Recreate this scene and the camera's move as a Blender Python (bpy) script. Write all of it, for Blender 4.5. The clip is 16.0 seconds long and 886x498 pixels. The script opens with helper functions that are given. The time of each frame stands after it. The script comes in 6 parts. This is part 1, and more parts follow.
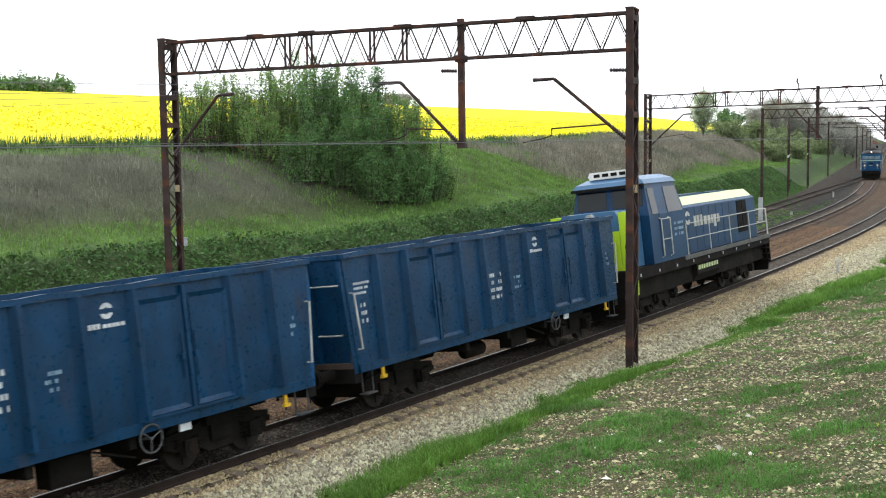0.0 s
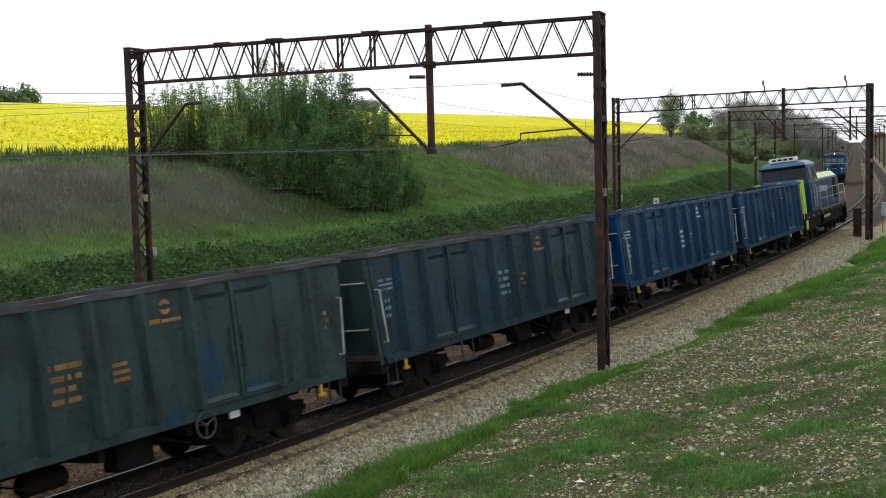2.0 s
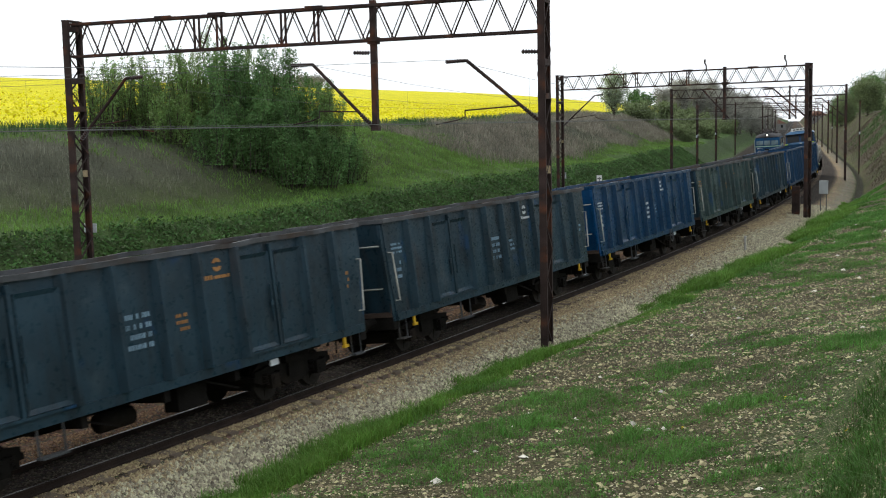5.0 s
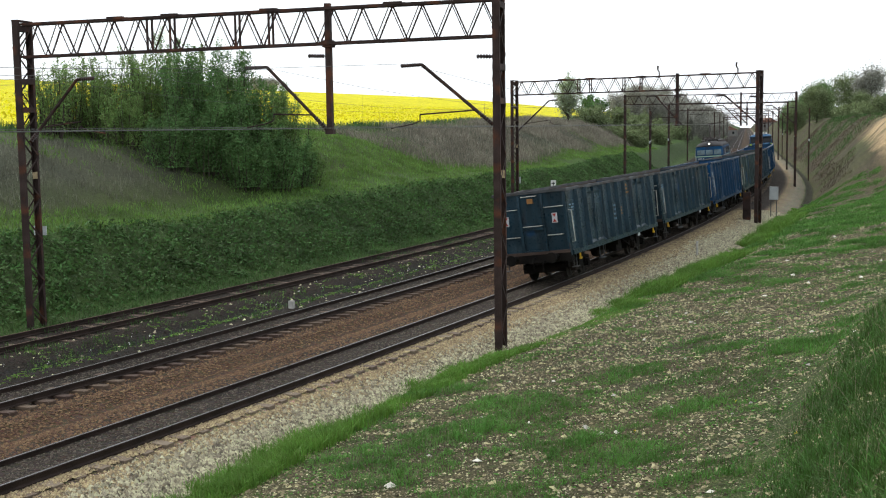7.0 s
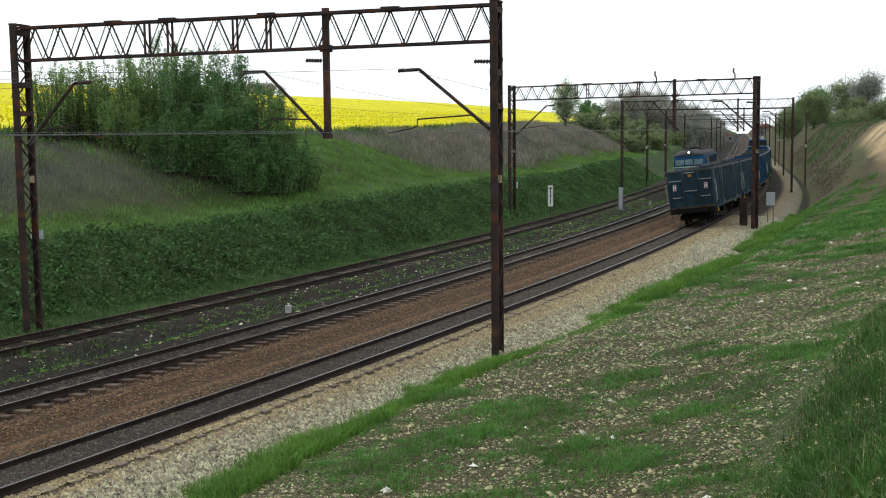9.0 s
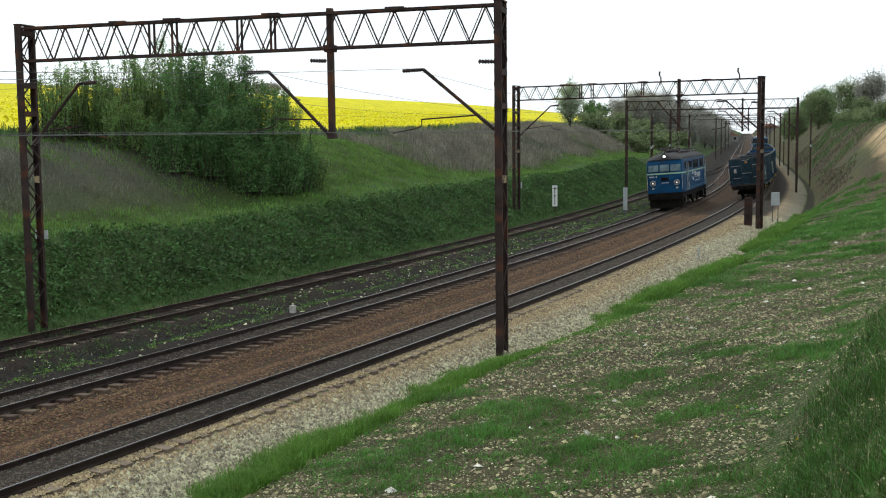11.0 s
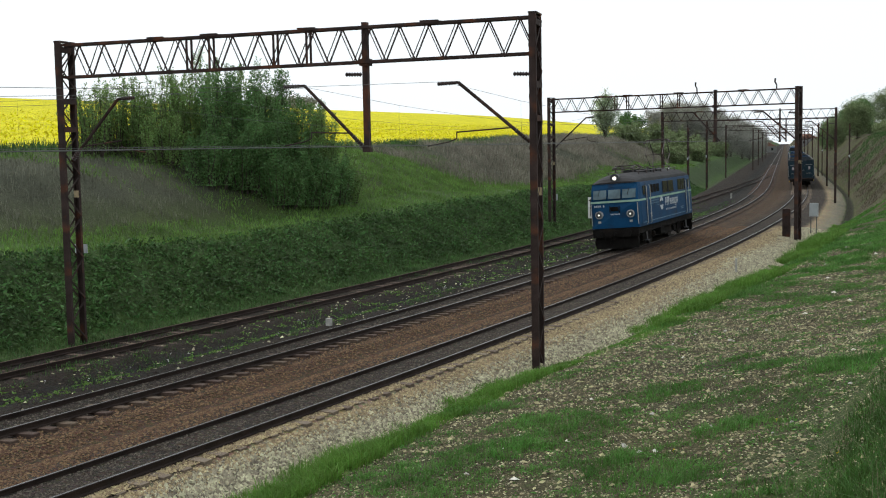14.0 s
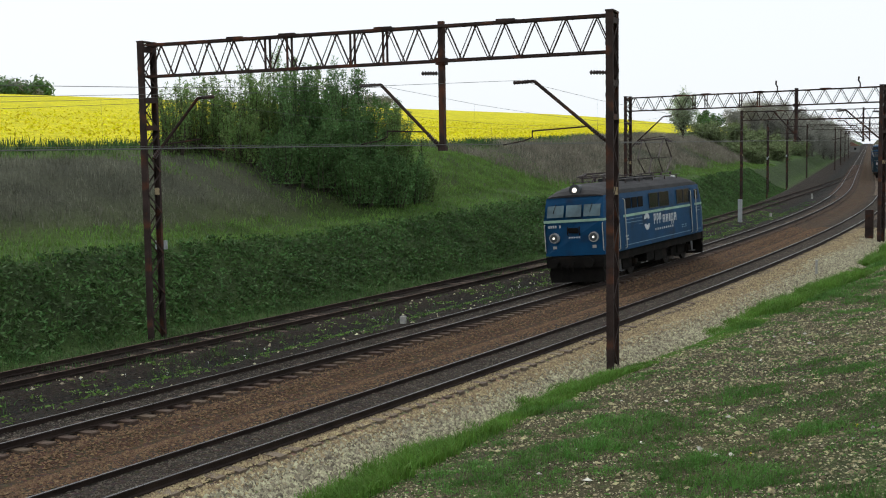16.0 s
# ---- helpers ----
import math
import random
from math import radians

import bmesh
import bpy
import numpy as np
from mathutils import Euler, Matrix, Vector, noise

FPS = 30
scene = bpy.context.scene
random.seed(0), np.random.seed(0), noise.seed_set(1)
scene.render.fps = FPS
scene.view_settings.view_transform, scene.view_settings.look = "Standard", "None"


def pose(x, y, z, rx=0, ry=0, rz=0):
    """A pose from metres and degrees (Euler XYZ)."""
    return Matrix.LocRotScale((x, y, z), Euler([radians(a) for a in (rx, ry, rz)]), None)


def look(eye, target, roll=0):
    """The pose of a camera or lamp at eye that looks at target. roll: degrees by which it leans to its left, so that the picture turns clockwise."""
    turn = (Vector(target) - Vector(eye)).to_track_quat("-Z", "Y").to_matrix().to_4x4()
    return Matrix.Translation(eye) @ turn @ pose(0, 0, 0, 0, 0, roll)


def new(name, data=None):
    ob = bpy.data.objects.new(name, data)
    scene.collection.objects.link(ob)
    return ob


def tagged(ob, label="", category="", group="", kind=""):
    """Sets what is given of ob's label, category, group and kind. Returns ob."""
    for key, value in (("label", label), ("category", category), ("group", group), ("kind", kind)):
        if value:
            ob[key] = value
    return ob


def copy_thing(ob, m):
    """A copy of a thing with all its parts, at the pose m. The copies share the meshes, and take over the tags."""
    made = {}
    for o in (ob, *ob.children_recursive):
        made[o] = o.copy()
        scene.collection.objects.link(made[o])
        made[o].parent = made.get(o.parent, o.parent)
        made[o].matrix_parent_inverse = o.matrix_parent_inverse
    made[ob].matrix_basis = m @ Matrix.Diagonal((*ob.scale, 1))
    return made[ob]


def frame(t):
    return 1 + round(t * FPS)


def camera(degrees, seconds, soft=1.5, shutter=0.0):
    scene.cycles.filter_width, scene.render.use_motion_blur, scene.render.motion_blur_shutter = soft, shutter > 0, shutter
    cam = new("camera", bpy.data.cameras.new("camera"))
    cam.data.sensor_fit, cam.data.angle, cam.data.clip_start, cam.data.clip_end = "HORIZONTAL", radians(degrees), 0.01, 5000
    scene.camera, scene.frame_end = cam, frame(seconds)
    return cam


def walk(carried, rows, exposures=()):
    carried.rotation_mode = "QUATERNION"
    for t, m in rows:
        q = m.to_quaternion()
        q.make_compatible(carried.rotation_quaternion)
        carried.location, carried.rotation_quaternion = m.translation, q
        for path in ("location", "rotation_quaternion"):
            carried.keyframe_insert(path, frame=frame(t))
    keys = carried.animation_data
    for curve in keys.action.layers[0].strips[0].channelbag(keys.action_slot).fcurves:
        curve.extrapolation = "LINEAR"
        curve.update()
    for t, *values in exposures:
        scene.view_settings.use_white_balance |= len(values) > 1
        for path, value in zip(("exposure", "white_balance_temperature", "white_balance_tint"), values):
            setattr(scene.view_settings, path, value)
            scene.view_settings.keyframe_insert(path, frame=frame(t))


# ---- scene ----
# ---------------------------------------------------------------- camera
EYE = (0.0, 0.0, 6.44)
VIEW = [
    (0.0, 84.838, 0.800, 6.563),
    (0.5, 84.802, 1.373, 4.737),
    (1.0, 84.654, 1.513, 4.242),
    (1.5, 84.876, 1.566, 4.794),
    (2.0, 85.096, 1.504, 5.048),
    (2.5, 85.216, 1.459, 5.486),
    (3.0, 85.040, 1.365, 4.976),
    (3.5, 84.666, 0.964, 3.601),
    (4.0, 83.971, 0.923, 2.977),
    (6.3, 83.825, 0.988, 0.715),
    (6.5, 83.810, 0.840, 0.360),
    (7.0, 84.049, 0.766, 0.075),
    (7.5, 84.258, 0.698, -0.020),
    (8.0, 84.346, 0.656, -0.064),
    (8.5, 84.385, 0.624, -0.019),
    (9.0, 84.285, 0.596, -0.060),
    (11.5, 84.300, 0.689, 0.323),
    (12.0, 84.518, 0.877, 0.607),
    (12.5, 84.526, 0.810, 0.766),
    (13.0, 84.748, 0.888, 1.450),
    (13.5, 84.910, 1.087, 1.654),
    (14.0, 84.942, 1.004, 1.891),
    (14.5, 84.799, 0.767, 2.378),
    (15.0, 84.811, 0.885, 3.330),
    (15.5, 85.071, 0.963, 4.328),
    (16.0, 84.943, 0.880, 5.610),
]

cam = camera(42.0, 16.0, soft=1.1, shutter=0.12)
walk(cam, [(t, pose(*EYE, rx, ry, rz)) for t, rx, ry, rz in VIEW],
     exposures=[(0.0, 0.85, 6500, 10), (0.8, 0.45, 6500, 10), (2.0, 0.03, 6500, 10), (4.0, 0.0, 6500, 10), (6.5, 0.25, 6500, 10),
                (9.0, 0.09, 6450, 7), (12.0, 0.04, 6400, 6), (14.0, -0.05, 6450, 8), (16.0, -0.15, 6500, 9)])

# ---------------------------------------------------------------- world and sun (overcast)
SUN_EL, SUN_AZ = radians(52), radians(-42)
world = bpy.data.worlds.new("world")
scene.world = world
world.use_nodes = True
wn, wl = world.node_tree.nodes, world.node_tree.links
bg = wn["Background"]
sky = wn.new("ShaderNodeTexSky")
sky.sky_type, sky.sun_disc = "NISHITA", False
sky.sun_elevation, sky.sun_rotation = SUN_EL, SUN_AZ
sky.air_density, sky.dust_density = 1.0, 4.0
veil = wn.new("ShaderNodeMixRGB")
veil.inputs[0].default_value = 0.88
veil.inputs[2].default_value = (11.45, 12.0, 12.55, 1)
wl.new(sky.outputs[0], veil.inputs[1])
wl.new(veil.outputs[0], bg.inputs[0])
bg.inputs[1].default_value = 0.1
sun = new("sun", bpy.data.lights.new("sun", "SUN"))
sun.data.energy, sun.data.angle, sun.data.color = 1.4, radians(14), (1.0, 0.95, 0.87)
sun.matrix_world = look((math.sin(SUN_AZ) * 50, math.cos(SUN_AZ) * 50, math.tan(SUN_EL) * 50), (0, 0, 0))


# ---------------------------------------------------------------- materials
def mat(name, color, rough=0.8, metal=0.0, var=0.35, scale=3.0, fine=40.0, bump=0.2, dirt=None, dirt_amount=0.0,
        dirt_scale=1.2, coat=0.0, objvar=0.0, islandvar=0.0, stretch=(1, 1, 1), trans=0.0, spec=0.25):
    m = bpy.data.materials.new(name)
    m.use_nodes = True
    n, l = m.node_tree.nodes, m.node_tree.links
    b = n["Principled BSDF"]
    b.inputs["Roughness"].default_value, b.inputs["Metallic"].default_value = rough, metal
    b.inputs["Specular IOR Level"].default_value = spec
    if coat:
        b.inputs["Coat Weight"].default_value = coat
        b.inputs["Coat Roughness"].default_value = 0.2
    tc = n.new("ShaderNodeTexCoord")
    mp = n.new("ShaderNodeMapping")
    mp.inputs["Scale"].default_value = stretch
    l.new(tc.outputs["Object"], mp.inputs[0])

    def noise_node(sc, detail=5.0):
        t = n.new("ShaderNodeTexNoise")
        t.inputs["Scale"].default_value, t.inputs["Detail"].default_value = sc, detail
        l.new(mp.outputs[0], t.inputs[0])
        return t.outputs["Fac"]

    def mix(kind, fac, a, c):
        x = n.new("ShaderNodeMixRGB")
        x.blend_type = kind
        for i, v in enumerate((fac, a, c)):
            if hasattr(v, "is_output"):
                l.new(v, x.inputs[i])
            elif i == 0:
                x.inputs[0].default_value = v
            else:
                x.inputs[i].default_value = (*v, 1)
        return x.outputs[0]

    def ramp(fac, lo, hi, a=0.0, c=1.0):
        r = n.new("ShaderNodeMapRange")
        for i, v in zip((1, 2, 3, 4), (lo, hi, a, c)):
            r.inputs[i].default_value = v
        l.new(fac, r.inputs[0])
        return r.outputs[0]

    big, small = noise_node(scale), noise_node(fine, 3.0)
    dark = tuple(c * (1 - var) for c in color)
    light = tuple(min(1, c * (1 + var)) for c in color)
    col = mix("MIX", ramp(big, 0.3, 0.7), dark, light)
    col = mix("MIX", ramp(small, 0.3, 0.7, 0.0, 0.5), col, mix("MULTIPLY", 1.0, col, (0.75, 0.75, 0.75)))
    if dirt:
        col = mix("MIX", ramp(noise_node(dirt_scale, 8.0), 0.62 - dirt_amount * 0.35, 0.72, 0.0, 0.9), col, dirt)
    for amount, node, sock in ((objvar, "ShaderNodeObjectInfo", "Random"), (islandvar, "ShaderNodeNewGeometry", "Random Per Island")):
        if amount:
            i = n.new(node)
            h = n.new("ShaderNodeHueSaturation")
            l.new(ramp(i.outputs[sock], 0, 1, 1 - amount, 1 + amount), h.inputs["Value"])
            l.new(ramp(i.outputs[sock], 0, 1, 0.5 - amount * 0.06, 0.5 + amount * 0.04), h.inputs["Hue"])
            l.new(col, h.inputs["Color"])
            col = h.outputs[0]
    l.new(col, b.inputs["Base Color"])
    l.new(ramp(small, 0.3, 0.7, max(0.02, rough - 0.12), min(1, rough + 0.1)), b.inputs["Roughness"])
    if bump:
        bp = n.new("ShaderNodeBump")
        bp.inputs["Strength"].default_value, bp.inputs["Distance"].default_value = bump, 0.02
        l.new(small, bp.inputs["Height"])
        l.new(bp.outputs[0], b.inputs["Normal"])
    if trans:
        b.inputs["Subsurface Weight"].default_value = 0.0
        tr = n.new("ShaderNodeBsdfTranslucent")
        l.new(col, tr.inputs[0])
        ms = n.new("ShaderNodeMixShader")
        ms.inputs[0].default_value = trans
        l.new(b.outputs[0], ms.inputs[1])
        l.new(tr.outputs[0], ms.inputs[2])
        l.new(ms.outputs[0], n["Material Output"].inputs[0])
    return m


def glow(name, color, strength):
    m = bpy.data.materials.new(name)
    m.use_nodes = True
    b = m.node_tree.nodes["Principled BSDF"]
    b.inputs["Base Color"].default_value = (*color, 1)
    b.inputs["Emission Color"].default_value = (*color, 1)
    b.inputs["Emission Strength"].default_value = strength
    return m


def wagon_paint(name, color, grime, scuff, wear, patch=None):
    """Old steel paint: cloudy fading, grime run down in streaks, pale scuffs, rust specks and touched-up patches."""
    m = bpy.data.materials.new(name)
    m.use_nodes = True
    n, l = m.node_tree.nodes, m.node_tree.links
    b = n["Principled BSDF"]
    b.inputs["Specular IOR Level"].default_value = 0.2
    tc, info = n.new("ShaderNodeTexCoord"), n.new("ShaderNodeObjectInfo")
    far_off = n.new("ShaderNodeMath")
    far_off.operation = "MULTIPLY"
    far_off.inputs[1].default_value = 53.0
    l.new(info.outputs["Random"], far_off.inputs[0])
    shift = n.new("ShaderNodeVectorMath")
    l.new(tc.outputs["Object"], shift.inputs[0])
    l.new(far_off.outputs[0], shift.inputs[1])

    def cloud(scale, detail, stretch, lo, hi, top):
        mp, t, r = n.new("ShaderNodeMapping"), n.new("ShaderNodeTexNoise"), n.new("ShaderNodeMapRange")
        mp.inputs["Scale"].default_value = stretch
        t.inputs["Scale"].default_value, t.inputs["Detail"].default_value = scale, detail
        for i, v in zip((1, 2, 3, 4), (lo, hi, 0.0, top)):
            r.inputs[i].default_value = v
        l.new(shift.outputs[0], mp.inputs[0])
        l.new(mp.outputs[0], t.inputs[0])
        l.new(t.outputs["Fac"], r.inputs[0])
        return r.outputs[0]

    def over(fac, a, c):
        x = n.new("ShaderNodeMixRGB")
        l.new(fac, x.inputs[0])
        if hasattr(a, "is_output"):
            l.new(a, x.inputs[1])
        else:
            x.inputs[1].default_value = (*a, 1)
        x.inputs[2].default_value = (*c, 1)
        return x.outputs[0]

    col = over(cloud(0.9, 6, (1, 1, 1), 0.3, 0.7, 0.8), tuple(c * 0.72 for c in color), tuple(c * 1.3 for c in color))
    if patch:
        col = over(cloud(0.55, 4, (1, 1, 1), 0.63, 0.66, 0.55), col, patch)
    col = over(cloud(3.5, 7, (1, 1, 0.14), 0.5, 0.78, 0.45 + wear * 0.5), col, grime)
    col = over(cloud(1.1, 8, (1, 1, 0.6), 0.52, 0.74, 0.25 + wear * 0.7), col, grime)
    col = over(cloud(2.0, 6, (1, 1, 0.7), 0.58, 0.76, 0.2 + wear * 0.6), col, scuff)
    rust = cloud(1.5, 5, (1, 1, 0.35), 0.66 - wear * 0.06, 0.80, 0.3 + 0.5 * wear)
    col = over(rust, col, (0.05, 0.03, 0.022))
    l.new(col, b.inputs["Base Color"])
    l.new(cloud(9.0, 4, (1, 1, 1), 0.2, 0.8, 0.9), b.inputs["Roughness"])
    bp = n.new("ShaderNodeBump")
    bp.inputs["Strength"].default_value, bp.inputs["Distance"].default_value = 0.35, 0.05
    l.new(cloud(1.6, 4, (1, 1, 1), 0.0, 1.0, 1.0), bp.inputs["Height"])
    l.new(bp.outputs[0], b.inputs["Normal"])
    return m


M = {
    "steel_rust": mat("rusty_steel", (0.042, 0.027, 0.024), 0.85, 0.1, 0.4, 2.0, 30, 0.3, (0.13, 0.045, 0.02), 0.25, 1.5),
    "galv": mat("grey_steel", (0.10, 0.10, 0.10), 0.6, 0.4, 0.3, 3, 40, 0.15),
    "rail_side": mat("rail_rust", (0.030, 0.020, 0.016), 0.85, 0.2, 0.35, 2, 30, 0.3),
    "rail_top": mat("rail_running_top", (0.085, 0.080, 0.080), 0.32, 0.5, 0.15, 2, 20, 0.05),
    "rail_top_dull": mat("rail_rusty_top", (0.075, 0.045, 0.032), 0.75, 0.3, 0.3, 2, 20, 0.2),
    "sleeper": mat("old_wooden_sleeper", (0.095, 0.066, 0.048), 0.9, 0, 0.35, 3, 25, 0.5, objvar=0.3, stretch=(1, 6, 6)),
    "sleeper_con": mat("concrete_sleeper", (0.17, 0.135, 0.10), 0.9, 0, 0.3, 3, 30, 0.4, objvar=0.25),
    "stone": mat("ballast_stone", (0.36, 0.335, 0.235), 0.9, 0, 0.25, 6, 30, 0.3, islandvar=0.62),
    "stone_tan": mat("dusty_ballast_stone", (0.35, 0.28, 0.165), 0.9, 0, 0.25, 6, 30, 0.3, islandvar=0.4),
    "stone_dark": mat("dark_ballast_stone", (0.034, 0.027, 0.021), 0.9, 0, 0.25, 6, 30, 0.3, islandvar=0.5),
    "stone_rust": mat("rusty_ballast_stone", (0.150, 0.092, 0.052), 0.9, 0, 0.25, 6, 30, 0.3, islandvar=0.4),
    "stone_pale": mat("pale_limestone", (0.43, 0.40, 0.265), 0.9, 0, 0.25, 6, 30, 0.3, islandvar=0.65),
    "grass": mat("fresh_grass", (0.125, 0.23, 0.05), 0.7, 0, 0.35, 0.6, 4, 0, islandvar=0.35, trans=0.35),
    "grass_lush": mat("lush_verge_grass", (0.112, 0.235, 0.036), 0.7, 0, 0.3, 0.6, 4, 0, islandvar=0.3, trans=0.35),
    "weed": mat("dark_bank_weeds", (0.060, 0.122, 0.036), 0.75, 0, 0.4, 0.5, 4, 0, islandvar=0.45, trans=0.25),
    "stone_crib": mat("oily_ballast_stone", (0.085, 0.071, 0.057), 0.9, 0, 0.25, 6, 30, 0.3, islandvar=0.5),
    "stone_bank": mat("tan_bank_stone", (0.30, 0.27, 0.155), 0.9, 0, 0.25, 6, 30, 0.3, islandvar=0.5),
    "stone_white": mat("white_limestone", (0.58, 0.56, 0.50), 0.9, 0, 0.2, 6, 30, 0.3, islandvar=0.3),
    "earth": mat("brown_earth_clod", (0.056, 0.048, 0.029), 0.95, 0, 0.3, 6, 30, 0.3, islandvar=0.5),
    "grass_bank": mat("bank_tuft_grass", (0.088, 0.215, 0.042), 0.7, 0, 0.35, 0.6, 4, 0, islandvar=0.4, trans=0.3),
    "grass_dull": mat("trodden_grass", (0.080, 0.145, 0.042), 0.8, 0, 0.35, 0.6, 4, 0, islandvar=0.4, trans=0.2),
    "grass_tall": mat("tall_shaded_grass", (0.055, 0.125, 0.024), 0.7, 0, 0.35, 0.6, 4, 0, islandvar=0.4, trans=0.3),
    "stalk": mat("dead_stalk", (0.27, 0.23, 0.16), 0.85, 0, 0.3, 0.5, 4, 0, islandvar=0.35, trans=0.1),
    "straw": mat("dry_grass", (0.152, 0.156, 0.116), 0.85, 0, 0.3, 0.5, 4, 0, islandvar=0.35, trans=0.2),
    "scrub": mat("dead_bank_scrub", (0.105, 0.09, 0.06), 0.85, 0, 0.3, 0.5, 4, 0, islandvar=0.4, trans=0.15),
    "bramble": mat("grey_bramble_stems", (0.225, 0.21, 0.165), 0.85, 0, 0.35, 0.4, 4, 0, islandvar=0.4, trans=0.2),
    "rape": mat("rapeseed_flowers", (0.70, 0.65, 0.012), 0.8, 0, 0.2, 0.2, 3, 0, islandvar=0.25, trans=0.2),
    "leaf": mat("spring_leaves", (0.165, 0.27, 0.08), 0.65, 0, 0.35, 0.5, 5, 0, islandvar=0.45, trans=0.3),
    "leaf_dark": mat("dark_leaves", (0.10, 0.20, 0.062), 0.65, 0, 0.35, 0.5, 5, 0, islandvar=0.45, trans=0.25),
    # Pale twigs and olive leaves, lightened in the colour for distance haze.
    "leaf_grey": mat("hazed_budding_twigs", (0.29, 0.295, 0.255), 0.8, 0, 0.3, 0.3, 4, 0, islandvar=0.4, trans=0.15),
    "leaf_olive": mat("hazed_olive_leaves", (0.19, 0.245, 0.115), 0.7, 0, 0.3, 0.3, 4, 0, islandvar=0.4, trans=0.25),
    "leaf_blossom": mat("pale_budding_leaves", (0.36, 0.44, 0.29), 0.7, 0, 0.3, 0.3, 4, 0, islandvar=0.45, trans=0.4),
    "bark": mat("bark", (0.055, 0.045, 0.035), 0.95, 0, 0.3, 3, 30, 0.5),
    "flower": mat("dandelion_yellow", (0.8, 0.6, 0.02), 0.8, 0, 0.1, 3, 30, 0),
    "blue": wagon_paint("blue_wagon_paint", (0.0028, 0.035, 0.088), (0.005, 0.017, 0.030), (0.03, 0.065, 0.11), 0.25),
    # Brighter blue, used on the end walls of two wagons.
    "blue_bright": wagon_paint("bright_blue_paint", (0.003, 0.058, 0.165), (0.006, 0.030, 0.062), (0.03, 0.09, 0.17), 0.2),
    "teal": wagon_paint("weathered_teal_paint", (0.030, 0.056, 0.058), (0.011, 0.015, 0.014), (0.07, 0.09, 0.085), 0.6, (0.006, 0.045, 0.12)),
    "teal_blue": wagon_paint("weathered_grey_blue_paint", (0.016, 0.039, 0.056), (0.009, 0.012, 0.013), (0.05, 0.075, 0.09), 0.5, (0.006, 0.045, 0.12)),
    "rim": mat("worn_rim_steel", (0.075, 0.080, 0.085), 0.75, 0.2, 0.35, 1.5, 20, 0.2, (0.05, 0.035, 0.025), 0.4),
    "inside": mat("rusty_wagon_inside", (0.06, 0.042, 0.034), 0.95, 0, 0.35, 1.5, 20, 0.3),
    "under": mat("grimy_underframe", (0.009, 0.008, 0.007), 0.9, 0.0, 0.4, 2, 25, 0.3, (0.022, 0.016, 0.012), 0.2, spec=0.12),
    "wheel": mat("worn_wheel_steel", (0.018, 0.015, 0.013), 0.75, 0.3, 0.3, 3, 25, 0.2),
    "tread": mat("bright_tread", (0.3, 0.3, 0.3), 0.35, 0.9, 0.1, 3, 25, 0.05),
    "white": mat("faded_white_marking", (0.50, 0.53, 0.55), 0.7, 0, 0.25, 3, 30, 0.05),
    "orange": mat("faded_orange_marking", (0.34, 0.17, 0.06), 0.7, 0, 0.3, 3, 30, 0.05),
    "pale_blue": mat("pale_blue_marking", (0.20, 0.31, 0.40), 0.7, 0, 0.25, 3, 30, 0.05),
    "yellow": mat("yellow_paint", (0.62, 0.38, 0.02), 0.6, 0, 0.2, 3, 30, 0.05),
    "handrail": mat("dirty_white_rail", (0.42, 0.42, 0.38), 0.6, 0, 0.25, 3, 30, 0.05),
    "loco_blue": mat("locomotive_blue", (0.003, 0.038, 0.102), 0.5, 0, 0.2, 0.8, 20, 0.06, (0.008, 0.02, 0.04), 0.25, 0.9, coat=0.05),
    "cab_blue": mat("light_cab_blue", (0.05, 0.13, 0.24), 0.4, 0, 0.15, 1, 20, 0.05, coat=0.15),
    "e_blue": mat("electric_loco_blue", (0.002, 0.050, 0.128), 0.55, 0, 0.25, 0.8, 20, 0.08, (0.012, 0.022, 0.045), 0.2, 0.9, spec=0.15),
    "e_stripe": mat("pale_stripe", (0.30, 0.46, 0.36), 0.6, 0, 0.2, 2, 20, 0.05),
    "e_roof": mat("grimy_roof", (0.032, 0.032, 0.034), 0.8, 0.1, 0.3, 1, 20, 0.15),
    "lime": mat("lime_paint", (0.42, 0.62, 0.03), 0.45, 0, 0.12, 1, 20, 0.05),
    "pale_lime": mat("pale_lime_roof", (0.62, 0.72, 0.38), 0.5, 0, 0.12, 1, 20, 0.05),
    "glass": mat("dark_cab_glass", (0.008, 0.011, 0.013), 0.1, 0, 0.1, 1, 5, 0.0),
    # Sky reflection on the windscreens is put into this base colour.
    "glass_sky": mat("sky_tinted_windscreen", (0.075, 0.125, 0.145), 0.1, 0.0, 0.5, 1.2, 5, 0.0, coat=0.25),
    "ac_white": mat("white_plastic", (0.75, 0.75, 0.73), 0.5, 0, 0.05, 3, 30, 0.05),
    "black": mat("black_rubber", (0.015, 0.015, 0.015), 0.8, 0, 0.2, 3, 30, 0.1),
    "insul": mat("brown_insulator", (0.06, 0.045, 0.045), 0.4, 0, 0.2, 3, 30, 0.05),
    "wire": mat("copper_wire", (0.12, 0.125, 0.12), 0.7, 0.3, 0.1, 3, 30, 0),
    "wood_pale": mat("pale_worn_patch", (0.42, 0.33, 0.20), 0.85, 0, 0.25, 8, 40, 0.1),
    "box_grey": mat("grey_cabinet_paint", (0.38, 0.40, 0.41), 0.6, 0, 0.12, 2, 30, 0.05),
    "concrete": mat("weathered_concrete", (0.42, 0.41, 0.38), 0.9, 0, 0.25, 4, 40, 0.3),
    "lamp": glow("lit_headlamp", (1.0, 0.93, 0.80), 1.2),
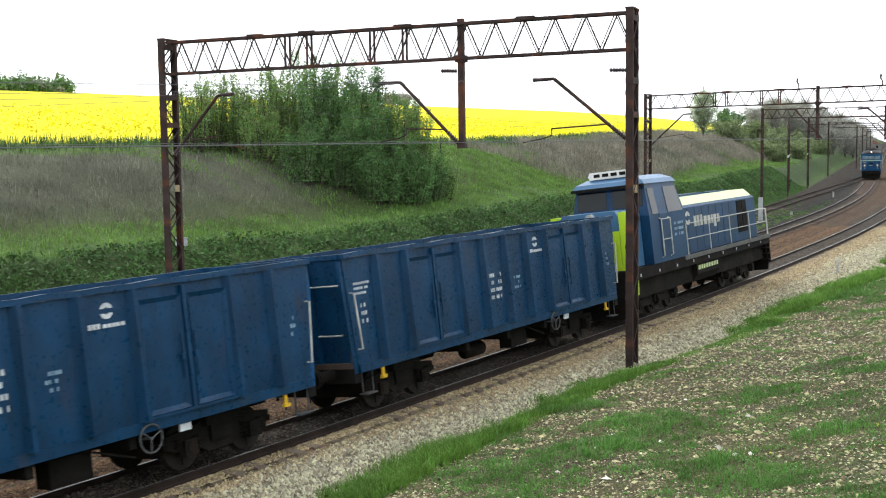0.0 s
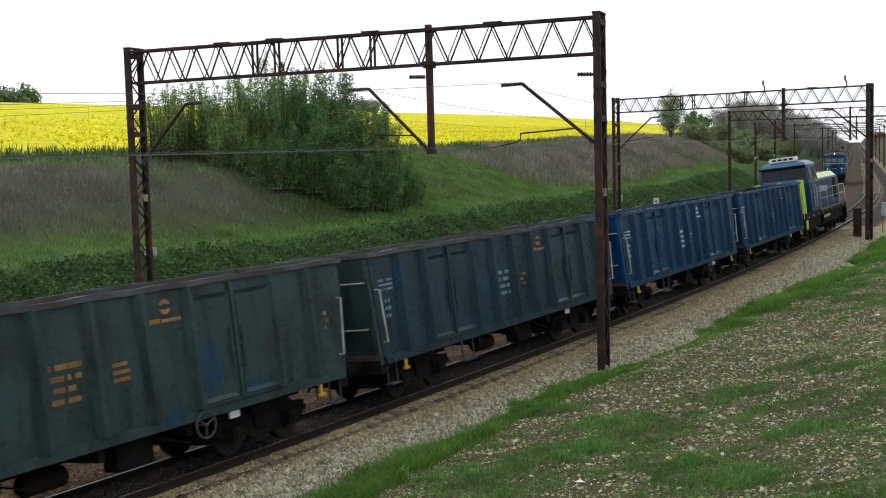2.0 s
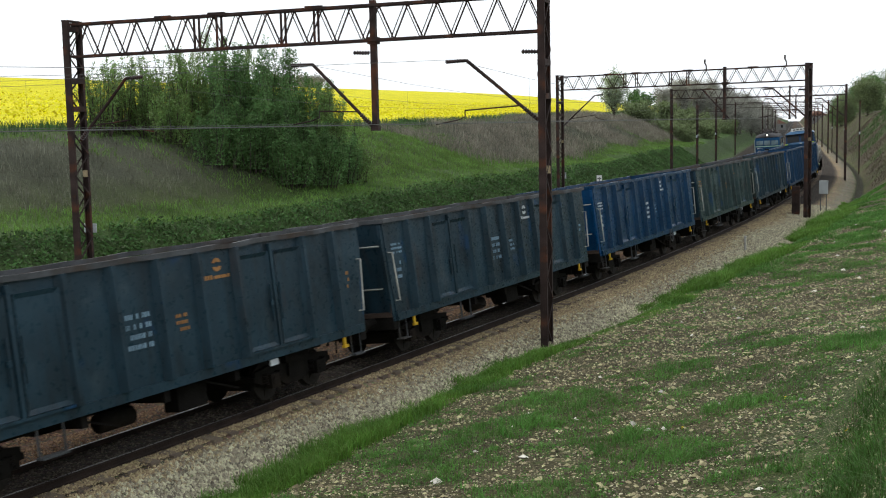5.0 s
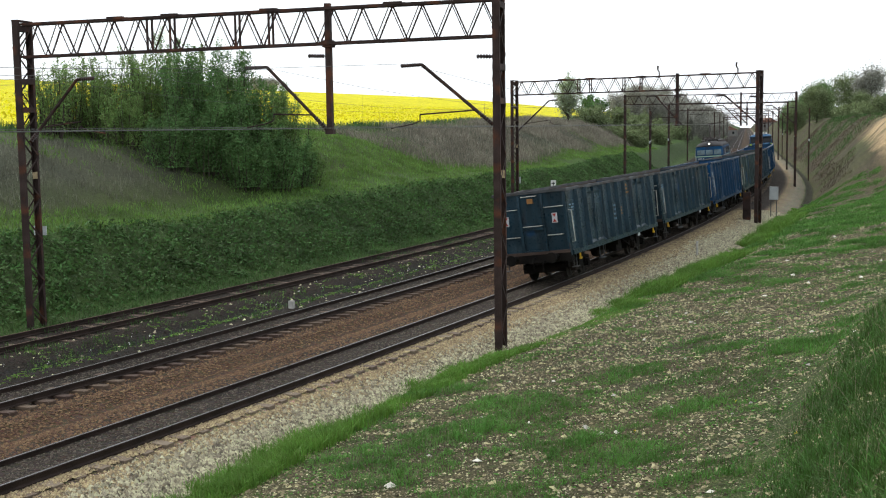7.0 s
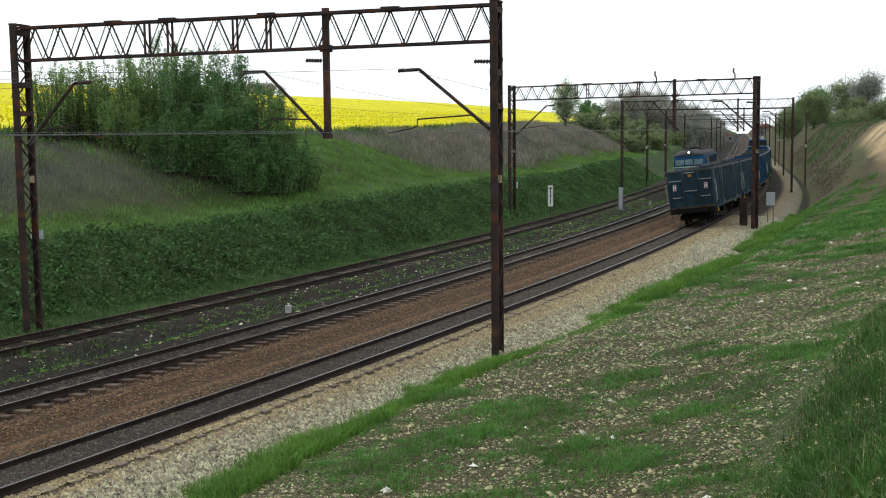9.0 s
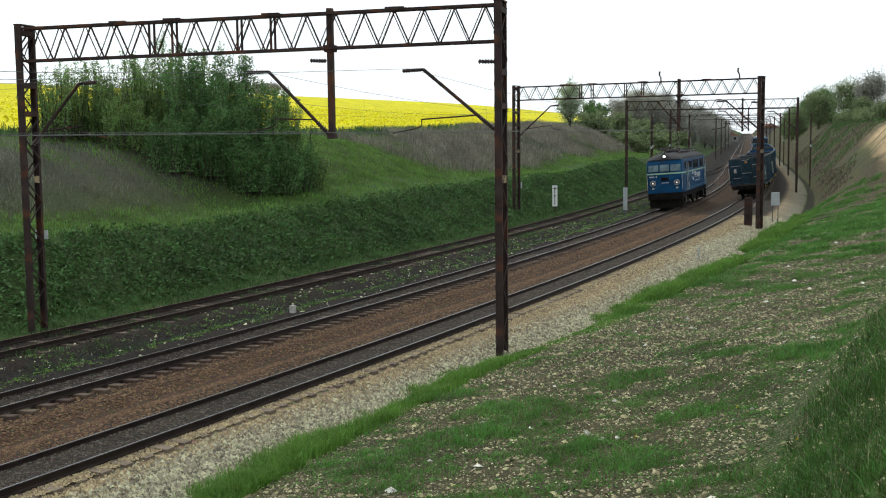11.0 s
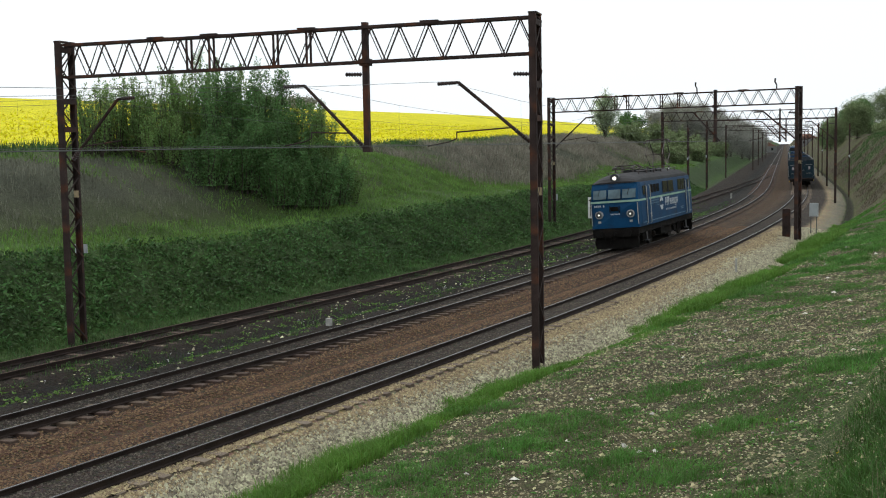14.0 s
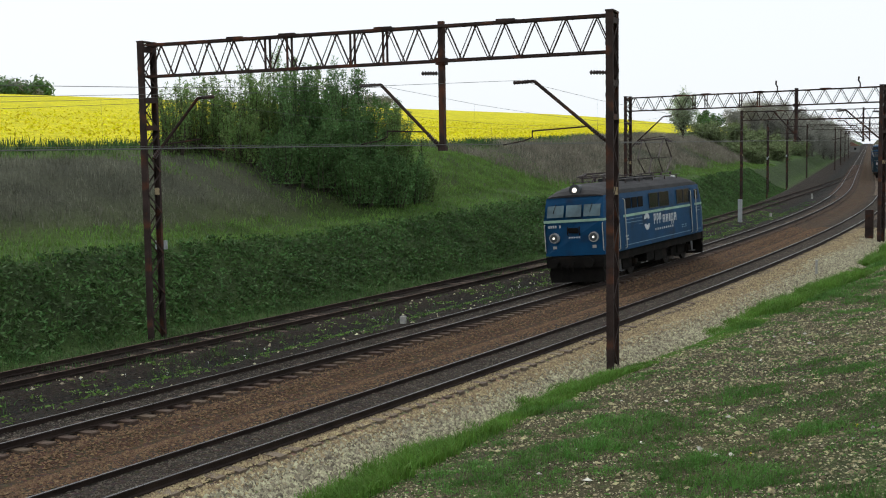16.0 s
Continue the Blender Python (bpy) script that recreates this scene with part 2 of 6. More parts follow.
    "lens": mat("headlamp_glass", (0.5, 0.5, 0.48), 0.15, 0.3, 0.1, 3, 30, 0.0, coat=0.5),
    "red": mat("red_paint", (0.35, 0.03, 0.02), 0.6, 0, 0.2, 3, 30, 0.05),
    "wall_pale": mat("pale_plaster", (0.2, 0.2, 0.19), 0.9, 0, 0.15, 0.5, 6, 0.1),
    "roof_red": mat("roof_tiles", (0.22, 0.12, 0.09), 0.9, 0, 0.25, 0.5, 6, 0.2),
}


# ---------------------------------------------------------------- mesh helpers
def box(bm, x0, x1, y0, y1, z0, z1):
    v = [bm.verts.new((x, y, z)) for z in (z0, z1) for y in (y0, y1) for x in (x0, x1)]
    for f in ((0, 2, 3, 1), (4, 5, 7, 6), (0, 1, 5, 4), (2, 6, 7, 3), (0, 4, 6, 2), (1, 3, 7, 5)):
        bm.faces.new([v[i] for i in f])


def bar(bm, a, b, w, d=None):
    a, b = Vector(a), Vector(b)
    y = (b - a).normalized()
    up = Vector((0, 0, 1)) if abs(y.z) < 0.95 else Vector((1, 0, 0))
    x = y.cross(up).normalized()
    z = x.cross(y)
    w, d = w / 2, (d or w) / 2
    v = [bm.verts.new(p + x * sx * w + z * sz * d) for p in (a, b) for sx, sz in ((-1, -1), (1, -1), (1, 1), (-1, 1))]
    for f in ((3, 2, 1, 0), (4, 5, 6, 7), (0, 1, 5, 4), (1, 2, 6, 5), (2, 3, 7, 6), (3, 0, 4, 7)):
        bm.faces.new([v[i] for i in f])


def tube(bm, pts, radii, n=8, caps=True):
    pts = [Vector(p) for p in pts]
    if not hasattr(radii, "__len__"):
        radii = [radii] * len(pts)
    rings = []
    for i, p in enumerate(pts):
        y = (pts[min(i + 1, len(pts) - 1)] - pts[max(i - 1, 0)]).normalized()
        up = Vector((0, 0, 1)) if abs(y.z) < 0.9 else Vector((1, 0, 0))
        x = y.cross(up).normalized()
        z = x.cross(y)
        rings.append([bm.verts.new(p + (x * math.cos(a) + z * math.sin(a)) * radii[i])
                      for a in (2 * math.pi * k / n for k in range(n))])
    for r, q in zip(rings, rings[1:]):
        for k in range(n):
            bm.faces.new((r[k], r[(k + 1) % n], q[(k + 1) % n], q[k]))
    if caps:
        bm.faces.new(rings[0][::-1])
        bm.faces.new(rings[-1])


def prism(bm, outline, axis, lo, hi):
    """An outline of 2D points pushed out along an axis: x: (y, z), y: (x, z), z: (x, y)."""
    put = {"x": lambda p, k: (k, p[0], p[1]), "y": lambda p, k: (p[0], k, p[1]), "z": lambda p, k: (p[0], p[1], k)}[axis]
    a = [bm.verts.new(put(p, lo)) for p in outline]
    b = [bm.verts.new(put(p, hi)) for p in outline]
    bm.faces.new(a[::-1])
    bm.faces.new(b)
    n = len(a)
    for i in range(n):
        bm.faces.new((a[i], a[(i + 1) % n], b[(i + 1) % n], b[i]))


def part(name, bm, material, parent=None, label="", smooth=False, bevel=0.0):
    if bevel:
        bmesh.ops.bevel(bm, geom=[e for e in bm.edges if len(e.link_faces) == 2 and e.calc_face_angle(0) > 0.5], offset=bevel, segments=1, affect="EDGES")
    bmesh.ops.recalc_face_normals(bm, faces=bm.faces[:])
    me = bpy.data.meshes.new(name)
    bm.to_mesh(me)
    bm.free()
    me.materials.append(material)
    if smooth:
        me.polygons.foreach_set("use_smooth", [True] * len(me.polygons))
    ob = new(name, me)
    ob.parent = parent
    if label:
        tagged(ob, label)
    return ob


def boxes(name, material, parent, *dims, label="", bevel=0.0):
    bm = bmesh.new()
    for d in dims:
        box(bm, *d)
    return part(name, bm, material, parent, label, bevel=bevel)


def soup(name, verts, faces, material, smooth=False):
    me = bpy.data.meshes.new(name)
    me.from_pydata(verts.tolist() if hasattr(verts, "tolist") else verts, [], faces.tolist() if hasattr(faces, "tolist") else faces)
    me.materials.append(material)
    if smooth:
        me.polygons.foreach_set("use_smooth", [True] * len(me.polygons))
    return new(name, me)


# ---------------------------------------------------------------- the line's plan: s along the near track, u to its right
STEP = 1.0
_s = np.arange(-260, 2600, STEP)
_k = -0.0015 * np.clip((141 - _s) / 65 + 0.5, 0, 1)
_h = np.cumsum(_k) * STEP
_h += 0.4652 - _h[260]
_x = np.cumsum(np.sin(_h)) * STEP
_y = np.cumsum(np.cos(_h)) * STEP
_x += -6.27 - _x[260]
_y += 26.13 - _y[260]


def xy(s, u):
    h = np.interp(s, _s, _h)
    return np.interp(s, _s, _x) + u * np.cos(h), np.interp(s, _s, _y) - u * np.sin(h)


def P(s, u, z):
    x, y = xy(s, u)
    return Vector((float(x), float(y), z))


def cant(s):
    """Lean of the curved track towards its inside, in degrees."""
    return 3.2 * float(np.clip((141 - s) / 65 + 0.5, 0, 1))


def yaw_at(s):
    return -math.degrees(float(np.interp(s, _s, _h)))


def on_line(s, u, z=0.0, turn=0.0):
    p = P(s, u, z)
    return pose(p.x, p.y, p.z, 0, 0, yaw_at(s) + turn)


def smooth(a, b, x):
    t = np.clip((x - a) / (b - a), 0, 1)
    return t * t * (3 - 2 * t)


_rng = np.random.default_rng(4)
_waves = [(_rng.normal(size=2) * f, _rng.uniform(0, 6.28), a) for f, a in
          ((0.03, 1.0), (0.05, 0.8), (0.12, 0.5), (0.2, 0.4), (0.5, 0.25), (0.9, 0.18), (1.6, 0.12), (2.8, 0.08)) for _ in range(3)]


def lumps(s, u, lo=0, hi=24):
    return sum(a * np.sin(s * f[0] + u * f[1] + ph) for f, ph, a in _waves[lo:hi])


VERGE = 2.9


def edge(s):
    """Where the ballast shoulder ends and the verge begins."""
    return np.interp(s, [-20, -4, 4, 8, 12, 16, 27, 38, 50, 72, 100], [3.7, 3.45, 3.05, 3.0, 3.3, 3.75, 3.95, 4.75, 4.8, 5.3, 5.1])


def ground_z(s, u):
    """Height of the ground over the rail tops."""
    s, u = np.asarray(s, float), np.asarray(u, float)
    # left: track bed, bank, bench, upper slope, field hill
    crest = 15.0 + 0.012 * np.clip(s, 0, 500)
    left = np.interp(-u, [-1.9, 1.7, 2.6, 3.3, 7.0, 8.2, 9.4, 12.6, 13.3, 14.6, 18.4, 21.8, 28.5, 33.5, 36],
                     [-0.16, -0.16, -0.36, -0.2, -0.16, -0.42, -0.2, -0.2, -0.45, -0.25, 2.35, 2.85, 5.7, 6.55, 6.9])
    hill = 6.9 + (crest - 6.9) * smooth(30, 150, -u) ** 0.9 - 0.02 * np.clip(-u - 150, 0, 400)
    left = np.where(u < -36, hill, left) + np.where(u < -36, 0, np.clip(s - 60, 0, 200) * 0.008 * smooth(22, 34, -u))
    left = left + smooth(15, 24, -u) * (1 - smooth(33, 38, -u)) * 0.28 * lumps(s, u, 3, 15) + smooth(14, 16, -u) * (1 - smooth(18, 20, -u)) * 0.1 * lumps(s, u, 12, 24)
    # right: shoulder, verge, bank under the camera, cutting further on
    e = edge(s)
    v = u - e
    low = np.interp(v, [-3, -1.6, 0.0, 0.4, 2.0, 5.0, 8.0, 10.5, 12.5, 14.2, 18, 30, 120], [-0.16, -0.25, -0.62, -0.3, 0.0, 0.32, 0.7, 1.25, 2.8, 4.4, 5.3, 6.4, 9.0])
    mid = np.interp(v, [-3, -1.6, 0.0, 0.3, 2.7, 5.5, 8.0, 12, 20, 40, 120], [-0.16, -0.25, -0.62, -0.4, 0.3, 0.85, 1.5, 2.8, 5.0, 7.5, 9.5])
    m = smooth(24, 70, s)
    near = low * (1 - m) + mid * m
    far = np.interp(v, [-3, -1.6, 0.0, 0.5, 1.0, 1.8, 8.0, 9.6, 22, 120], [-0.16, -0.25, -0.62, -0.95, -0.6, 0.2, 6.7, 7.5, 8.6, 11.0])
    w = smooth(68, 94, s - 0.5 * np.clip(v, 0, 12))
    right = near * (1 - w) + far * w
    right = right + smooth(0.3, 2.5, v) * 0.08 * lumps(s, u, 9, 24)
    z = np.where(u > 1.2, right, left)
    return z + np.where((u < 2.2) & (u > -13), 0.012 * lumps(s * 2.5, u * 2.5, 12, 24), 0)


# ---------------------------------------------------------------- ground sheet
def ground_material():
    m = bpy.data.materials.new("ground_cover")
    m.use_nodes = True
    n, l = m.node_tree.nodes, m.node_tree.links
    b = n["Principled BSDF"]
    b.inputs["Roughness"].default_value = 0.95
    b.inputs["Specular IOR Level"].default_value = 0.15
    uv = n.new("ShaderNodeUVMap")
    tc = n.new("ShaderNodeTexCoord")
    sep = n.new("ShaderNodeSeparateXYZ")
    l.new(uv.outputs[0], sep.inputs[0])

    def noise_node(sc, detail=4.0):
        t = n.new("ShaderNodeTexNoise")
        t.inputs["Scale"].default_value, t.inputs["Detail"].default_value = sc, detail
        l.new(tc.outputs["Object"], t.inputs[0])
        return t.outputs["Fac"]

    def math_node(op, a, c):
        x = n.new("ShaderNodeMath")
        x.operation = op
        for i, v in enumerate((a, c)):
            if hasattr(v, "is_output"):
                l.new(v, x.inputs[i])
            else:
                x.inputs[i].default_value = v
        return x.outputs[0]

    def band(fac, lo, hi, a=0.0, c=1.0):
        r = n.new("ShaderNodeMapRange")
        for i, v in zip((1, 2, 3, 4), (lo, hi, a, c)):
            r.inputs[i].default_value = v
        l.new(fac, r.inputs[0])
        return r.outputs[0]

    u = sep.outputs[0]
    jit = math_node("MULTIPLY", math_node("SUBTRACT", noise_node(0.35, 6), 0.5), 2.2)
    fine_jit = math_node("MULTIPLY", math_node("SUBTRACT", noise_node(1.6, 5), 0.5), 0.9)
    # the borders between cover types wander more on the banks than on the track bed
    amount = math_node("ADD", band(u, -14, -19, 0.12, 1.0), band(u, 2.0, 4.5, 0.0, 0.9))
    uu = math_node("ADD", u, math_node("ADD", math_node("MULTIPLY", jit, amount), math_node("MULTIPLY", fine_jit, band(amount, 0, 0.6, 0.3, 1))))
    fac = band(uu, -40, 24)
    ramp = n.new("ShaderNodeValToRGB")
    stops = [(-40, (0.60, 0.56, 0.012)), (-36.2, (0.62, 0.58, 0.012)), (-35.6, (0.075, 0.13, 0.03)), (-31.5, (0.056, 0.062, 0.042)), (-26, (0.050, 0.056, 0.038)),
             (-23.4, (0.045, 0.062, 0.022)), (-21.5, (0.045, 0.082, 0.02)), (-19, (0.045, 0.09, 0.02)), (-18.2, (0.036, 0.065, 0.02)), (-15.6, (0.032, 0.056, 0.018)),
             (-14.4, (0.035, 0.07, 0.016)), (-13.0, (0.035, 0.05, 0.02)), (-12.6, (0.025, 0.019, 0.014)), (-9.3, (0.022, 0.017, 0.012)), (-8.2, (0.012, 0.013, 0.012)), (-7.4, (0.015, 0.014, 0.012)),
             (-6.6, (0.024, 0.020, 0.016)), (-4.0, (0.028, 0.021, 0.016)), (-3.6, (0.070, 0.045, 0.027)), (-2.0, (0.066, 0.044, 0.028)), (-1.0, (0.044, 0.036, 0.029)),
             (0.6, (0.046, 0.038, 0.031)), (1.0, (0.29, 0.232, 0.15)), (1.6, (0.25, 0.215, 0.15)), (2.0, (0.215, 0.20, 0.15)), (2.7, (0.17, 0.158, 0.115)), (3.0, (0.065, 0.105, 0.024)), (3.7, (0.075, 0.085, 0.032)),
             (4.6, (0.058, 0.053, 0.028)), (11.5, (0.056, 0.054, 0.026)), (13.0, (0.046, 0.066, 0.022)), (24, (0.08, 0.11, 0.03))]
    while len(ramp.color_ramp.elements) < len(stops):
        ramp.color_ramp.elements.new(0.5)
    for el, (pos, col) in zip(ramp.color_ramp.elements, stops):
        el.position = (pos + 40) / 64
    for el, (pos, col) in zip(ramp.color_ramp.elements, stops):
        el.color = (*col, 1)
    l.new(fac, ramp.inputs[0])

    def mixc(kind, f, a, c):
        x = n.new("ShaderNodeMixRGB")
        x.blend_type = kind
        for i, v in enumerate((f, a, c)):
            if hasattr(v, "is_output"):
                l.new(v, x.inputs[i])
            elif i == 0:
                x.inputs[0].default_value = v
            else:
                x.inputs[i].default_value = (*v, 1)
        return x.outputs[0]

    col = ramp.outputs[0]
    # green patches over the dirt of the near bank, and bare earth on the far cutting
    bank = math_node("MULTIPLY", band(uu, 4.0, 5.0), band(noise_node(0.9, 7), 0.57, 0.64))
    col = mixc("MIX", math_node("MULTIPLY", bank, 0.7), col, (0.065, 0.095, 0.03))
    cut = math_node("MULTIPLY", band(sep.outputs[1], 80, 92), band(uu, 3.4, 4.4))
    earth = mixc("MIX", band(noise_node(0.12, 6), 0.42, 0.6), (0.070, 0.058, 0.042), (0.068, 0.080, 0.034))
    earth = mixc("MIX", math_node("MULTIPLY", math_node("MULTIPLY", band(uu, 8.6, 10.0), band(sep.outputs[1], 132, 112)), band(noise_node(0.2, 6), 0.33, 0.46)), earth, (0.44, 0.33, 0.20))
    earth = mixc("MIX", band(uu, 14.5, 16.5), earth, (0.06, 0.10, 0.03))
    col = mixc("MIX", cut, col, earth)
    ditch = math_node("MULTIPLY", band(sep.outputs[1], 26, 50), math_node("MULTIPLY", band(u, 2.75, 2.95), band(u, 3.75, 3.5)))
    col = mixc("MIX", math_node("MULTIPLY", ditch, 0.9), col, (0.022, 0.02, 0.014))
    # clods, stones and tufts
    vor = n.new("ShaderNodeTexVoronoi")
    vor.inputs["Scale"].default_value = 11.0
    l.new(tc.outputs["Object"], vor.inputs[0])
    grain = noise_node(6.0, 6)
    stony = math_node("MULTIPLY", band(u, -13, -12.5), band(u, 3.2, 2.9))
    col = mixc("MULTIPLY", math_node("MULTIPLY", stony, 0.75), col, mixc("MIX", 0.5, vor.outputs["Color"], (1, 1, 1)))
    chips = n.new("ShaderNodeTexVoronoi")
    chips.inputs["Scale"].default_value = 19.0
    l.new(tc.outputs["Object"], chips.inputs[0])
    pick = n.new("ShaderNodeSeparateColor")
    l.new(chips.outputs["Color"], pick.inputs[0])
    stone = math_node("MULTIPLY", band(pick.outputs[0], 0.70, 0.74), math_node("MULTIPLY", band(chips.outputs["Distance"], 0.45, 0.3), band(uu, 3.6, 4.6)))
    stone = math_node("MULTIPLY", stone, math_node("SUBTRACT", 1.0, cut))
    col = mixc("MIX", math_node("MULTIPLY", stone, 0.9), col, mixc("MIX", pick.outputs[1], (0.16, 0.125, 0.085), (0.40, 0.35, 0.27)))
    crumbs = noise_node(28.0, 3)
    col = mixc("MULTIPLY", band(u, 2.8, 4.0, 0.35, 0.95), col, mixc("MIX", band(crumbs, 0.35, 0.65), (0.35, 0.35, 0.35), (1.6, 1.6, 1.6)))
    col = mixc("MULTIPLY", 0.8, col, mixc("MIX", band(grain, 0.3, 0.7), (0.55, 0.55, 0.55), (1.35, 1.35, 1.35)))
    col = mixc("MULTIPLY", 0.7, col, mixc("MIX", band(noise_node(0.25, 5), 0.3, 0.7), (0.7, 0.7, 0.7), (1.25, 1.2, 1.1)))
    l.new(col, b.inputs["Base Color"])
    bp = n.new("ShaderNodeBump")
    bp.inputs["Strength"].default_value, bp.inputs["Distance"].default_value = 0.8, 0.06
    l.new(math_node("ADD", math_node("ADD", grain, math_node("MULTIPLY", crumbs, 0.5)), math_node("MULTIPLY", vor.outputs["Distance"], -0.8)), bp.inputs["Height"])
    l.new(bp.outputs[0], b.inputs["Normal"])
    return m


def build_ground():
    ss = np.concatenate([np.arange(-250, -40, 10), np.arange(-40, 130, 0.8), np.arange(130, 320, 4), np.arange(320, 2500, 40)])
    uu = np.concatenate([np.arange(-560, -60, 12.5), np.arange(-60, -38, 1.5), np.arange(-38, -13, 0.55), np.arange(-13, 2.4, 0.3), np.arange(2.4, 9, 0.28),
                         np.arange(9, 20, 0.5), np.arange(20, 40, 2), np.arange(40, 420, 20)])
    S, U = np.meshgrid(ss, uu, indexing="ij")
    X, Y = xy(S, U)
    Z = ground_z(S, U)
    v = np.stack([X, Y, Z], -1).reshape(-1, 3)
    ns, nu = S.shape
    i = (np.arange(ns - 1)[:, None] * nu + np.arange(nu - 1)[None]).ravel()
    f = np.stack([i, i + 1, i + nu + 1, i + nu], 1)[:, ::-1]
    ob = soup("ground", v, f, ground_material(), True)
    lay = ob.data.uv_layers.new(name="UVMap")
    loops = np.empty(len(ob.data.loops), np.int32)
    ob.data.loops.foreach_get("vertex_index", loops)
    shift = (edge(S) - VERGE) * (U > 1.0)
    w = np.stack([(U - shift).ravel(), S.ravel()], 1)[loops]
    lay.data.foreach_set("uv", w.ravel().astype(np.float32))
    return tagged(ob, "railway cutting with ballast, grassy banks and a yellow rape field", "ground", kind="structure")


build_ground()

# ---------------------------------------------------------------- tracks
TRACKS = {"near": 0.0, "far": -5.2, "siding": -11.05}


def sweep(ss, u, profile, z0=0.0):
    """A profile of (across, up) carried along the line."""
    ss = np.asarray(ss, float)
    n = len(profile)
    rows = []
    for a, zz in profile:
        x, y = xy(ss, u + a)
        rows.append(np.stack([x, y, np.full_like(x, zz) + z0], -1))
    v = np.stack(rows, 1).reshape(-1, 3)
    k = np.arange(len(ss) - 1)[:, None] * n
    j = np.arange(n)[None]
    jn = (j + 1) % n
    return v, np.stack([k + j, k + jn, k + n + jn, k + n + j], -1).reshape(-1, 4)


RAIL = [(-0.07, -0.17), (0.07, -0.17), (0.07, -0.155), (0.012, -0.13), (0.012, -0.045), (0.036, -0.03), (0.036, -0.004), (-0.036, -0.004), (-0.036, -0.03), (-0.012, -0.045), (-0.012, -0.13), (-0.07, -0.155)]
HEAD = [(-0.03, -0.006), (0.03, -0.006), (0.026, 0.0), (-0.026, 0.0)]


def build_tracks():
    fine = np.concatenate([np.arange(-60, 240, 2.0), np.arange(240, 1500, 20)])
    for name, u in TRACKS.items():
        ss = fine if name != "siding" else np.arange(-60, 215, 2.0)
        track = tagged(new("railway_track"), {"near": "worn railway track with bright running rails", "far": "parallel railway track on brown ballast",
                                              "siding": "rusty overgrown siding track"}[name], "railway track", kind="structure")
        drift = 5.4 * smooth(95, 215, ss) if name == "siding" else np.zeros_like(ss)
        for side in (-0.752, 0.752):
            lift = side * np.tan(np.radians([cant(q) for q in ss])) * (name != "siding")
            v, f = sweep(ss, u + side + drift, RAIL, lift)
            r = soup("rail", v, f, M["rail_side"])
            r.parent = track
            v, f = sweep(ss, u + side + drift, HEAD, lift)
            h = soup("rail_head", v, f, M["rail_top_dull" if name == "siding" else "rail_top"])
            h.parent = r
        concrete = name == "near"
        bm = bmesh.new()
        if concrete:
            prism(bm, [(-1.28, -0.30), (1.28, -0.30), (1.28, -0.16), (0.95, -0.135), (0.5, -0.135), (0.3, -0.17), (-0.3, -0.17), (-0.5, -0.135), (-0.95, -0.135), (-1.28, -0.16)], "y", -0.13, 0.13)
        else:
            prism(bm, [(-1.28, -0.30), (1.28, -0.30), (1.28, -0.165), (1.25, -0.145), (-1.25, -0.145), (-1.28, -0.165)], "y", -0.13, 0.13)
        mesh = bpy.data.meshes.new("sleeper")
        bm.to_mesh(mesh)
        bm.free()
        mesh.materials.append(M["sleeper_con" if concrete else "sleeper"])
        sp = 0.62
        rnd = random.Random(7)
        for i in range(245):
            s = -26 + i * sp
            if name == "siding" and s > 95:
                break
            o = new("sleeper", mesh)
            o.parent = track
            o.matrix_basis = on_line(s, u + rnd.uniform(-0.05, 0.05), rnd.uniform(-0.02, 0.008) - (0.05 if name != "far" else 0.02), rnd.uniform(-0.6, 0.6)) @ pose(0, 0, 0, 0, -cant(s) if name != "siding" else 0, 0)
        if name != "siding":
            vs, fs = [], []
            for i in range(300):
                s = -26 + (245 + i) * sp
                m = on_line(s, u)
                c = [m @ Vector((x, y, -0.15)) for x, y in ((-1.28, -0.13), (1.28, -0.13), (1.28, 0.13), (-1.28, 0.13))]
                c += [m @ Vector((x, y, -0.3)) for x, y in ((-1.28, -0.13), (1.28, -0.13), (1.28, 0.13), (-1.28, 0.13))]
                k = len(vs)
                vs += [tuple(p) for p in c]
                fs += [(k, k + 1, k + 2, k + 3), (k, k + 4, k + 5, k + 1), (k + 1, k + 5, k + 6, k + 2), (k + 2, k + 6, k + 7, k + 3), (k + 3, k + 7, k + 4, k)]
            o = soup("distant_sleepers", vs, fs, M["sleeper_con" if concrete else "sleeper"])
            o.parent = track
            tagged(o, kind="stuff")


build_tracks()


# ---------------------------------------------------------------- overhead line
def lattice_post(parent, height, gap, leg=0.22, rungs=14, base=0.0, name="post"):
    """Two channel legs set apart along the line, laced by flat bars."""
    bm = bmesh.new()
    box(bm, -leg / 2 - 0.02, leg / 2 + 0.02, -gap / 2 - 0.02, gap / 2 + 0.02, height - 0.03, height + 0.02)
    post = part(name, bm, M["steel_rust"], parent)
    for sy in (-1, 1):
        bm = bmesh.new()
        y = sy * gap / 2
        a, c, t = leg / 2, sy * 0.10, sy * 0.014
        prism(bm, [(-a, y + t), (a, y + t), (a, y - c), (a - 0.014, y - c), (a - 0.014, y), (-a + 0.014, y), (-a + 0.014, y - c), (-a, y - c)], "z", base, height)
        part("leg", bm, M["steel_rust"], post)
    for k in range(3):
        z = base + (height - base) * (0.72, 0.81, 0.975)[k]
        boxes("batten_plate", M["steel_rust"], post, (-leg / 2 - 0.01, leg / 2 + 0.01, -gap / 2, gap / 2, z - 0.09, z + 0.09))
    rise = (height - base - 0.5) / rungs
    mesh = []
    for s in (-1, 1):
        bm = bmesh.new()
        bar(bm, (0, s * gap / 2, 0), (0, -s * gap / 2, rise), 0.014, 0.06)
